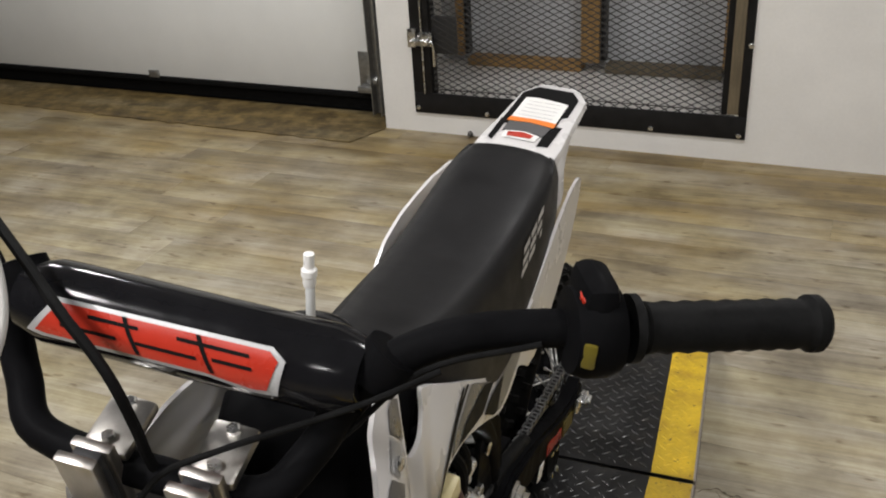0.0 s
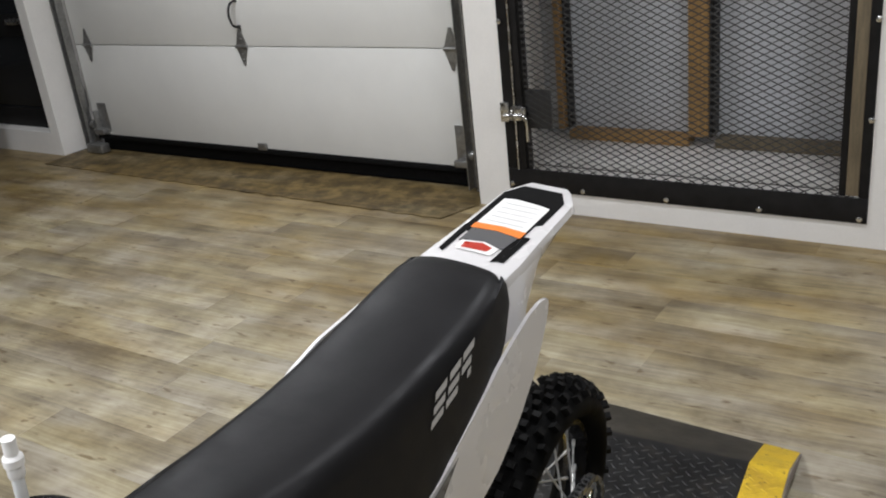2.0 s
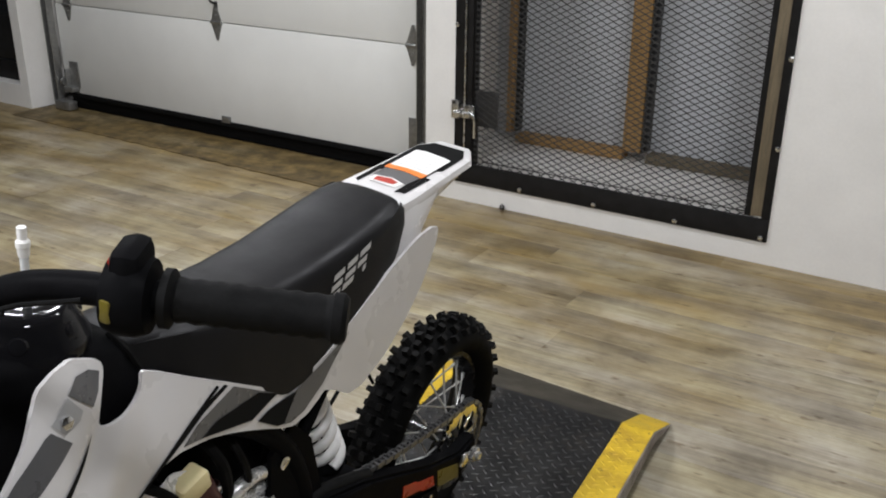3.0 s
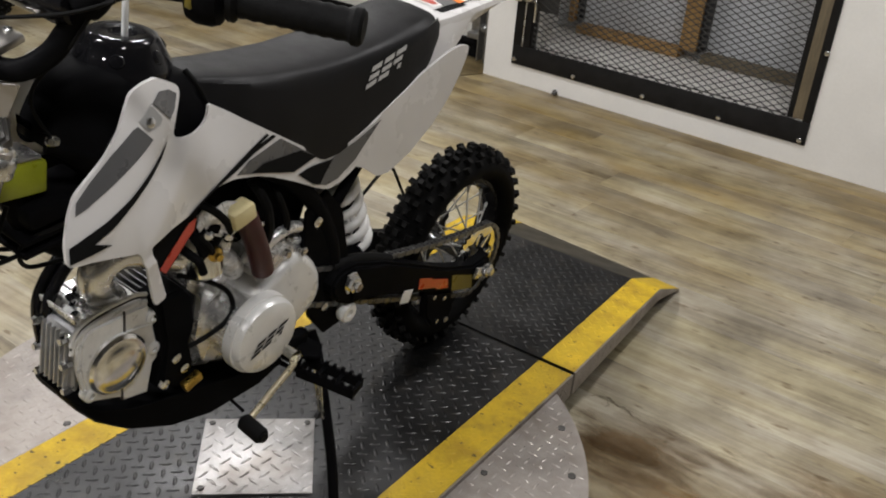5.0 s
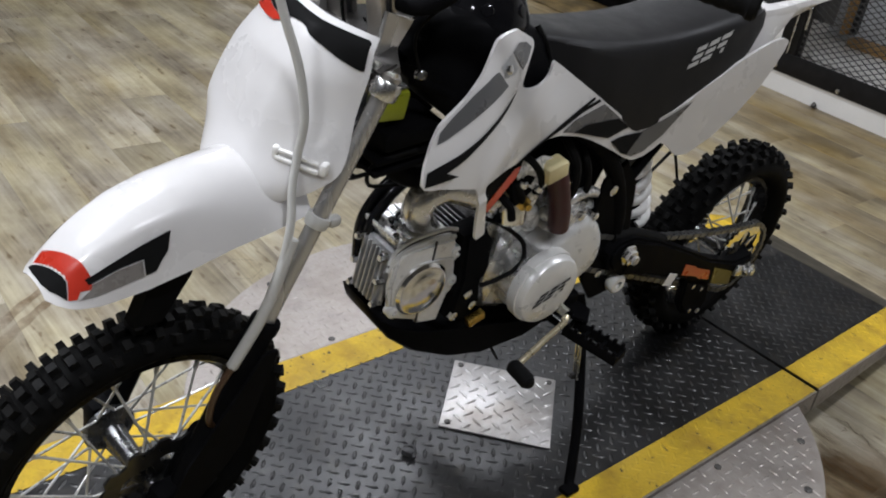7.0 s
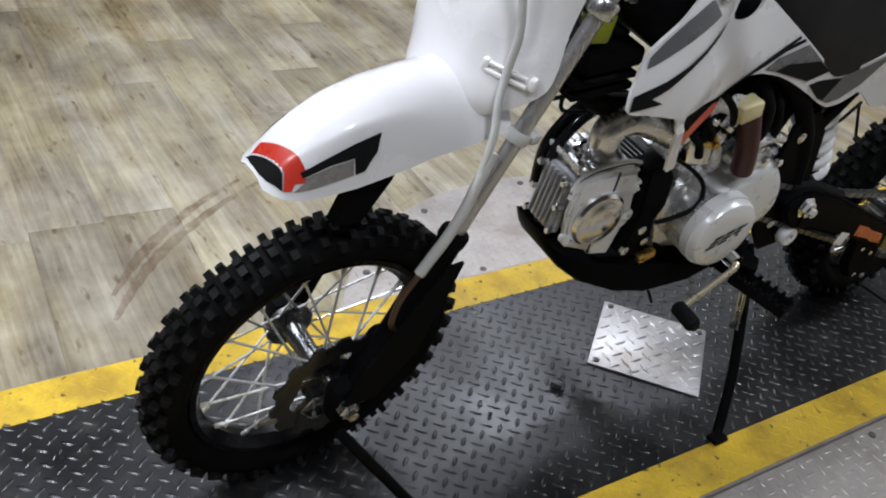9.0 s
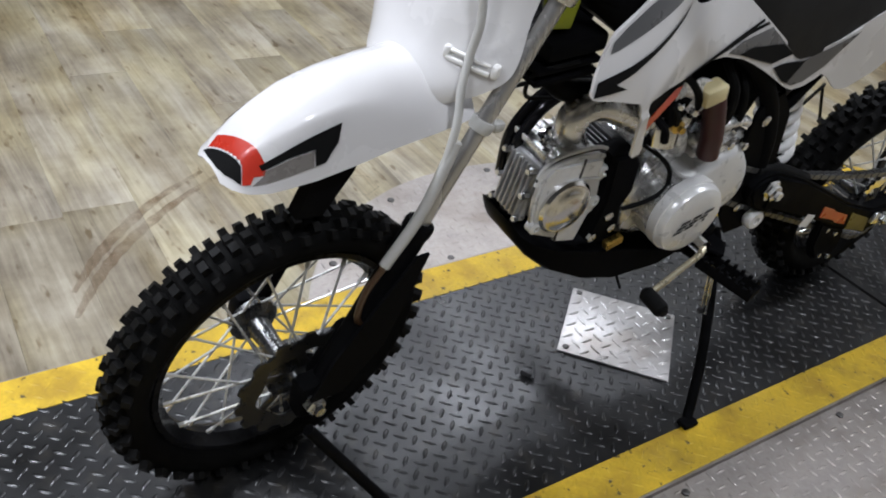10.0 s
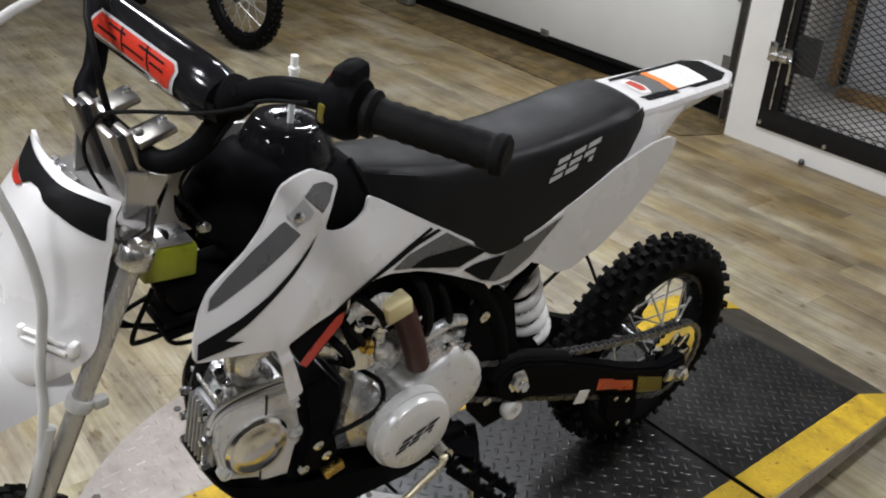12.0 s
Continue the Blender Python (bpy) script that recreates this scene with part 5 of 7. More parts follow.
for s in (1, -1):
    a, b = Vector((s * 0.244, -0.9485, 0.938)), Vector((s * 0.346, -0.904, 0.940))
    d = (b - a).normalized()
    L = (b - a).length
    prof = [(0.0125, 0), (0.0195, 0), (0.0195, 0.005), (0.0140, 0.008)]
    for i in range(16):
        h = 0.010 + (L - 0.020) * i / 15
        prof.append((0.0140 if i % 2 else 0.0151, h))
    prof += [(0.0148, L - 0.006), (0.0168, L - 0.004), (0.0168, L + 0.002), (0.014, L + 0.005), (0, L + 0.005)]
    part("grip", lathe(prof, a, d, 22), RUBBER, bike, "ribbed black rubber grip")
    m = Matrix.Translation(a - d * 0.020) @ basis_along(d)
    bm = bmesh.new()
    add_lathe(bm, [(0.0112, -0.016), (0.024, -0.014), (0.027, -0.006), (0.027, 0.006), (0.024, 0.013), (0.0112, 0.015)], (0, 0, 0), (0, 0, 1), 24)
    add_box(bm, (0.004, 0.012, -0.001), (0.040, 0.046, 0.022), None, 0.009)
    bmesh.ops.transform(bm, matrix=m, verts=bm.verts)
    sw = part("switch_housing", bm, PLASTIC_BLACK, bike, "black switch housing")
    if s > 0:
        up = Vector((0, -0.25, 0.97))
        part("stop_button", lathe([(0.008, 0), (0.008, 0.004), (0.006, 0.006), (0, 0.006)], a - d * 0.022 + up * 0.024, up, 14), DECAL_RED, sw, "red stop button")
        part("rocker", box(a - d * 0.020 + Vector((0.002, -0.0258, 0.0)), (0.008, 0.004, 0.016), None, 0.002), OLIVE, sw)
    else:
        lv = tube([a - d * 0.035 + Vector((0, -0.015, 0)), a - d * 0.02 + Vector((0, -0.045, -0.002)), a + d * 0.05 + Vector((0, -0.062, -0.004)), b + Vector((0, -0.055, -0.004))], 0.0055, 8)
        part("brake_lever", lv, CAST_ALU, bike, "silver brake lever")
        part("master_cylinder", box(a - d * 0.05 + Vector((0, -0.022, 0.012)), (0.055, 0.032, 0.030), None, 0.006), PLASTIC_BLACK, bike)

# --- cables and hoses at the front
part("brake_hose", tube([(-0.175, -0.995, 0.955), (-0.105, -1.030, 0.956), (-0.055, -1.072, 0.943), (-0.030, -1.114, 0.933), (-0.012, -1.150, 0.917), (0.000, -1.168, 0.888), (0.008, -1.168, 0.858), (0.022, -1.160, 0.832), (0.033, -1.152, 0.800), (0.044, -1.143, 0.768), (0.053, -1.137, 0.735), (0.060, -1.135, 0.700), (0.061, -1.139, 0.663), (0.069, -1.146, 0.630), (0.083, -1.152, 0.585), (0.090, -1.170, 0.500), (0.092, -1.208, 0.425)], 0.0048, 10, 6), HOSE_CLEAR, bike, "frosted brake hose sleeve")
part("hose_joint", tube([(0.003, -1.169, 0.876), (0.011, -1.167, 0.850)], 0.0068, 12, smooth=False), HOSE_CLEAR, bike, "pale hose joint")
part("hose_sleeve", tube([(0.085, -1.148, 0.575), (0.091, -1.176, 0.490), (0.092, -1.212, 0.420)], 0.0068, 12), HOSE_CLEAR, bike)
part("caliper_hose", tube([(0.094, -1.213, 0.422), (0.094, -1.232, 0.385), (0.094, -1.236, 0.345), (0.088, -1.218, 0.325), (0.078, -1.215, 0.300)], 0.0042, 8), HOSE_BROWN, bike, "amber brake hose")
for pts in ([(0.150, -0.975, 0.905), (0.110, -1.000, 0.885), (0.050, -1.045, 0.868), (0.020, -1.062, 0.850), (0.0, -1.066, 0.80), (-0.01, -1.02, 0.70)],
            [(-0.130, -0.998, 0.948), (-0.080, -1.024, 0.938), (-0.045, -1.040, 0.924), (-0.025, -1.045, 0.910), (-0.012, -1.047, 0.894), (-0.002, -1.046, 0.866), (-0.002, -1.037, 0.832), (-0.002, -1.008, 0.76)],
            [(0.20, -0.955, 0.925), (0.14, -0.975, 0.902), (0.098, -0.984, 0.850), (0.045, -0.995, 0.780), (0.02, -0.95, 0.70)]):
    part("cable", tube(pts, 0.0034 if pts[0][0] < 0 else 0.0019, 8), RUBBER, bike, "black control cable")
cal = part("brake_caliper", box((0.070, -1.236, 0.262), (0.040, 0.058, 0.096), Matrix.Rotation(radians(-25), 3, "X"), 0.012), PLASTIC_BLACK, bike, "dark brake caliper")
for dz in (-0.02, 0.02):
    bolt(cal, (0.090, -1.236 + dz * 0.4, 0.262 + dz), (1, 0, 0), 0.006, 0.006)
part("fork_guard", sheet([(-1.190, 0.440), (-1.172, 0.440), (-1.205, 0.300), (-1.255, 0.235), (-1.300, 0.240), (-1.278, 0.300)], field([(-1.17, 0.45, 0.105), (-1.28, 0.24, 0.108)]), 0.004, 0, 0.014), PLASTIC_BLACK, bike, "black plastic fork guard")

# --- number plate
# height, middle, edge to its left, half width to its left and to its right, edge to its right
rows = [(0.806, -1.0877, -1.0630, 0.0595, 0.0918, -1.0794), (0.795, -1.1072, -1.0719, 0.0643, 0.1017, -1.0759), (0.760, -1.1268, -1.0792, 0.0712, 0.1117, -1.0828), (0.713, -1.1453, -1.0905, 0.0746, 0.1216, -1.1100), (0.655, -1.1624, -1.1106, 0.0882, 0.1224, -1.1360), (0.628, -1.1788, -1.1330, 0.0740, 0.1121, -1.1443), (0.606, -1.1961, -1.1560, 0.0500, 0.1029, -1.1509)]
NPN = 41


def plate_place(row, t):
    z, yc, ye, wl, wr, far = row
    ye = ye if t > 0 else far
    brow = max(0.0, min(1.0, (z - 0.74) / 0.06))
    return Vector((t * (wl if t > 0 else wr), ye + (yc - ye) * (1 - abs(t) ** (1.66 if t > 0 else 2.2)), z - brow * (0.0132 + (0.0038 if t > 0 else -0.0015) * t * t)))


def plate_point(row, t, out=0.0):
    """t from -1 to 1 across the number plate; out: proud of it."""
    p = plate_place(row, t)
    if not out:
        return p
    z = min(row[0], 0.800)
    across = plate_place(row, min(1, t + 0.03)) - plate_place(row, max(-1, t - 0.03))
    up = plate_place(plate_row(z + 0.005), t) - plate_place(plate_row(z - 0.005), t)
    return p + across.cross(up).normalized() * out


def plate_row(z):
    """The plate's section at a height, gliding from row to row."""
    z = max(rows[-1][0], min(rows[0][0], z))
    n = next(i for i in range(len(rows) - 1) if rows[i + 1][0] <= z)
    a, b = rows[n], rows[n + 1]
    before, after = rows[max(0, n - 1)], rows[min(len(rows) - 1, n + 2)]
    k = (a[0] - z) / (a[0] - b[0])
    h = b[0] - a[0]
    out = [z]
    for i in range(1, 6):
        ma = (b[i] - before[i]) / (b[0] - before[0]) * h
        mb = (after[i] - a[i]) / (after[0] - a[0]) * h
        out.append(a[i] * (1 + 2 * k) * (1 - k) ** 2 + ma * k * (1 - k) ** 2 + b[i] * k * k * (3 - 2 * k) + mb * k * k * (k - 1))
    return tuple(out)


zs = [0.806 - i * 0.200 / 36 for i in range(37)]
bm = bmesh.new()
vs = [[bm.verts.new(plate_point(plate_row(z), -1 + 2 * i / (NPN - 1))) for i in range(NPN)] for z in zs]
for a, b in zip(vs, vs[1:]):
    for i in range(NPN - 1):
        bm.faces.new((a[i], a[i + 1], b[i + 1], b[i]))
bmesh.ops.recalc_face_normals(bm, faces=bm.faces)
if sum(f.normal.y for f in bm.faces) > 0:
    bmesh.ops.reverse_faces(bm, faces=bm.faces)
bmesh.ops.solidify(bm, geom=bm.faces[:], thickness=0.004)
number_plate = part("number_plate", bm, PLASTIC_WHITE, bike, "white plastic number plate")


def along(t, pts):
    """Height at t on a line of straight pieces."""
    for a, b in zip(pts, pts[1:]):
        if t <= b[0]:
            return a[1] + (b[1] - a[1]) * max(0.0, (t - a[0]) / (b[0] - a[0]))
    return pts[-1][1]


def plate_decal(t0, t1, top, low, mat, proud=0.0012, n=10):
    """top, low: lines of (t, height) along both edges of the print."""
    bm = bmesh.new()
    vs = []
    for j in range(7):
        row = []
        for i in range(n + 1):
            t = t0 + (t1 - t0) * i / n
            za, zb = along(t, top), along(t, low)
            row.append(bm.verts.new(plate_point(plate_row(za + (zb - za) * j / 6), t, proud)))
        vs.append(row)
    for a, b in zip(vs, vs[1:]):
        for i in range(n):
            bm.faces.new((a[i], a[i + 1], b[i + 1], b[i]))
    bmesh.ops.recalc_face_normals(bm, faces=bm.faces)
    if sum(f.normal.y for f in bm.faces) > 0:
        bmesh.ops.reverse_faces(bm, faces=bm.faces)
    return part("plate_print", bm, mat, number_plate)


plate_decal(-0.99, 0.935, [(-0.99, 0.797), (-0.90, 0.8015), (0.90, 0.8015), (0.935, 0.799)], [(-0.99, 0.764), (-0.72, 0.7805), (-0.32, 0.7825), (-0.24, 0.7900), (-0.09, 0.7920), (0.02, 0.7905), (0.11, 0.7865), (0.40, 0.7805), (0.90, 0.7640), (0.935, 0.7650)], DECAL_BLACK, 0.0014, 70)
plate_decal(-0.96, -0.34, [(-0.96, 0.7660), (-0.72, 0.7805), (-0.34, 0.7820)], [(-0.96, 0.756), (-0.76, 0.764), (-0.44, 0.7725), (-0.34, 0.7790)], DECAL_RED, 0.0024, 24)
tie = box((0.054, -1.143, 0.653), (0.050, 0.0045, 0.0045), Matrix.Rotation(radians(27), 3, "Z"), 0.001)
add_box(tie, (0.054, -1.141, 0.662), (0.046, 0.0045, 0.0035), Matrix.Rotation(radians(27), 3, "Z"), 0.001)
for k in (-1, 1):
    add_box(tie, (0.054 + k * 0.025, -1.138 + k * 0.0125, 0.658), (0.008, 0.012, 0.015), Matrix.Rotation(radians(27), 3, "Z"), 0.003)
part("hose_guide", tie, PAPER, number_plate, "white plastic hose guide")

# --- front fender: crown height, edge height, half width along y
FEN = [(-1.394, 0.5455, 0.5390, 0.024), (-1.390, 0.5490, 0.5375, 0.031), (-1.382, 0.5575, 0.5360, 0.040), (-1.372, 0.5690, 0.5355, 0.047), (-1.354, 0.5850, 0.5370, 0.054), (-1.336, 0.5970, 0.5400, 0.0575), (-1.305, 0.6125, 0.5455, 0.062), (-1.262, 0.6265, 0.556, 0.066), (-1.215, 0.6345, 0.570, 0.070), (-1.165, 0.638, 0.580, 0.074), (-1.120, 0.634, 0.590, 0.076)]


def fender_at(y):
    for a, b in zip(FEN, FEN[1:]):
        if a[0] <= y <= b[0]:
            k = (y - a[0]) / (b[0] - a[0])
            return tuple(p + (q - p) * k for p, q in zip(a, b))
    return FEN[-1] if y > FEN[-1][0] else FEN[0]


def fender_point(y, t, out=0.0):
    _, zc, ze, w = fender_at(y)
    fold = 0.46 + 0.20 * (y + 1.40) / 0.28  # a moulded crease runs along each side of the crown
    a = abs(t)
    sharp = 0.12 * (a / fold) ** 2 if a < fold else 0.12 + 0.88 * ((a - fold) / (1 - fold)) ** 1.25
    k = max(0.0, min(1.0, (y + 1.31) / 0.10))
    drop = sharp * (1 - k) + a ** 2.4 * k  # the crease fades towards the number plate
    return Vector((t * w - 0.010, y, zc - (zc - ze) * drop)) + Vector((math.copysign(abs(t) ** 3, t), 0, 1 - 0.6 * abs(t) ** 3)).normalized() * out


def fender_sheet(ts, ys, out, thick, mat, name, parent, label=""):
    bm = bmesh.new()
    vs = [[bm.verts.new(fender_point(y, t, out)) for t in ts] for y in ys]
    for a, b in zip(vs, vs[1:]):
        for i in range(len(ts) - 1):
            bm.faces.new((a[i], a[i + 1], b[i + 1], b[i]))
    bmesh.ops.recalc_face_normals(bm, faces=bm.faces)
    if sum(f.normal.z for f in bm.faces) < 0:
        bmesh.ops.reverse_faces(bm, faces=bm.faces)
    if thick:
        bmesh.ops.solidify(bm, geom=bm.faces[:], thickness=thick)
    return part(name, bm, mat, parent, label)


TS = [-1 + 2 * i / 40 for i in range(41)]
ff = fender_sheet(TS, [-1.394 + 0.274 * i / 40 for i in range(41)], 0, 0.003, PLASTIC_WHITE, "front_fender", bike, "white plastic front fender")


def fender_print(poly, mat, out=0.0012):
    """A print on the fender, outlined in (y, across)."""
    bm = sheet([(y, t * 0.06) for y, t in poly], lambda y, z: 0.0, 0, 0, 0.006)
    for v in bm.verts:
        v.co = fender_point(v.co.y, v.co.z / 0.06, out)
    bmesh.ops.recalc_face_normals(bm, faces=bm.faces)
    if sum(f.normal.z for f in bm.faces) < 0:
        bmesh.ops.reverse_faces(bm, faces=bm.faces)
    return part("fender_print", bm, mat, ff)


fender_print([(-1.3900, -0.70), (-1.3918, -0.35), (-1.3918, 0.40), (-1.3890, 0.66), (-1.3790, 0.880), (-1.3750, 0.62), (-1.3870, -0.48)], DECAL_BLACK)
fender_print([(-1.3865, -0.52), (-1.3760, -0.46), (-1.3720, -0.18), (-1.3550, 0.74), (-1.3575, 0.83), (-1.3670, 0.81), (-1.3710, 0.885), (-1.3780, 0.885), (-1.3740, 0.62)], DECAL_RED)
for i in range(9):
    k = (i + 0.5) / 9
    y, t = -1.3868 + 0.0120 * k, -0.46 + 1.06 * k
    fender_print([(y - 0.0007, t - 0.028), (y + 0.0007, t - 0.028), (y + 0.0007, t + 0.028), (y - 0.0007, t + 0.028)], PAPER, 0.0022)
for s in (1, -1):
    fender_print([(y, s * t) for y, t in ((-1.3610, 0.715), (-1.3180, 0.700), (-1.2750, 0.690), (-1.2815, 0.815), (-1.2890, 0.855), (-1.2960, 0.905), (-1.3070, 0.905), (-1.3060, 0.795), (-1.3300, 0.775), (-1.3590, 0.780))], DECAL_BLACK, 0.0018)
    fender_print([(y, s * t) for y, t in ((-1.3580, 0.790), (-1.3300, 0.785), (-1.3070, 0.802), (-1.3085, 0.905), (-1.3400, 0.905), (-1.3700, 0.905), (-1.3590, 0.835))], DECAL_BROWN if s > 0 else DECAL_GREY)
part("mud_flap", sheet([(-1.300, 0.560), (-1.262, 0.575), (-1.242, 0.560), (-1.247, 0.530), (-1.279, 0.476), (-1.313, 0.481), (-1.300, 0.518)], field([(-1.2, 0.5, 0.036)]), 0.018, 0, 0.02), PLASTIC_BLACK, ff, "black plastic inner fender")

# --- the steering is turned a little to the left
STEER = 6
for ob in bike.children:
    if ob.name.split(".")[0] in ("rear_wheel", "steering_head", "head_gusset", "gusset_lid", "brake_hose", "hose_joint", "hose_sleeve", "caliper_hose", "cable"):
        continue
    y = {"front_wheel": FRONT_Y, "front_axle": FRONT_Y, "axle_nut": FRONT_Y, "front_fender": -1.27}.get(ob.name.split(".")[0])
    c = Vector((0, y, FRONT_R)) if y else Vector((0, -1.055, 0.745))
    turn = Matrix.Translation(c) @ Matrix.Rotation(radians(STEER), 4, Vector((0, 0.404, 1)).normalized()) @ Matrix.Translation(-c)
    ob.matrix_basis = turn @ ob.matrix_basis

# --- seat: y, low, top, half width top, half width low
SEAT = [(-0.800, 0.730, 0.756, 0.036, 0.044), (-0.760, 0.708, 0.752, 0.045, 0.056), (-0.720, 0.690, 0.746, 0.052, 0.067), (-0.660, 0.650, 0.740, 0.059, 0.077), (-0.590, 0.606, 0.737, 0.063, 0.082), (-0.525, 0.610, 0.740, 0.066, 0.083), (-0.460, 0.633, 0.748, 0.068, 0.083), (-0.405, 0.663, 0.757, 0.068, 0.081), (-0.360, 0.701, 0.764, 0.064, 0.076), (-0.332, 0.737, 0.766, 0.058, 0.067), (-0.322, 0.749, 0.762, 0.050, 0.058)]


def seat_side(y, z):
    for a, b in zip(SEAT, SEAT[1:]):
        if a[0] <= y <= b[0]:
            k = (y - a[0]) / (b[0] - a[0])
            lo_z, hi_z, wt, wl = (p + (q - p) * k for p, q in zip(a[1:], b[1:]))
            t = max(0, min(1, (z - lo_z) / (hi_z - lo_z)))
            return wl + (wt - wl) * t ** 1.5
    return 0.07


rings = []
for i in range(41):
    y = SEAT[0][0] + (SEAT[-1][0] - SEAT[0][0]) * i / 40
    for a, b in zip(SEAT, SEAT[1:]):
        if a[0] <= y <= b[0] + 1e-9:
            k = (y - a[0]) / (b[0] - a[0])
            lo_z, hi_z, wt, wl = (p + (q - p) * k for p, q in zip(a[1:], b[1:]))
            break
    half = []
    for t in (0.0, 0.2, 0.4, 0.6, 0.78, 0.9):
        half.append((wl + (wt - wl) * t ** 1.5, lo_z + (hi_z - lo_z - 0.004) * t))
    for w, dz in ((0.965, 0.0092), (0.90, 0.0052), (0.76, 0.0024), (0.42, 0.0006), (0.0, 0.0)):
        half.append((wt * w, hi_z - dz))
    ring = [Vector((x, y, z)) for x, z in half] + [Vector((-x, y, z)) for x, z in half[-2::-1]]
    rings.append(ring)
rings = [[Vector((p.x * (0.88 if p.x < 0 else 1), p.y, p.z)) for p in r] for r in rings]
seat = part("seat", loft(rings), SEAT_VINYL, bike, "matt black vinyl seat", limit=60)


def seat_print(poly, mat=DECAL_SILVER, side=1):
    return part("seat_print", sheet(poly, seat_side, 0, 0.0012, 0.006, side), mat, seat)


# a silver maker's mark, left unlettered: broken slanted bars
def mark(y0, z0, y1, z1, height, lean=0.42):
    """A plain stand-in for a maker's mark: three rows of slanted bars."""
    out = []
    dy, dz = y1 - y0, z1 - z0
    for k0, k1, spans in ((0.0, 0.24, ((0.0, 0.27), (0.33, 0.60), (0.84, 0.93))), (0.36, 0.60, ((0.03, 0.29), (0.36, 0.62), (0.68, 0.92))), (0.74, 1.0, ((0.05, 0.31), (0.38, 0.64), (0.70, 0.98)))):
        for c0, c1 in spans:
            out.append([(y0 + dy * c + lean * height * k, z0 + dz * c + height * k) for c, k in ((c0, k0), (c1, k0), (c1, k1), (c0, k1))])
    return out


for q in mark(-0.510, 0.690, -0.430, 0.711, 0.029):
    seat_print(q)
for s in (1, -1):
    part("seat_strap", tube([(s * 0.030, -0.792, 0.762), (s * 0.046, -0.785, 0.745), (s * 0.052, -0.775, 0.722)], 0.0035, 6), RUBBER, seat)

# --- fuel tank and cap
TANK = [(-0.976, 0.716, 0.738, 0.009, 0.014), (-0.964, 0.704, 0.752, 0.018, 0.026), (-0.948, 0.690, 0.768, 0.026, 0.038), (-0.926, 0.668, 0.780, 0.036, 0.050), (-0.900, 0.648, 0.784, 0.046, 0.064), (-0.850, 0.645, 0.776, 0.052, 0.072), (-0.800, 0.655, 0.762, 0.048, 0.064), (-0.755, 0.670, 0.742, 0.042, 0.052)]
rings = []
for y, lo_z, hi_z, wt, wl in TANK:
    half = [(wl * 0.9, lo_z), (wl, lo_z + 0.02), (wl, lo_z + (hi_z - lo_z) * 0.45), (wt * 1.12, lo_z + (hi_z - lo_z) * 0.74), (wt, hi_z - 0.012), (wt * 0.78, hi_z - 0.003), (wt * 0.4, hi_z), (0, hi_z)]
    rings.append([Vector((x, y, z)) for x, z in half] + [Vector((-x, y, z)) for x, z in half[-2::-1]])
tank = part("fuel_tank", loft(rings), PLASTIC_BLACK, bike, "black plastic fuel tank", limit=70)
cap = part("fuel_cap", lathe([(0.050, -0.020), (0.054, -0.010), (0.055, 0.002), (0.0535, 0.009), (0.047, 0.021), (0.0415, 0.031), (0.038, 0.036), (0.034, 0.0375), (0.024, 0.0370), (0.016, 0.0365), (0.013, 0.033), (0, 0.033)], (-0.003, -0.853, 0.770), (0, 0.05, 1), 40), GLOSS_BLACK, bike, "domed gloss black fuel cap")
for i in range(6):
    a = 2 * math.pi * i / 6 + 0.3
    c = Vector((-0.003 + 0.046 * math.cos(a), -0.853 + 0.046 * math.sin(a), 0.789))
    part("cap_lobe", lathe([(0.0, -0.004), (0.007, -0.003), (0.0095, 0.0), (0.007, 0.0035), (0, 0.005)], c, (math.cos(a), math.sin(a), 0.5), 12), GLOSS_BLACK, cap)
part("vent_tube", tube([(0, -0.851, 0.790), (0.001, -0.850, 0.832), (0, -0.849, 0.862)], 0.0038, 10), TUBE_CLEAR, cap, "clear plastic vent tube")
part("vent_tip", lathe([(0.0045, 0), (0.0050, 0.002), (0.0050, 0.008), (0.0060, 0.009), (0.0060, 0.014), (0.0041, 0.016), (0.0041, 0.027), (0, 0.028)], (0, -0.849, 0.850), (0, 0, 1), 14), PAPER, cap, "white vent tip")
part("tank_bolt", lathe([(0.0075, 0), (0.0078, 0.002), (0.0052, 0.003), (0.0052, 0.007), (0.004, 0.008), (0, 0.008)], (0.026, -0.9615, 0.7165), (0.75, -0.62, 0.2), 12), CHROME, tank, "bright tank bolt")

# --- shrouds and side panels
CTRL = [(-0.885, 0.778, 0.062), (-0.856, 0.775, 0.060), (-0.835, 0.764, 0.064), (-0.855, 0.713, 0.082), (-0.777, 0.723, 0.066), (-0.724, 0.700, 0.074), (-0.668, 0.662, 0.077), (-0.594, 0.615, 0.079), (-0.530, 0.620, 0.083), (-0.474, 0.644, 0.086), (-0.583, 0.561, 0.086), (-0.656, 0.600, 0.086), (-0.731, 0.630, 0.088), (-0.840, 0.612, 0.100), (-0.897, 0.529, 0.118), (-0.900, 0.620, 0.122), (-0.973, 0.648, 0.131), (-1.023, 0.641, 0.131), (-0.997, 0.701, 0.108), (-0.960, 0.730, 0.100), (-0.896, 0.747, 0.092), (-0.800, 0.660, 0.094), (-0.860, 0.680, 0.104), (-0.405, 0.700, 0.084), (-0.267, 0.711, 0.086), (-0.300, 0.635, 0.088), (-0.436, 0.540, 0.088)]
base_shell = field(CTRL)


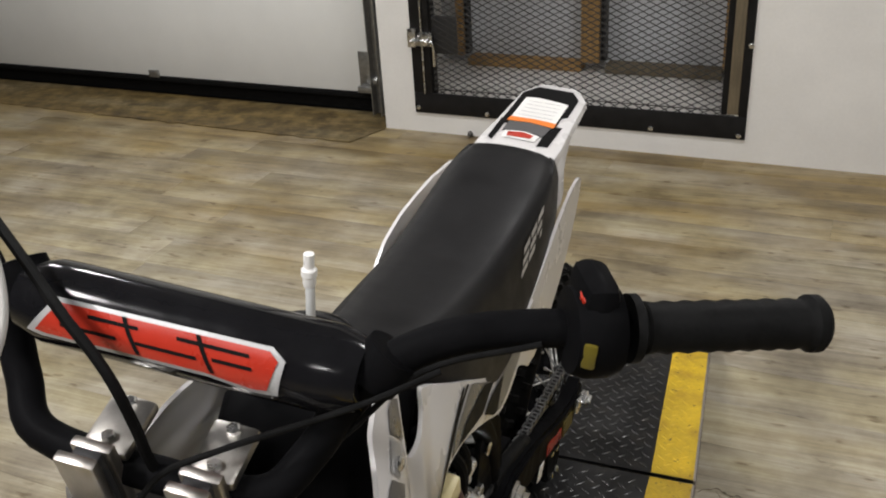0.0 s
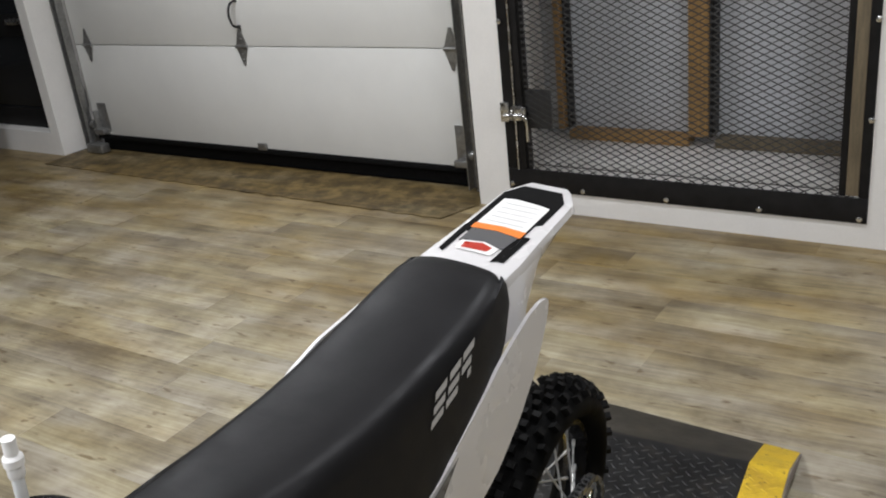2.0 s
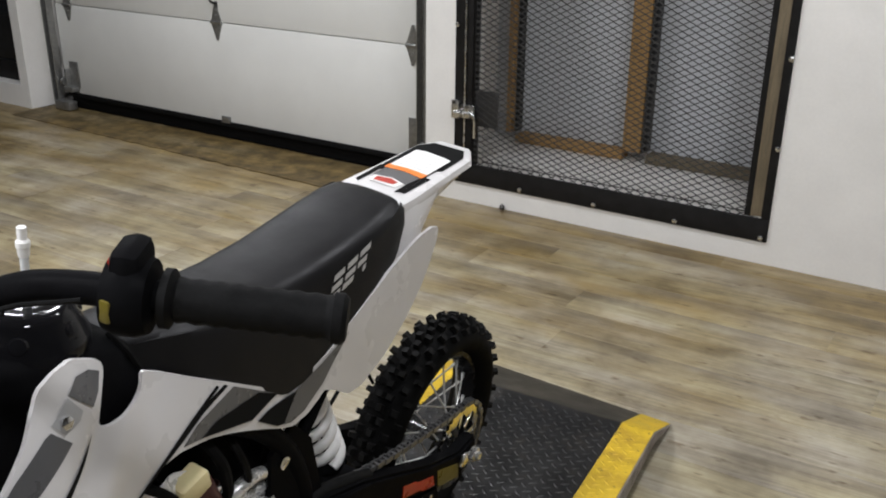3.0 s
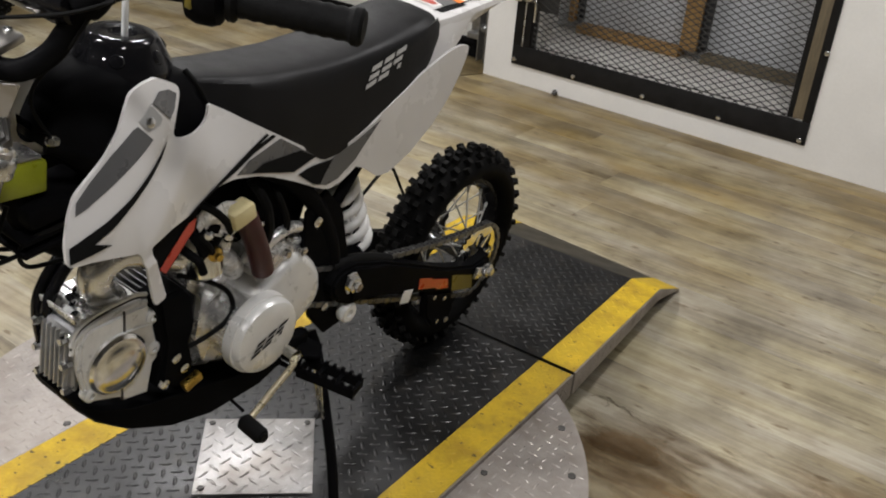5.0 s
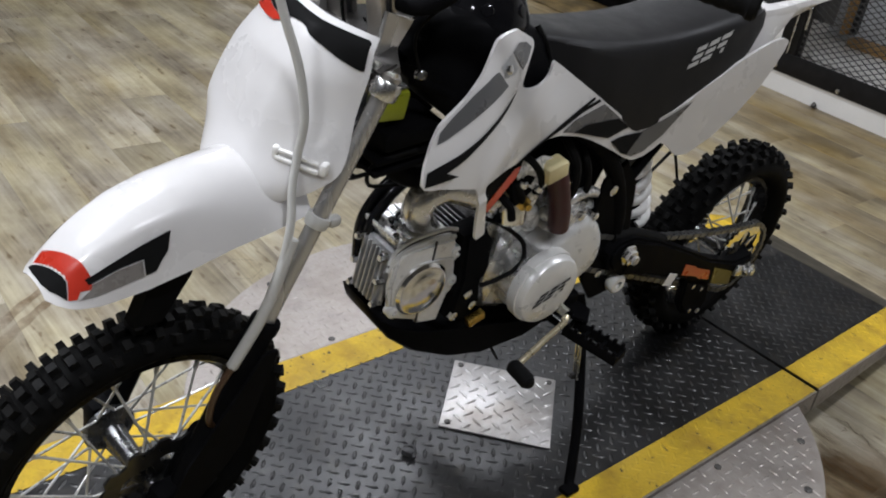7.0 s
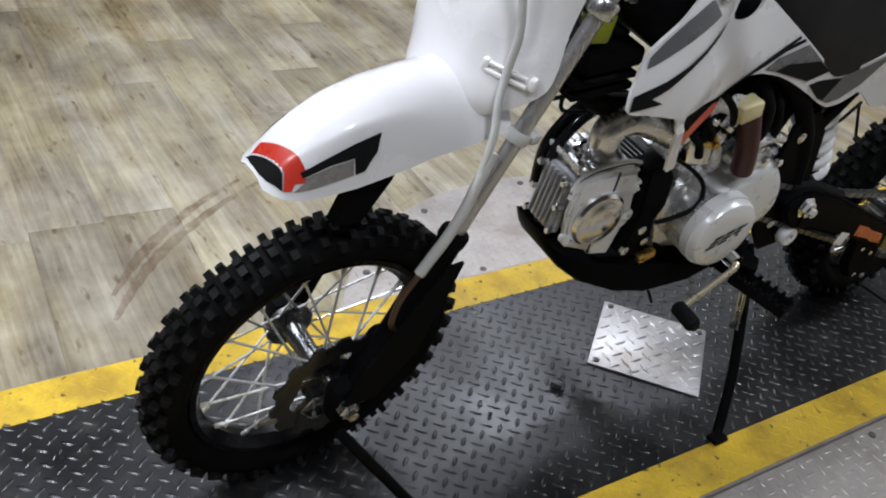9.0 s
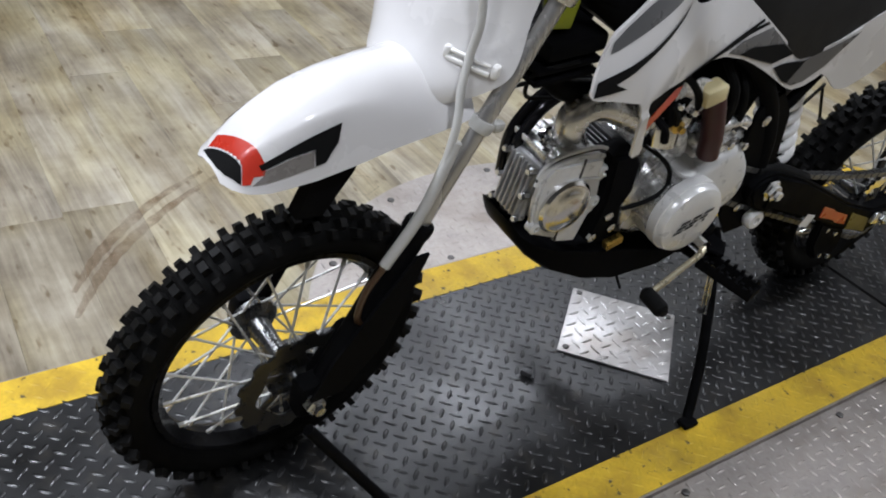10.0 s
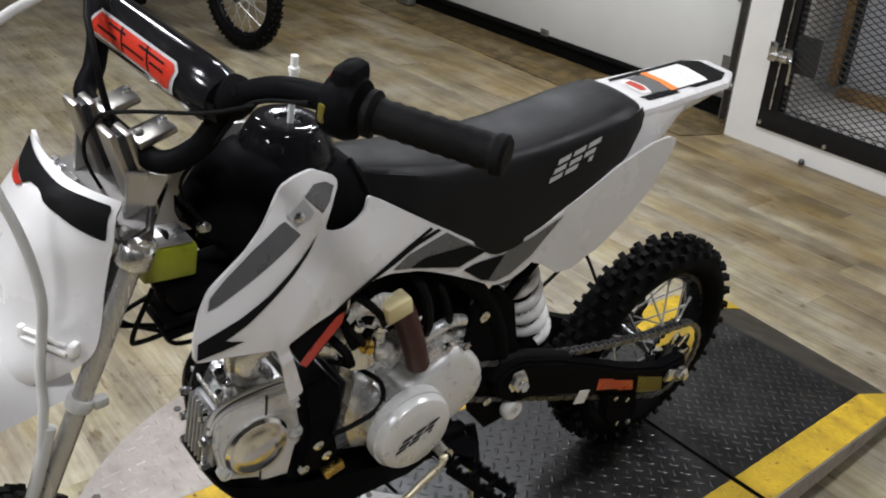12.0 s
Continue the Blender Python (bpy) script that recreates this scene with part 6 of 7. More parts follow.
def shell(y, z):
    """Side surface, with the step along the shroud's swept line and the fold behind it."""
    d = (y + 0.866) * 0.52 - (z - 0.716) * 0.85
    ahead = 1 / (1 + math.exp((d + 0.002) / 0.0035)) if z > 0.60 else 1.0
    fold = (y + 0.795) * 0.66 - (z - 0.730) * 0.75
    near = max(0.0, 1 - abs(fold) / 0.030) if -0.93 < y < -0.77 else 0.0
    return base_shell(y, z) + 0.0045 * ahead * max(0.0, min(1.0, (-0.84 - y) / 0.03)) + 0.0035 * near


OUTLINE = [(-0.904, 0.775), (-0.880, 0.7785), (-0.861, 0.779), (-0.829, 0.763), (-0.828, 0.754), (-0.841, 0.733), (-0.8535, 0.716), (-0.842, 0.710), (-0.825, 0.709), (-0.806, 0.713), (-0.794, 0.720), (-0.789, 0.734), (-0.766, 0.721), (-0.719, 0.692), (-0.665, 0.659), (-0.615, 0.628), (-0.585, 0.618), (-0.566, 0.615), (-0.538, 0.620), (-0.511, 0.629), (-0.473, 0.647), (-0.488, 0.633), (-0.502, 0.608), (-0.518, 0.579), (-0.532, 0.570), (-0.553, 0.561), (-0.578, 0.559), (-0.599, 0.567), (-0.630, 0.584), (-0.661, 0.600), (-0.691, 0.614), (-0.719, 0.625), (-0.763, 0.636), (-0.789, 0.637), (-0.802, 0.634), (-0.847, 0.619), (-0.887, 0.619), (-0.917, 0.617), (-0.890, 0.536), (-0.910, 0.534), (-0.932, 0.616), (-0.965, 0.626), (-1.025, 0.640), (-1.022, 0.662), (-1.011, 0.686), (-0.999, 0.702), (-0.980, 0.714), (-0.957, 0.728), (-0.934, 0.746), (-0.918, 0.763)]
for s in (1, -1):
    sp = part("side_panel", sheet(OUTLINE, shell, 0.004, 0, 0.0055, s, 1), PLASTIC_WHITE, bike, "white plastic tank shroud and side panel", limit=50)

    def deco(poly, mat, proud=0.0012, name="panel_print"):
        part(name, sheet(poly, shell, 0, proud, 0.007, s), mat, sp)

    deco([(-1.004, 0.685), (-1.000, 0.696), (-0.980, 0.711), (-0.950, 0.729), (-0.915, 0.745), (-0.908, 0.746), (-0.891, 0.728), (-0.913, 0.719), (-0.955, 0.702), (-0.991, 0.688)], DECAL_GREY)
    deco([(-0.877, 0.759), (-0.862, 0.766), (-0.845, 0.763), (-0.834, 0.756), (-0.842, 0.742), (-0.854, 0.735)], DECAL_GREY)
    deco([(-0.905, 0.750), (-0.879, 0.758), (-0.868, 0.741), (-0.875, 0.737), (-0.895, 0.737)], DECAL_LIGHT)
    bolt(sp, (s * (shell(-0.891, 0.745) + 0.001), -0.891, 0.745), (s, 0, 0.3), 0.006, 0.004, CHROME)
    deco([(-1.019, 0.658), (-1.022, 0.642), (-1.004, 0.643), (-0.969, 0.643), (-0.991, 0.653), (-0.962, 0.662), (-0.934, 0.675), (-0.907, 0.689), (-0.881, 0.705), (-0.866, 0.718), (-0.884, 0.709), (-0.914, 0.694), (-0.939, 0.682), (-0.973, 0.670)], DECAL_BLACK)
    deco([(-0.846, 0.621), (-0.798, 0.640), (-0.746, 0.659), (-0.700, 0.676), (-0.697, 0.672), (-0.745, 0.655), (-0.796, 0.636), (-0.840, 0.620)], DECAL_BLACK)
    deco([(-0.796, 0.638), (-0.762, 0.651), (-0.729, 0.663), (-0.689, 0.671), (-0.683, 0.667), (-0.724, 0.658), (-0.758, 0.646), (-0.788, 0.638)], DECAL_BLACK)
    deco([(-0.760, 0.640), (-0.737, 0.651), (-0.675, 0.662), (-0.605, 0.617), (-0.652, 0.609), (-0.682, 0.618), (-0.724, 0.631)], DECAL_GREY)
    deco([(-0.733, 0.634), (-0.710, 0.640), (-0.637, 0.635), (-0.605, 0.617), (-0.652, 0.609), (-0.682, 0.618)], DECAL_BLACK, 0.0019)
    deco([(-0.643, 0.602), (-0.623, 0.605), (-0.574, 0.604), (-0.524, 0.620), (-0.476, 0.641), (-0.497, 0.619), (-0.524, 0.590), (-0.559, 0.570), (-0.584, 0.567), (-0.610, 0.577)], DECAL_GREY)
    deco([(-0.643, 0.602), (-0.623, 0.605), (-0.572, 0.603), (-0.597, 0.573), (-0.610, 0.577)], DECAL_BLACK, 0.0019)
    tri = part("lower_panel", sheet([(-0.920, 0.622), (-0.882, 0.622), (-0.833, 0.622), (-0.818, 0.614), (-0.823, 0.592), (-0.850, 0.570), (-0.880, 0.552)], lambda y, z: base_shell(y, z) - 0.009, 0.004, 0, 0.012, s), PLASTIC_BLACK, bike, "black lower shroud insert")
    part("panel_print", sheet([(-0.891, 0.567), (-0.873, 0.580), (-0.835, 0.603), (-0.823, 0.604), (-0.827, 0.590), (-0.853, 0.573), (-0.879, 0.556)], lambda y, z: base_shell(y, z) - 0.009, 0, 0.0014, 0.012, s), DECAL_RED, tri)
    # white rear side panel under the seat, swept up to the tail
    rear = [(-0.534, 0.619), (-0.473, 0.648), (-0.418, 0.673), (-0.384, 0.690), (-0.352, 0.702), (-0.315, 0.714), (-0.285, 0.718), (-0.267, 0.713), (-0.270, 0.696), (-0.283, 0.669), (-0.303, 0.636), (-0.339, 0.599), (-0.387, 0.564), (-0.437, 0.542), (-0.466, 0.544), (-0.498, 0.567), (-0.521, 0.577)]
    out = -0.0025
    if s < 0:
        # the panel on the far side bulges higher and wider, over the silencer
        rear, out = [(-0.545, 0.610), (-0.535, 0.672), (-0.510, 0.696), (-0.453, 0.706), (-0.343, 0.708), (-0.267, 0.700), (-0.215, 0.684), (-0.250, 0.650), (-0.303, 0.620), (-0.339, 0.590), (-0.387, 0.560), (-0.437, 0.542), (-0.498, 0.567)], 0.014
    part("rear_side_panel", sheet(rear, lambda y, z: base_shell(y, z) + out, 0.004, 0, 0.0055, s, 1), PLASTIC_WHITE, bike, "white plastic rear side panel", limit=50)

# --- tail
TAIL = [(-0.345, 0.0540, 0.753, 0.696), (-0.322, 0.0594, 0.756, 0.700), (-0.290, 0.0594, 0.757, 0.712), (-0.230, 0.0558, 0.760, 0.732), (-0.160, 0.0531, 0.764, 0.748), (-0.125, 0.0518, 0.766, 0.754), (-0.096, 0.0360, 0.767, 0.757), (-0.088, 0.0297, 0.767, 0.758)]
rings = []
for y, w, zt, zb in TAIL:
    rings.append([Vector(p) for p in ((-w, y, zt - 0.010), (-w * 0.95, y, zt - 0.002), (-w * 0.84, y, zt), (w * 0.84, y, zt), (w * 0.95, y, zt - 0.002), (w, y, zt - 0.010), (w * 0.92, y, zb), (w * 0.6, y, zb + 0.008), (-w * 0.6, y, zb + 0.008), (-w * 0.92, y, zb))])
rings = [[Vector((p.x * (0.90 if p.x < 0 else 1), p.y, p.z)) for p in r] for r in rings]
tail = part("rear_fender", loft(rings), PLASTIC_WHITE, bike, "white plastic tail fender", limit=30)

for s in (1, -1):
    rows_f = [(-0.372, (0.046, 0.735), (0.058, 0.712), (0.066, 0.680)), (-0.345, (0.050, 0.748), (0.060, 0.728), (0.069, 0.690)), (-0.318, (0.056, 0.751), (0.065, 0.732), (0.071, 0.696)), (-0.295, (0.0575, 0.752), (0.065, 0.733), (0.068, 0.698)), (-0.270, (0.055, 0.751), (0.060, 0.734), (0.059, 0.702)), (-0.230, (0.053, 0.752), (0.055, 0.744), (0.053, 0.735))]
    bm = bmesh.new()
    vs = [[bm.verts.new((s * p[0] * (1 if s > 0 else 0.92), r[0], p[1])) for p in r[1:]] for r in rows_f]
    for a, b in zip(vs, vs[1:]):
        for i in range(2):
            bm.faces.new((a[i], a[i + 1], b[i + 1], b[i]) if s > 0 else (a[i], b[i], b[i + 1], a[i + 1]))
    bmesh.ops.recalc_face_normals(bm, faces=bm.faces)
    bmesh.ops.solidify(bm, geom=bm.faces[:], thickness=0.003)
    part("tail_flank", bm, PLASTIC_WHITE, tail, limit=60)


def tail_z(y):
    for a, b in zip(TAIL, TAIL[1:]):
        if a[0] <= y <= b[0]:
            return a[2] + (b[2] - a[2]) * (y - a[0]) / (b[0] - a[0])
    return 0.77


def tail_print(poly, mat, h):
    bm = bmesh.new()
    vs = [bm.verts.new((x, y, tail_z(y) + h)) for x, y in poly]
    bm.faces.new(vs)
    bmesh.ops.triangulate(bm, faces=bm.faces)
    bmesh.ops.recalc_face_normals(bm, faces=bm.faces)
    if sum(f.normal.z for f in bm.faces) < 0:
        bmesh.ops.reverse_faces(bm, faces=bm.faces)
    part("tail_print", bm, mat, tail)


tail_print([(-0.0405, -0.295), (-0.0405, -0.160), (-0.0405, -0.132), (-0.0258, -0.104), (0.0258, -0.104), (0.0405, -0.132), (0.0405, -0.160), (0.0405, -0.195), (0.0340, -0.200), (0.0340, -0.295), (0.0258, -0.300), (0.0258, -0.245), (-0.0331, -0.245), (-0.0331, -0.300)], DECAL_BLACK, 0.0008)
tail_print([(-0.0313, -0.222), (-0.0313, -0.150), (-0.0166, -0.146), (0.0166, -0.150), (0.0313, -0.154), (0.0313, -0.222)], PAPER, 0.0014)
for i in range(5):
    y = -0.212 + i * 0.0125
    tail_print([(-0.0239, y), (-0.0239, y + 0.0013), (0.0239, y + 0.0013), (0.0239, y)], DECAL_LIGHT, 0.0018)
tail_print([(-0.0322, -0.236), (-0.0322, -0.222), (0.0000, -0.219), (0.0322, -0.222), (0.0322, -0.238), (0.0000, -0.232)], DECAL_ORANGE, 0.0018)
tail_print([(-0.0294, -0.270), (-0.0294, -0.236), (0.0000, -0.232), (0.0294, -0.238), (0.0258, -0.270)], DECAL_GREY, 0.0014)
tail_print([(-0.0239, -0.288), (-0.0258, -0.268), (0.0000, -0.262), (0.0221, -0.270), (0.0202, -0.288)], PAPER, 0.0016)
tail_print([(-0.0184, -0.284), (-0.0202, -0.271), (0.0000, -0.266), (0.0147, -0.272), (0.0129, -0.282)], DECAL_RED, 0.0021)
tail_print([(0.0340, -0.296), (0.0340, -0.230), (0.0423, -0.230), (0.0405, -0.296)], DECAL_BLACK, 0.0008)
tail_print([(-0.0340, -0.296), (-0.0340, -0.230), (-0.0423, -0.230), (-0.0405, -0.296)], DECAL_BLACK, 0.0008)

# --- frame
for s in (1, -1):
    part("frame_tube", tube([(s * 0.016, -0.962, 0.712), (s * 0.045, -0.90, 0.690), (s * 0.062, -0.76, 0.655), (s * 0.066, -0.62, 0.570), (s * 0.066, -0.545, 0.470), (s * 0.062, -0.515, 0.360), (s * 0.058, -0.54, 0.300)], 0.0135, 14), FRAME_PAINT, bike, "black painted frame tube")
    part("subframe_tube", tube([(s * 0.055, -0.66, 0.600), (s * 0.058, -0.52, 0.650), (s * 0.055, -0.40, 0.690), (s * 0.045, -0.31, 0.715)], 0.010, 12), FRAME_PAINT, bike)
    part("subframe_stay", tube([(s * 0.060, -0.545, 0.480), (s * 0.060, -0.46, 0.590), (s * 0.055, -0.38, 0.690)], 0.009, 12), FRAME_PAINT, bike)
    pl = part("pivot_plate", side_prism([(-0.600, 0.520), (-0.560, 0.545), (-0.520, 0.500), (-0.490, 0.400), (-0.475, 0.330), (-0.490, 0.275), (-0.530, 0.270), (-0.570, 0.320), (-0.600, 0.440)], s * 0.066, s * 0.072, 0.001), FRAME_PAINT, bike, "black frame plate at the swingarm pivot")
    bolt(pl, (s * 0.072, -0.578, 0.500), (s, 0, 0), 0.010, 0.006, CHROME)
    bolt(pl, (s * 0.072, -0.540, 0.330), (s, 0, 0), 0.008, 0.006)
part("down_tube", tube([(0, -1.005, 0.700), (0, -0.985, 0.620), (0, -0.93, 0.560), (0.0, -0.86, 0.545)], 0.016, 14), FRAME_PAINT, bike)
part("cross_tube", tube([(-0.066, -0.60, 0.565), (0.066, -0.60, 0.565)], 0.012, 12, smooth=False), FRAME_PAINT, bike)
# wiring and hoses ahead of the engine
coil = part("coil_box", box((0.0, -0.955, 0.636), (0.066, 0.088, 0.026), Matrix.Rotation(0.1, 3, "X"), 0.006), PLASTIC_BLACK, bike, "black ignition coil")
for z in (0.610, 0.594):
    part("coil_plate", box((0.0, -0.958, z), (0.062, 0.096, 0.007), Matrix.Rotation(0.1, 3, "X"), 0.002), PLASTIC_BLACK, coil)
for pts in ([(0.03, -1.02, 0.66), (0.035, -1.045, 0.61), (0.02, -1.03, 0.588), (0.01, -0.97, 0.585)], [(-0.03, -1.03, 0.65), (-0.02, -1.06, 0.60), (0.0, -1.00, 0.585)], [(0.035, -0.95, 0.62), (0.02, -1.0, 0.60), (0.0, -0.985, 0.555), (-0.02, -0.92, 0.53)], [(-0.03, -0.99, 0.61), (-0.045, -1.03, 0.575), (-0.03, -0.985, 0.55)]):
    part("wire", tube(pts, 0.0028, 8), RUBBER, bike)

before_engine = set(bike.children)
# --- engine: flat single with the cylinder lying forward
eng = part("engine_case", side_prism([(-0.770, 0.452), (-0.735, 0.478), (-0.660, 0.482), (-0.590, 0.470), (-0.545, 0.430), (-0.535, 0.370), (-0.555, 0.320), (-0.610, 0.290), (-0.700, 0.275), (-0.765, 0.300), (-0.785, 0.360)], -0.085, 0.052, 0.016), CASE_METAL, bike, "cast aluminium engine case")
cover = [(-0.700, 0.420), (-0.680, 0.436), (-0.655, 0.446), (-0.636, 0.456), (-0.614, 0.462), (-0.584, 0.440), (-0.564, 0.408), (-0.559, 0.374), (-0.578, 0.345), (-0.640, 0.314), (-0.700, 0.304), (-0.724, 0.320), (-0.716, 0.375)]
smooth = [(p.x, p.y) for p in smooth_path([(y, z, 0) for y, z in cover], 4, True)]
side = side_prism(smooth, 0.046, 0.096)
es = [e for e in side.edges if all(abs(v.co.x - 0.096) < 1e-5 for v in e.verts)]
bmesh.ops.bevel(side, geom=es, offset=0.015, segments=4, profile=0.5, affect="EDGES")
part("side_cover", side, CASE_PAINT, eng, "silver painted generator cover")
part("round_cover", lathe([(0.052, -0.016), (0.061, -0.012), (0.061, 0.004), (0.0585, 0.004), (0.058, 0.010), (0.055, 0.0155), (0.048, 0.0185), (0.030, 0.0193), (0, 0.0195)], (0.112, -0.703, 0.374), (1, 0, 0), 56), CASE_PAINT, eng, "round silver engine cover")
part("cover_neck", lathe([(0.050, -0.066), (0.047, -0.050), (0.049, -0.030), (0.057, -0.014)], (0.112, -0.704, 0.372), (1, 0, 0), 40), CASE_METAL, eng, "burnished neck behind the round cover")
part("cover_web", side_prism([(-0.694, 0.448), (-0.664, 0.482), (-0.622, 0.482), (-0.590, 0.460), (-0.600, 0.440), (-0.668, 0.436)], 0.040, 0.086, 0.010), CASE_METAL, eng, "bare cast flange above the cover")


def cover_print(poly):
    bm = bmesh.new()
    vs = [bm.verts.new((0.1325, y, z)) for y, z in poly]
    f = bm.faces.new(vs)
    bm.normal_update()
    if f.normal.x < 0:
        bmesh.ops.reverse_faces(bm, faces=[f])
    part("cover_print", bm, DECAL_BLACK, eng)


for q in mark(-0.740, 0.356, -0.678, 0.375, 0.021):
    cover_print(q)
for x, y, z in ((0.088, -0.640, 0.470), (0.088, -0.606, 0.462)):
    bolt(eng, (x, y, z), (1, 0, 0), 0.0075, 0.008, CHROME)
part("breather_nozzle", tube([(0.070, -0.668, 0.480), (0.078, -0.650, 0.498), (0.080, -0.625, 0.503), (0.078, -0.606, 0.496)], 0.0085, 12), CAST_ALU, eng, "cast breather nozzle")
for y, z in ((-0.640, 0.482), (-0.604, 0.468), (-0.690, 0.474)):
    part("boss", lathe([(0.011, 0), (0.011, 0.012), (0.009, 0.014), (0.005, 0.014), (0.005, 0.020), (0, 0.020)], (0.066, y, z - 0.006), (0.5, 0, 1), 12), CAST_ALU, eng)
# cylinder with fins, leaning forward and slightly up
AX = Vector((0, -0.985, 0.10)).normalized()
ORI = Vector((0.004, -0.775, 0.385))
rot = Matrix.Rotation(-math.atan2(AX.z, -AX.y), 3, "X")
cyl = part("cylinder", box(ORI + AX * 0.035, (0.080, 0.075, 0.082), rot, 0.006), ANTHRACITE, bike, "black finned cylinder")
for i in range(6):
    part("fin", box(ORI + AX * (0.006 + i * 0.0115), (0.108, 0.004, 0.112), rot, 0.001), ANTHRACITE, cyl)
head = part("cylinder_head", side_prism([(-0.940, 0.464), (-0.925, 0.478), (-0.862, 0.474), (-0.842, 0.420), (-0.850, 0.345), (-0.880, 0.335), (-0.925, 0.358), (-0.943, 0.400)], -0.030, 0.054, 0.008), CAST_ALU, bike, "cast aluminium cylinder head")
# left side cam cover, its two raised joint ribs and its round lid
FACE = [(-0.956, 0.456), (-0.950, 0.467), (-0.939, 0.472), (-0.902, 0.472), (-0.876, 0.473), (-0.857, 0.470), (-0.851, 0.444), (-0.845, 0.412), (-0.838, 0.379), (-0.848, 0.371), (-0.853, 0.345), (-0.857, 0.324), (-0.894, 0.331), (-0.900, 0.340), (-0.941, 0.357), (-0.951, 0.369), (-0.959, 0.416)]
part("cam_cover", side_prism(FACE, 0.054, 0.064, 0.004), HEAD_PAINT, head, "satin grey cam cover")
for dz, mat, r in ((0.004, HEAD_PAINT, 0.0032), (0.011, ANTHRACITE, 0.0016), (0.016, HEAD_PAINT, 0.0028)):
    part("joint_rib", tube([(0.060, -0.966, 0.440 + dz), (0.060, -0.957, 0.460 + dz), (0.060, -0.930, 0.471 + dz), (0.060, -0.880, 0.474 + dz), (0.060, -0.858, 0.468 + dz)], r, 8, 4), mat, head)
part("joint_rib", tube([(0.0645, -0.944, 0.404), (0.0645, -0.937, 0.424), (0.0645, -0.926, 0.436), (0.0645, -0.910, 0.443), (0.0645, -0.890, 0.443), (0.0645, -0.853, 0.437)], 0.0024, 8, 4), HEAD_PAINT, head)
for y, z, h in ((-0.894, 0.460, 0.032), (-0.899, 0.349, 0.024)):
    part("joint_slot", box((0.0642, y, z), (0.003, 0.0028, h), None, 0.0008), ANTHRACITE, head)
lid = part("round_lid", lathe([(0.043, 0), (0.043, 0.006), (0.039, 0.010), (0.036, 0.010), (0.030, 0.014), (0.016, 0.017), (0, 0.018)], (0.062, -0.906, 0.402), (1, 0, 0), 48), POLISHED, head, "polished round cam lid")
for y, z in ((-0.945, 0.372), (-0.850, 0.396), (-0.852, 0.448)):
    part("lug", lathe([(0.010, 0), (0.010, 0.012), (0.007, 0.014), (0.0045, 0.014), (0.0045, 0.010), (0, 0.010)], (0.054, y, z), (1, 0, 0), 14), HEAD_PAINT, head)
# front cover of the head with ribs and nuts
fc = ORI + AX * 0.176 + Vector((0.012, 0, 0.012))
part("front_cover", box(fc, (0.060, 0.014, 0.092), rot, 0.006), CAST_DULL, head)
for i in range(6):
    part("rib", box(fc + AX * 0.009 + Vector((-0.0225 + i * 0.009, 0, 0)), (0.0030, 0.008, 0.080), rot, 0.001), CAST_DULL, head)
for a in (-0.027, 0.027):
    for b in (-0.039, 0.0, 0.039):
        bolt(head, fc + AX * 0.006 + Vector((a, 0, b)), tuple(AX), 0.0055, 0.014, CHROME, "stud_nut")
for x, y in ((-0.018, -0.942), (0.036, -0.942), (0.036, -0.875), (-0.018, -0.875)):
    bolt(head, (x, y, 0.472), (0, 0, 1), 0.006, 0.010, CHROME, "stud_nut")
for i in range(5):
    part("rib", box((0.008, -0.948 + i * 0.017, 0.4755), (0.076, 0.003, 0.008), None, 0.001), CAST_ALU, head)
# tappet cap on top
part("tappet_cap", lathe([(0.024, 0), (0.024, 0.008), (0.017, 0.010), (0.016, 0.018), (0.010, 0.021), (0, 0.021)], (0.014, -0.912, 0.473), (0.1, 0.05, 1), 6), CHROME, head, "bright tappet cap")
part("intake_pipe", tube([(0.028, -0.886, 0.470), (0.030, -0.908, 0.500), (0.032, -0.904, 0.528), (0.036, -0.875, 0.540), (0.044, -0.835, 0.528), (0.050, -0.800, 0.512)], 0.0215, 18), CASE_METAL, bike, "satin aluminium intake pipe")
part("intake_flange", box((0.027, -0.884, 0.473), (0.060, 0.046, 0.010), None, 0.004), HEAD_PAINT, bike)
for x, r in ((-0.012, 0.0075), (-0.030, 0.0085)):
    part("frame_hose", tube([(x, -0.850, 0.544), (x, -0.906, 0.522), (x, -0.937, 0.489), (x, -0.949, 0.455), (x, -0.945, 0.400)], r, 12), GLOSS_BLACK, bike, "black hose curving in front of the engine")
# exhaust header on the far side
part("exhaust_header", tube([(-0.02, -0.870, 0.345), (-0.050, -0.885, 0.310), (-0.080, -0.870, 0.290), (-0.100, -0.80, 0.300), (-0.102, -0.70, 0.340), (-0.100, -0.55, 0.46), (-0.080, -0.44, 0.550), (-0.070, -0.40, 0.568)], 0.015, 14), ANTHRACITE, bike, "dark exhaust header")
part("silencer", tube([(-0.070, -0.42, 0.560), (-0.074, -0.20, 0.640)], 0.024, 24, smooth=False), CHROME, bike)

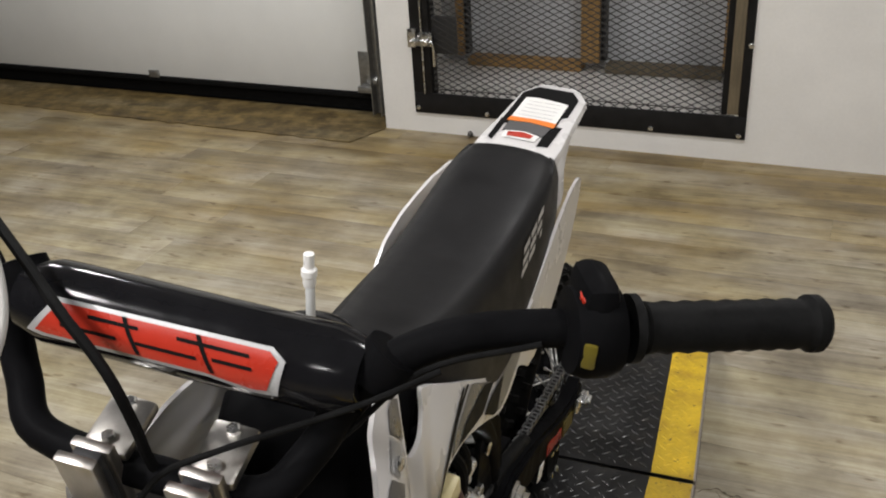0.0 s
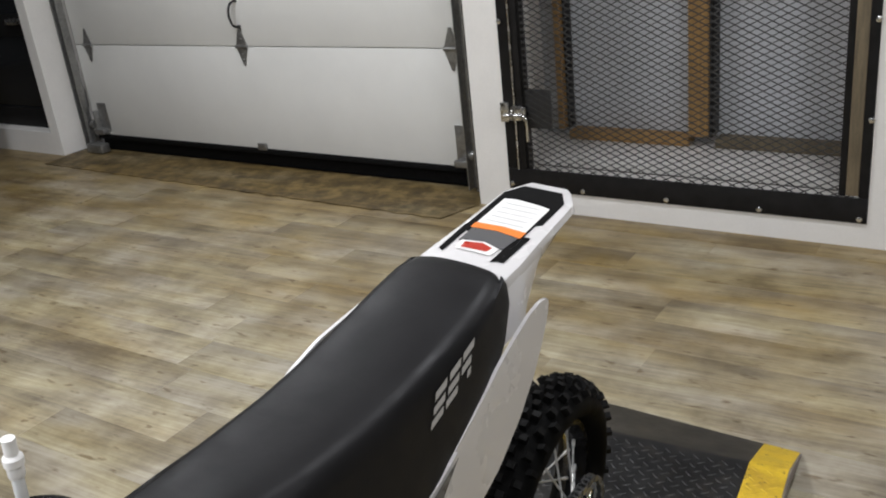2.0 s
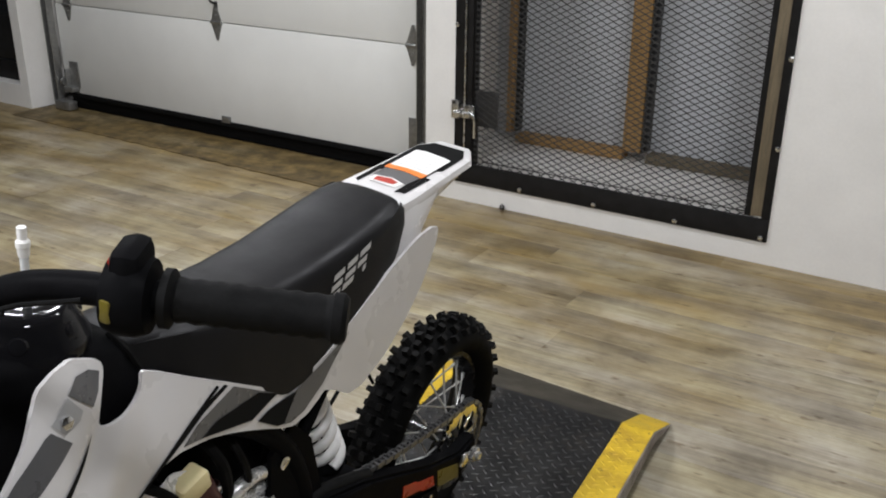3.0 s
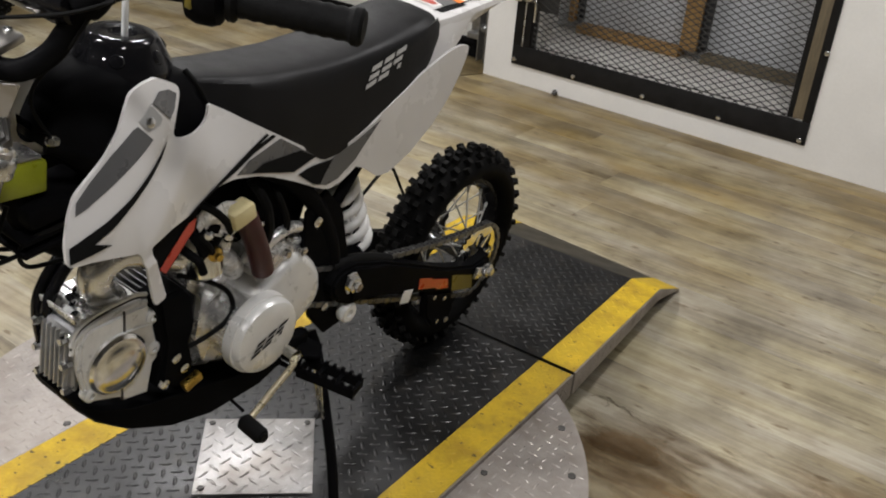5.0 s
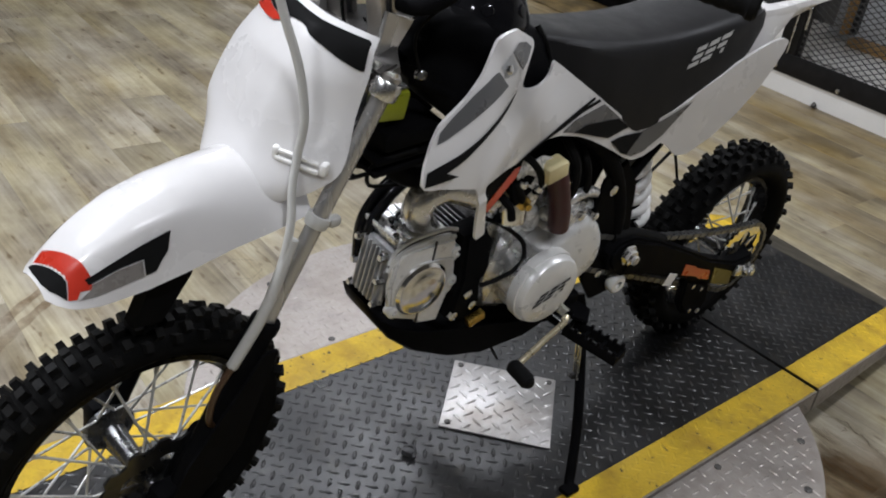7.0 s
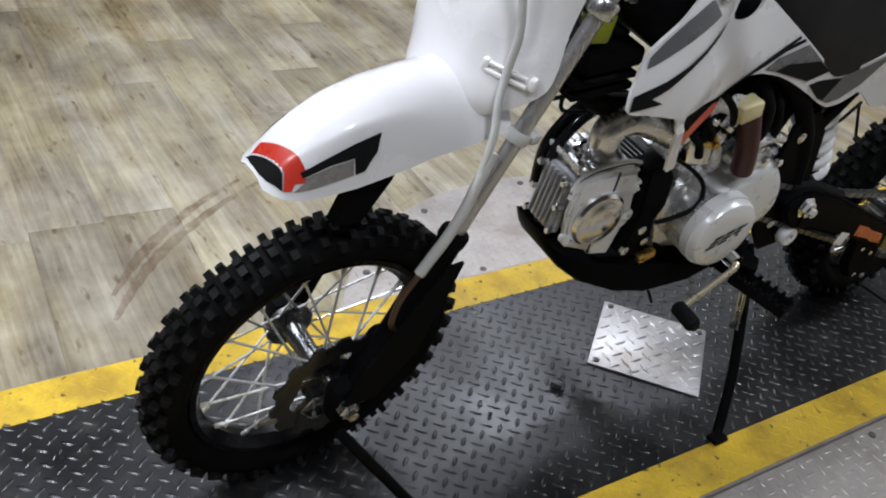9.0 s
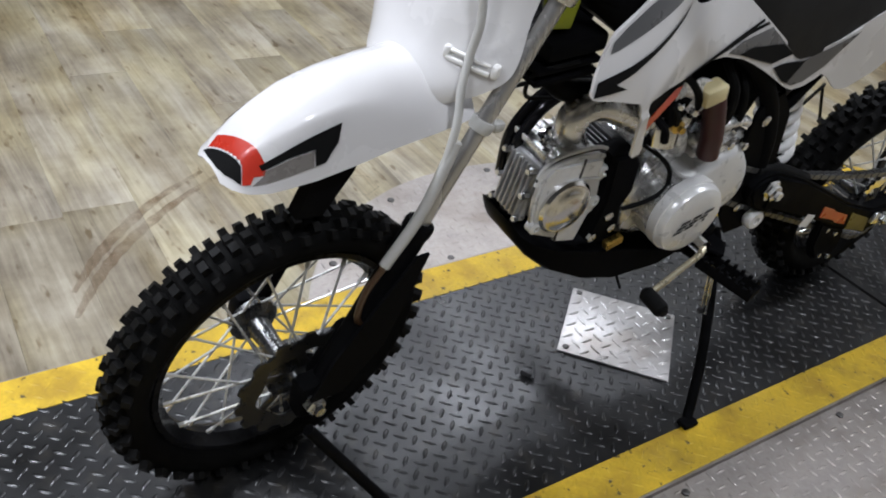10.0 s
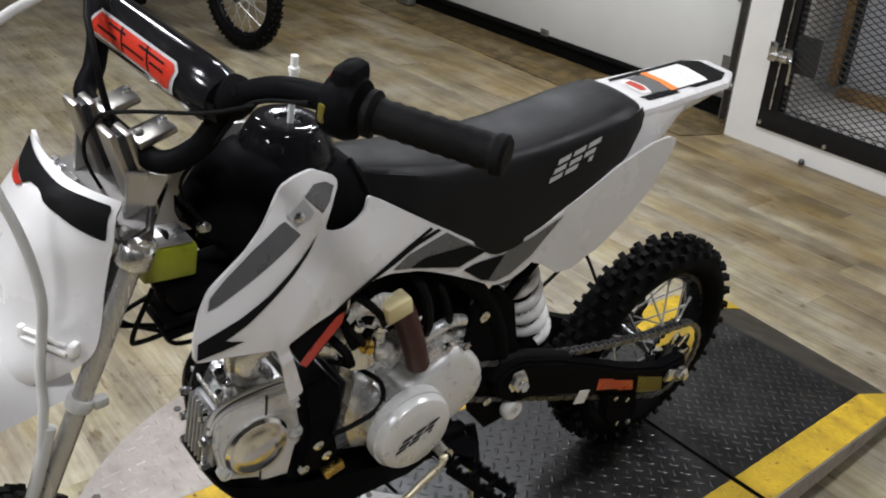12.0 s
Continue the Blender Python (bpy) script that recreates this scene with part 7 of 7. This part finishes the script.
# --- carburettor and its hoses
carb = part("carburettor", tube([(0.040, -0.812, 0.520), (0.060, -0.735, 0.520)], 0.024, 18, smooth=False), CAST_ALU, bike, "bright carburettor body")
part("float_bowl", lathe([(0.024, 0), (0.026, 0.006), (0.024, 0.040), (0.016, 0.046), (0, 0.046)], (0.060, -0.768, 0.522), (0.15, 0, -1), 20), CHROME, carb)
part("carb_top", lathe([(0.022, 0), (0.024, 0.008), (0.022, 0.036), (0.010, 0.045), (0.006, 0.06), (0, 0.06)], (0.060, -0.768, 0.530), (0.15, 0, 1), 20), PLASTIC_BLACK, carb)
part("brass_knob", lathe([(0.010, 0), (0.010, 0.010), (0.005, 0.014), (0.005, 0.02), (0, 0.02)], (0.082, -0.772, 0.522), (1, -0.2, 0.1), 12), BRASS, carb, "brass adjusting screw")
part("choke_lever", box((0.088, -0.795, 0.548), (0.010, 0.020, 0.045), Matrix.Rotation(0.4, 3, "X"), 0.003), PLASTIC_BLACK, carb)
for pts, r, m in (([(0.060, -0.800, 0.600), (0.088, -0.780, 0.590), (0.092, -0.755, 0.560), (0.080, -0.745, 0.530)], 0.0055, RUBBER),
                  ([(0.050, -0.820, 0.560), (0.085, -0.806, 0.565), (0.094, -0.790, 0.545), (0.086, -0.775, 0.520), (0.070, -0.770, 0.490)], 0.0045, RUBBER),
                  ([(0.070, -0.700, 0.600), (0.092, -0.690, 0.570), (0.094, -0.682, 0.530), (0.080, -0.672, 0.500)], 0.0065, RUBBER),
                  ([(0.060, -0.660, 0.590), (0.084, -0.655, 0.560), (0.086, -0.640, 0.520), (0.076, -0.630, 0.490)], 0.0050, RUBBER),
                  ([(0.080, -0.820, 0.545), (0.096, -0.808, 0.530), (0.098, -0.800, 0.510)], 0.0060, PLASTIC_BLACK)):
    part("hose", tube(pts, r, 8), m, bike, "small black hose")
for y, z in ((-0.790, 0.560), (-0.755, 0.545), (-0.700, 0.545), (-0.806, 0.528)):
    part("hose_clamp", lathe([(0.0075, -0.004), (0.009, -0.003), (0.009, 0.003), (0.0075, 0.004)], (0.090, y, z), (0.2, 0.4, 1), 12, True), CHROME, carb)
part("fuel_tap", box((0.070, -0.815, 0.590), (0.030, 0.035, 0.030), None, 0.006), CAST_ALU, bike, "bright fuel tap")
part("air_box", box((0.0, -0.630, 0.545), (0.116, 0.150, 0.120), Matrix.Rotation(-0.3, 3, "X"), 0.018), PLASTIC_BLACK, bike, "black air box")
part("relay", box((0.092, -0.738, 0.572), (0.026, 0.038, 0.026), Matrix.Rotation(0.25, 3, "X"), 0.004), CREAM, bike, "cream plastic relay")
part("breather_hose", tube([(0.090, -0.724, 0.562), (0.096, -0.713, 0.528), (0.098, -0.702, 0.496), (0.096, -0.692, 0.468)], 0.016, 16), MAROON, bike, "maroon rubber hose")
part("clutch_cable", tube([(0.052, -0.800, 0.482), (0.055, -0.774, 0.468), (0.064, -0.752, 0.455), (0.076, -0.734, 0.438), (0.084, -0.732, 0.416), (0.088, -0.748, 0.402), (0.088, -0.780, 0.394), (0.082, -0.806, 0.386)], 0.0036, 8), RUBBER, bike)
# bright tube set in place of the lamp highlight on the polished case
part("heat_foil", tube([(0.046, -0.700, 0.448), (0.056, -0.716, 0.470), (0.062, -0.732, 0.488), (0.058, -0.752, 0.500)], lambda t: 0.017 - 0.005 * t, 14), FOIL, bike, "bright crumpled patch standing for glare on the engine case")
part("foil_flap", sheet([(-0.809, 0.578), (-0.790, 0.590), (-0.765, 0.592), (-0.731, 0.585), (-0.732, 0.557), (-0.756, 0.539), (-0.774, 0.550), (-0.795, 0.556)], lambda y, z: 0.088 + 0.004 * math.sin(140 * y + 90 * z) + 0.003 * math.sin(210 * z), 0.002, 0, 0.007), FOIL, bike, "crumpled bright foil flap")
part("starter_guard", side_prism([(-0.854, 0.478), (-0.815, 0.482), (-0.796, 0.456), (-0.790, 0.412), (-0.800, 0.386), (-0.790, 0.345), (-0.812, 0.316), (-0.850, 0.334), (-0.842, 0.400)], 0.040, 0.078, 0.006), PLASTIC_BLACK, bike, "black chain and starter guard")
for y, z in ((-0.826, 0.376), (-0.812, 0.352), (-0.845, 0.342)):
    bolt(bike, (0.078, y, z), (1, 0, 0), 0.008, 0.006, CHROME)
# added block stands for the yellow deck stripe glimpsed through the gap
part("drain_tag", box((0.088, -0.805, 0.330), (0.012, 0.030, 0.014), Matrix.Rotation(0.3, 3, "X"), 0.002), BRASS, bike, "brass coloured block for the yellow stripe seen through a gap")

# thin brake rod below the skid plate
part("brake_rod", tube([(0.010, -0.700, 0.215), (0.004, -0.660, 0.165), (0.000, -0.610, 0.095)], 0.0028, 8), FRAME_PAINT, bike, "thin black rod under the skid plate")

# --- skid plate
prof = [(-0.961, 0.354, 0.030, 0.006), (-0.948, 0.330, 0.044, 0.014), (-0.928, 0.304, 0.056, 0.028), (-0.890, 0.276, 0.070, 0.046), (-0.830, 0.249, 0.078, 0.062), (-0.760, 0.230, 0.080, 0.066), (-0.660, 0.224, 0.076, 0.040), (-0.585, 0.240, 0.070, 0.016), (-0.560, 0.262, 0.066, 0.008)]
rings = []
for y, z, w, rise in prof:
    rings.append([Vector((w + 0.004, y, z + rise)), Vector((w, y, z + 0.008)), Vector((w * 0.82, y, z)), Vector((-w * 0.82, y, z)), Vector((-w, y, z + 0.008)), Vector((-w - 0.004, y, z + rise)), Vector((-w, y, z + rise)), Vector((-w * 0.8, y, z + 0.006)), Vector((w * 0.8, y, z + 0.006)), Vector((w, y, z + rise))])
part("skid_plate", loft(rings), PLASTIC_BLACK, bike, "black engine skid plate")

# --- foot controls and stand
for s in (1, -1):
    peg = part("footpeg", tube([(s * 0.085, -0.625, 0.272), (s * 0.115, -0.618, 0.272)], 0.013, 12, smooth=False), FRAME_PAINT, bike, "black folding footpeg")
    bm = bmesh.new()
    turn = Matrix.Rotation(s * 0.25, 3, "Z")
    mid = Vector((s * 0.166, -0.602, 0.268))
    for e in (-1, 1):
        add_box(bm, mid + turn @ Vector((0, e * 0.0150, 0)), (0.098, 0.006, 0.018), turn, 0.0015)
        for k in range(7):
            add_box(bm, mid + turn @ Vector((-0.042 + k * 0.014, e * 0.0150, 0.011)), (0.006, 0.006, 0.008), turn, 0.001)
    for k in (-0.046, -0.015, 0.016, 0.046):
        add_box(bm, mid + turn @ Vector((k, 0, -0.001)), (0.006, 0.028, 0.014), turn, 0.001)
    part("peg_tread", bm, FRAME_PAINT, peg, "serrated black steel peg tread")
    part("peg_plate", prism([(s * 0.088, -0.650), (s * 0.140, -0.596), (s * 0.120, -0.570), (s * 0.088, -0.575)][::s], 0.284, 0.289, 0.001), FRAME_PAINT, peg)
    part("peg_bracket", box((s * 0.088, -0.615, 0.288), (0.020, 0.075, 0.040), None, 0.006), FRAME_PAINT, peg)
sh = part("gear_lever", tube([(0.100, -0.645, 0.312), (0.135, -0.650, 0.310), (0.142, -0.690, 0.292), (0.148, -0.752, 0.264)], 0.0050, 10, 4), GOLD, bike, "gold plated gear lever")
part("lever_boss", lathe([(0.013, -0.012), (0.013, 0.012)], (0.122, -0.648, 0.311), (1, 0, 0), 14), CHROME, sh)
part("lever_rubber", lathe([(0.009, 0), (0.0125, 0.004), (0.0125, 0.040), (0.010, 0.044), (0.007, 0.044), (0.007, 0.048), (0, 0.048)], (0.142, -0.757, 0.263), (1, -0.1, 0.02), 16), RUBBER, sh, "black rubber lever tip")
st = part("side_stand", tube([(0.085, -0.560, 0.290), (0.112, -0.566, 0.250), (0.190, -0.605, 0.130), (0.230, -0.631, 0.057), (0.240, -0.639, 0.038), (0.252, -0.650, 0.028)], 0.0085, 12), FRAME_PAINT, bike, "black side stand")
part("stand_foot", box((0.252, -0.650, 0.0335), (0.022, 0.030, 0.010), Matrix.Rotation(radians(-6.5), 3, "Y"), 0.003), FRAME_PAINT, st)
for d in (0.0, 0.007):
    part("stand_spring", tube([(0.114 + d, -0.578, 0.266), (0.131 + d, -0.588, 0.230), (0.154 + d, -0.599, 0.178)], 0.0026, 6), ZINC, st)
part("spring_hook", lathe([(0.006, -0.003), (0.006, 0.003)], (0.153, -0.602, 0.182), (1, 0, 0), 10), ANTHRACITE, st)

# the engine sits a little to the right in the frame
for ob in set(bike.children) - before_engine:
    ob.location.x -= 0.015

# --- swingarm, chain, rear brake
PIV, AXL = Vector((0, -0.508, 0.373)), Vector((0, REAR_Y, REAR_R))
run = AXL - PIV
tilt = math.atan2(run.z, run.y)
ARM = [(-0.546, 0.378), (-0.536, 0.391), (-0.517, 0.398), (-0.488, 0.396), (-0.409, 0.367), (-0.336, 0.332), (-0.210, 0.270), (-0.108, 0.233), (-0.050, 0.236), (-0.044, 0.214), (-0.066, 0.190), (-0.096, 0.172), (-0.190, 0.208), (-0.360, 0.279), (-0.456, 0.316), (-0.490, 0.318), (-0.525, 0.338), (-0.544, 0.360)]
for s in (1, -1):
    arm = part("swingarm", side_prism(ARM, s * 0.068, s * 0.093, 0.005), FRAME_PAINT, bike, "black box-section swingarm")
    r = Matrix.Rotation(tilt, 3, "X")
    for poly, mat in (([(-0.302, 0.288), (-0.262, 0.272), (-0.258, 0.267), (-0.204, 0.245), (-0.196, 0.221), (-0.236, 0.236), (-0.246, 0.244), (-0.301, 0.264)], DECAL_RED), ([(-0.190, 0.247), (-0.112, 0.214), (-0.104, 0.180), (-0.180, 0.206)], OLIVE), ([(-0.420, 0.362), (-0.392, 0.350), (-0.386, 0.336), (-0.414, 0.344)], OLIVE)):
        part("arm_print", side_prism(poly if s > 0 else poly[::-1], s * 0.0931, s * 0.0941), mat, arm)
    part("weld_plate", side_prism([(-0.500, 0.392), (-0.400, 0.360), (-0.372, 0.320), (-0.440, 0.326), (-0.496, 0.330)], s * 0.093, s * 0.0955, 0.001), FRAME_PAINT, arm)
    part("pivot_nut", lathe([(0.019, 0), (0.019, 0.004), (0.014, 0.004), (0.014, 0.012), (0.008, 0.014), (0.008, 0.020), (0, 0.020)], PIV + Vector((s * 0.0955, 0, 0)), (s, 0, 0), 6), CHROME, arm)
    part("chain_adjuster", box(AXL + Vector((s * 0.098, -0.012, -0.012)), (0.008, 0.050, 0.026), r, 0.003), ZINC, arm)
    part("axle_nut", lathe([(0.014, 0), (0.014, 0.011), (0.008, 0.012), (0.008, 0.018), (0, 0.018)], AXL + Vector((s * 0.098, 0, -0.008)), (s, 0, 0), 6), ZINC, arm)
    lug = side_prism([(-0.262, 0.235), (-0.168, 0.198), (-0.150, 0.150), (-0.164, 0.124), (-0.214, 0.132), (-0.246, 0.170)], s * 0.072, s * 0.088, 0.004)
    part("arm_lug", lug, FRAME_PAINT, arm)
    for y, z in ((-0.206, 0.143), (-0.172, 0.131), (-0.232, 0.212), (-0.196, 0.194)):
        bolt(arm, (s * 0.088, y, z), (s, 0, 0), 0.0055, 0.004, ZINC)
part("chain_roller", lathe([(0.007, 0), (0.015, 0), (0.018, 0.004), (0.018, 0.014), (0.015, 0.018), (0.007, 0.018), (0.007, 0)], (0.074, -0.492, 0.302), (1, 0, 0), 24), PAPER, bike, "white plastic chain roller")
part("warning_label", box((0.0945, -0.338, 0.266), (0.001, 0.028, 0.026), Matrix.Rotation(tilt, 3, "X")), PAPER, bike, "small white label")
# sprocket
bm = bmesh.new()
teeth, x0 = 37, 0.066
out_r = [(0.076 + (0.004 if i % 4 in (1, 2) else -0.002)) for i in range(teeth * 4)]
vo = [[bm.verts.new((x0 + k, REAR_Y + r * math.sin(2 * math.pi * i / len(out_r)), REAR_R + r * math.cos(2 * math.pi * i / len(out_r)))) for i, r in enumerate(out_r)] for k in (0, 0.005)]
vi = [[bm.verts.new((x0 + k, REAR_Y + (0.056 + 0.006 * math.cos(8 * 2 * math.pi * i / len(out_r))) * math.sin(2 * math.pi * i / len(out_r)), REAR_R + (0.056 + 0.006 * math.cos(8 * 2 * math.pi * i / len(out_r))) * math.cos(2 * math.pi * i / len(out_r)))) for i in range(len(out_r))] for k in (0, 0.005)]
for i in range(len(out_r)):
    j = (i + 1) % len(out_r)
    bm.faces.new((vo[1][i], vo[1][j], vi[1][j], vi[1][i]))
    bm.faces.new((vo[0][i], vi[0][i], vi[0][j], vo[0][j]))
    bm.faces.new((vo[0][i], vo[0][j], vo[1][j], vo[1][i]))
    bm.faces.new((vi[0][i], vi[1][i], vi[1][j], vi[0][j]))
bmesh.ops.recalc_face_normals(bm, faces=bm.faces)
spr = part("sprocket", bm, CHROME, bike, "bright toothed rear sprocket")
for i in range(8):
    a = i * math.pi / 4
    part("sprocket_arm", box((x0 + 0.002, REAR_Y + 0.044 * math.sin(a), REAR_R + 0.044 * math.cos(a)), (0.004, 0.010, 0.030), Matrix.Rotation(-a, 3, "X"), 0.001), CHROME, spr)
# chain: links along both runs and round the sprocket
C1, R1, R2 = Vector((0, -0.585, 0.385)), 0.030, 0.079
path = []
ang = math.atan2(AXL.z - C1.z, AXL.y - C1.y)
for i in range(15):
    a = ang + math.pi / 2 + math.pi * i / 14
    path.append(C1 + Vector((0, R1 * math.cos(a), R1 * math.sin(a))))
for i in range(21):
    a = ang - math.pi / 2 + math.pi * i / 20
    path.append(AXL + Vector((0, R2 * math.cos(a), R2 * math.sin(a))))
a, b = path[-1], path[0]
for i in range(1, 12):
    k = i / 12
    path.append(a + (b - a) * k - Vector((0, 0, 0.062 * k * (1 - k))))  # the upper run sags
path.append(path[0])
links, left = [], 0.0
for p, q in zip(path, path[1:]):
    L = (q - p).length
    t = left
    while t < L:
        links.append((p + (q - p) * (t / L), (q - p).normalized()))
        t += 0.0125
    left = t - L
bm = bmesh.new()
for i, (p, d) in enumerate(links):
    r = Matrix.Rotation(math.atan2(d.z, d.y), 3, "X")
    for off in ((-0.006, 0.006) if i % 2 else (-0.004, 0.004)):
        add_box(bm, p + Vector((x0 + 0.0025 + off, 0, 0)), (0.0016, 0.0165, 0.0088), r)
    add_box(bm, p + Vector((x0 + 0.0025, 0, 0)), (0.012, 0.005, 0.005), r)
ch = part("chain", bm, CHAIN, bike, "dark roller chain")
ch["kind"] = "stuff"
part("chain_slider", tube([(0.070, -0.530, 0.398), (0.072, -0.48, 0.392), (0.073, -0.43, 0.374), (0.073, -0.38, 0.352)], 0.010, 10), RUBBER, bike, "black rubber chain slider")

# --- shock
S0, S1 = Vector((0.004, -0.490, 0.560)), Vector((0.004, -0.384, 0.335))
sd = (S1 - S0)
shock = part("shock_absorber", tube([S0, S0 + sd * 0.55], 0.020, 18, smooth=False), FRAME_PAINT, bike, "white coil spring rear shock")
part("shock_rod", tube([S0 + sd * 0.5, S1], 0.008, 12, smooth=False), CHROME, shock)
for t, rr in ((0.12, 0.033), (0.90, 0.033)):
    part("spring_seat", lathe([(0.010, -0.006), (rr, -0.006), (rr, 0.006), (0.010, 0.006)], S0 + sd * t, sd, 24), FRAME_PAINT, shock)
b0 = basis_along(sd).to_3x3()
turns, pts = 5.6, []
for i in range(int(turns * 18) + 1):
    a = 2 * math.pi * i / 18
    pts.append(S0 + sd * (0.16 + 0.70 * i / (turns * 18)) + b0 @ Vector((0.030 * math.cos(a), 0.030 * math.sin(a), 0)))
part("spring", tube(pts, 0.0076, 10, 1, smooth=False), SPRING_WHITE, shock, "white painted coil spring")
part("shock_eye", lathe([(0.006, -0.015), (0.014, -0.015), (0.014, 0.015), (0.006, 0.015)], S1, (1, 0, 0), 16, True), ZINC, shock)
part("linkage", box((0, -0.42, 0.335), (0.10, 0.14, 0.030), Matrix.Rotation(tilt, 3, "X"), 0.006), FRAME_PAINT, bike)
part("brake_rod", tube([(-0.03, -0.460, 0.420), (0.02, -0.430, 0.395), (0.03, -0.400, 0.375)], 0.003, 8), ZINC, bike)
part("rear_brake_line", tube([(0.02, -0.50, 0.43), (0.01, -0.40, 0.45), (-0.02, -0.30, 0.46), (-0.06, -0.22, 0.42), (-0.07, -0.15, 0.33)], 0.003, 8), RUBBER, bike)

# ---------------------------------------------------------------- a black bar rests between the front axle and the deck
rod = thing("support_bar", pose(0, 0, 0), "black steel bar propped from the axle to the deck", "support bar")
w0 = BIKE @ Vector((0.115, FRONT_Y, 0.19))
part("bar", tube([w0, (0.110, -1.175, DECK + 0.012)], 0.008, 12, smooth=False), PLASTIC_BLACK, rod)

# ---------------------------------------------------------------- parked bike further back
back = thing("parked_motorcycle", pose(-3.29, 0.80, 0.002, 0, 0, 103) @ Matrix.Scale(0.9, 4), "dark parked motorcycle with spoked wheels", "motorcycle")
spoked_wheel("wheel", 0, 0.30, 0.085, 0.215, 32, back, 54, 0)
spoked_wheel("wheel", 1.13, 0.29, 0.095, 0.205, 32, back, 50, 0)
for s in (1, -1):
    part("fork_leg", tube([(s * 0.085, 0.0, 0.30), (s * 0.085, 0.24, 0.92)], 0.022, 14, smooth=False), PLASTIC_BLACK, back)
    part("frame_tube", tube([(s * 0.03, 0.23, 0.85), (s * 0.08, 0.36, 0.40), (s * 0.09, 0.66, 0.36), (s * 0.08, 0.72, 0.60), (s * 0.05, 0.30, 0.82)], 0.016, 12), FRAME_PAINT, back)
    part("swingarm", tube([(s * 0.09, 0.66, 0.36), (s * 0.09, 1.13, 0.29)], 0.02, 12, smooth=False), FRAME_PAINT, back)
part("engine", box((0, 0.52, 0.56), (0.24, 0.28, 0.30), None, 0.04), ANTHRACITE, back)
part("fuel_tank", box((0, 0.40, 0.82), (0.20, 0.34, 0.18), Matrix.Rotation(-0.15, 3, "X"), 0.06), PLASTIC_BLACK, back)
part("seat", box((0, 0.80, 0.86), (0.20, 0.52, 0.08), Matrix.Rotation(0.05, 3, "X"), 0.03), SEAT_VINYL, back)
part("handlebar", tube([(0.36, 0.32, 1.08), (0.15, 0.27, 1.05), (0, 0.28, 0.96), (-0.15, 0.27, 1.05), (-0.36, 0.32, 1.08)], 0.012, 12), PLASTIC_BLACK, back)
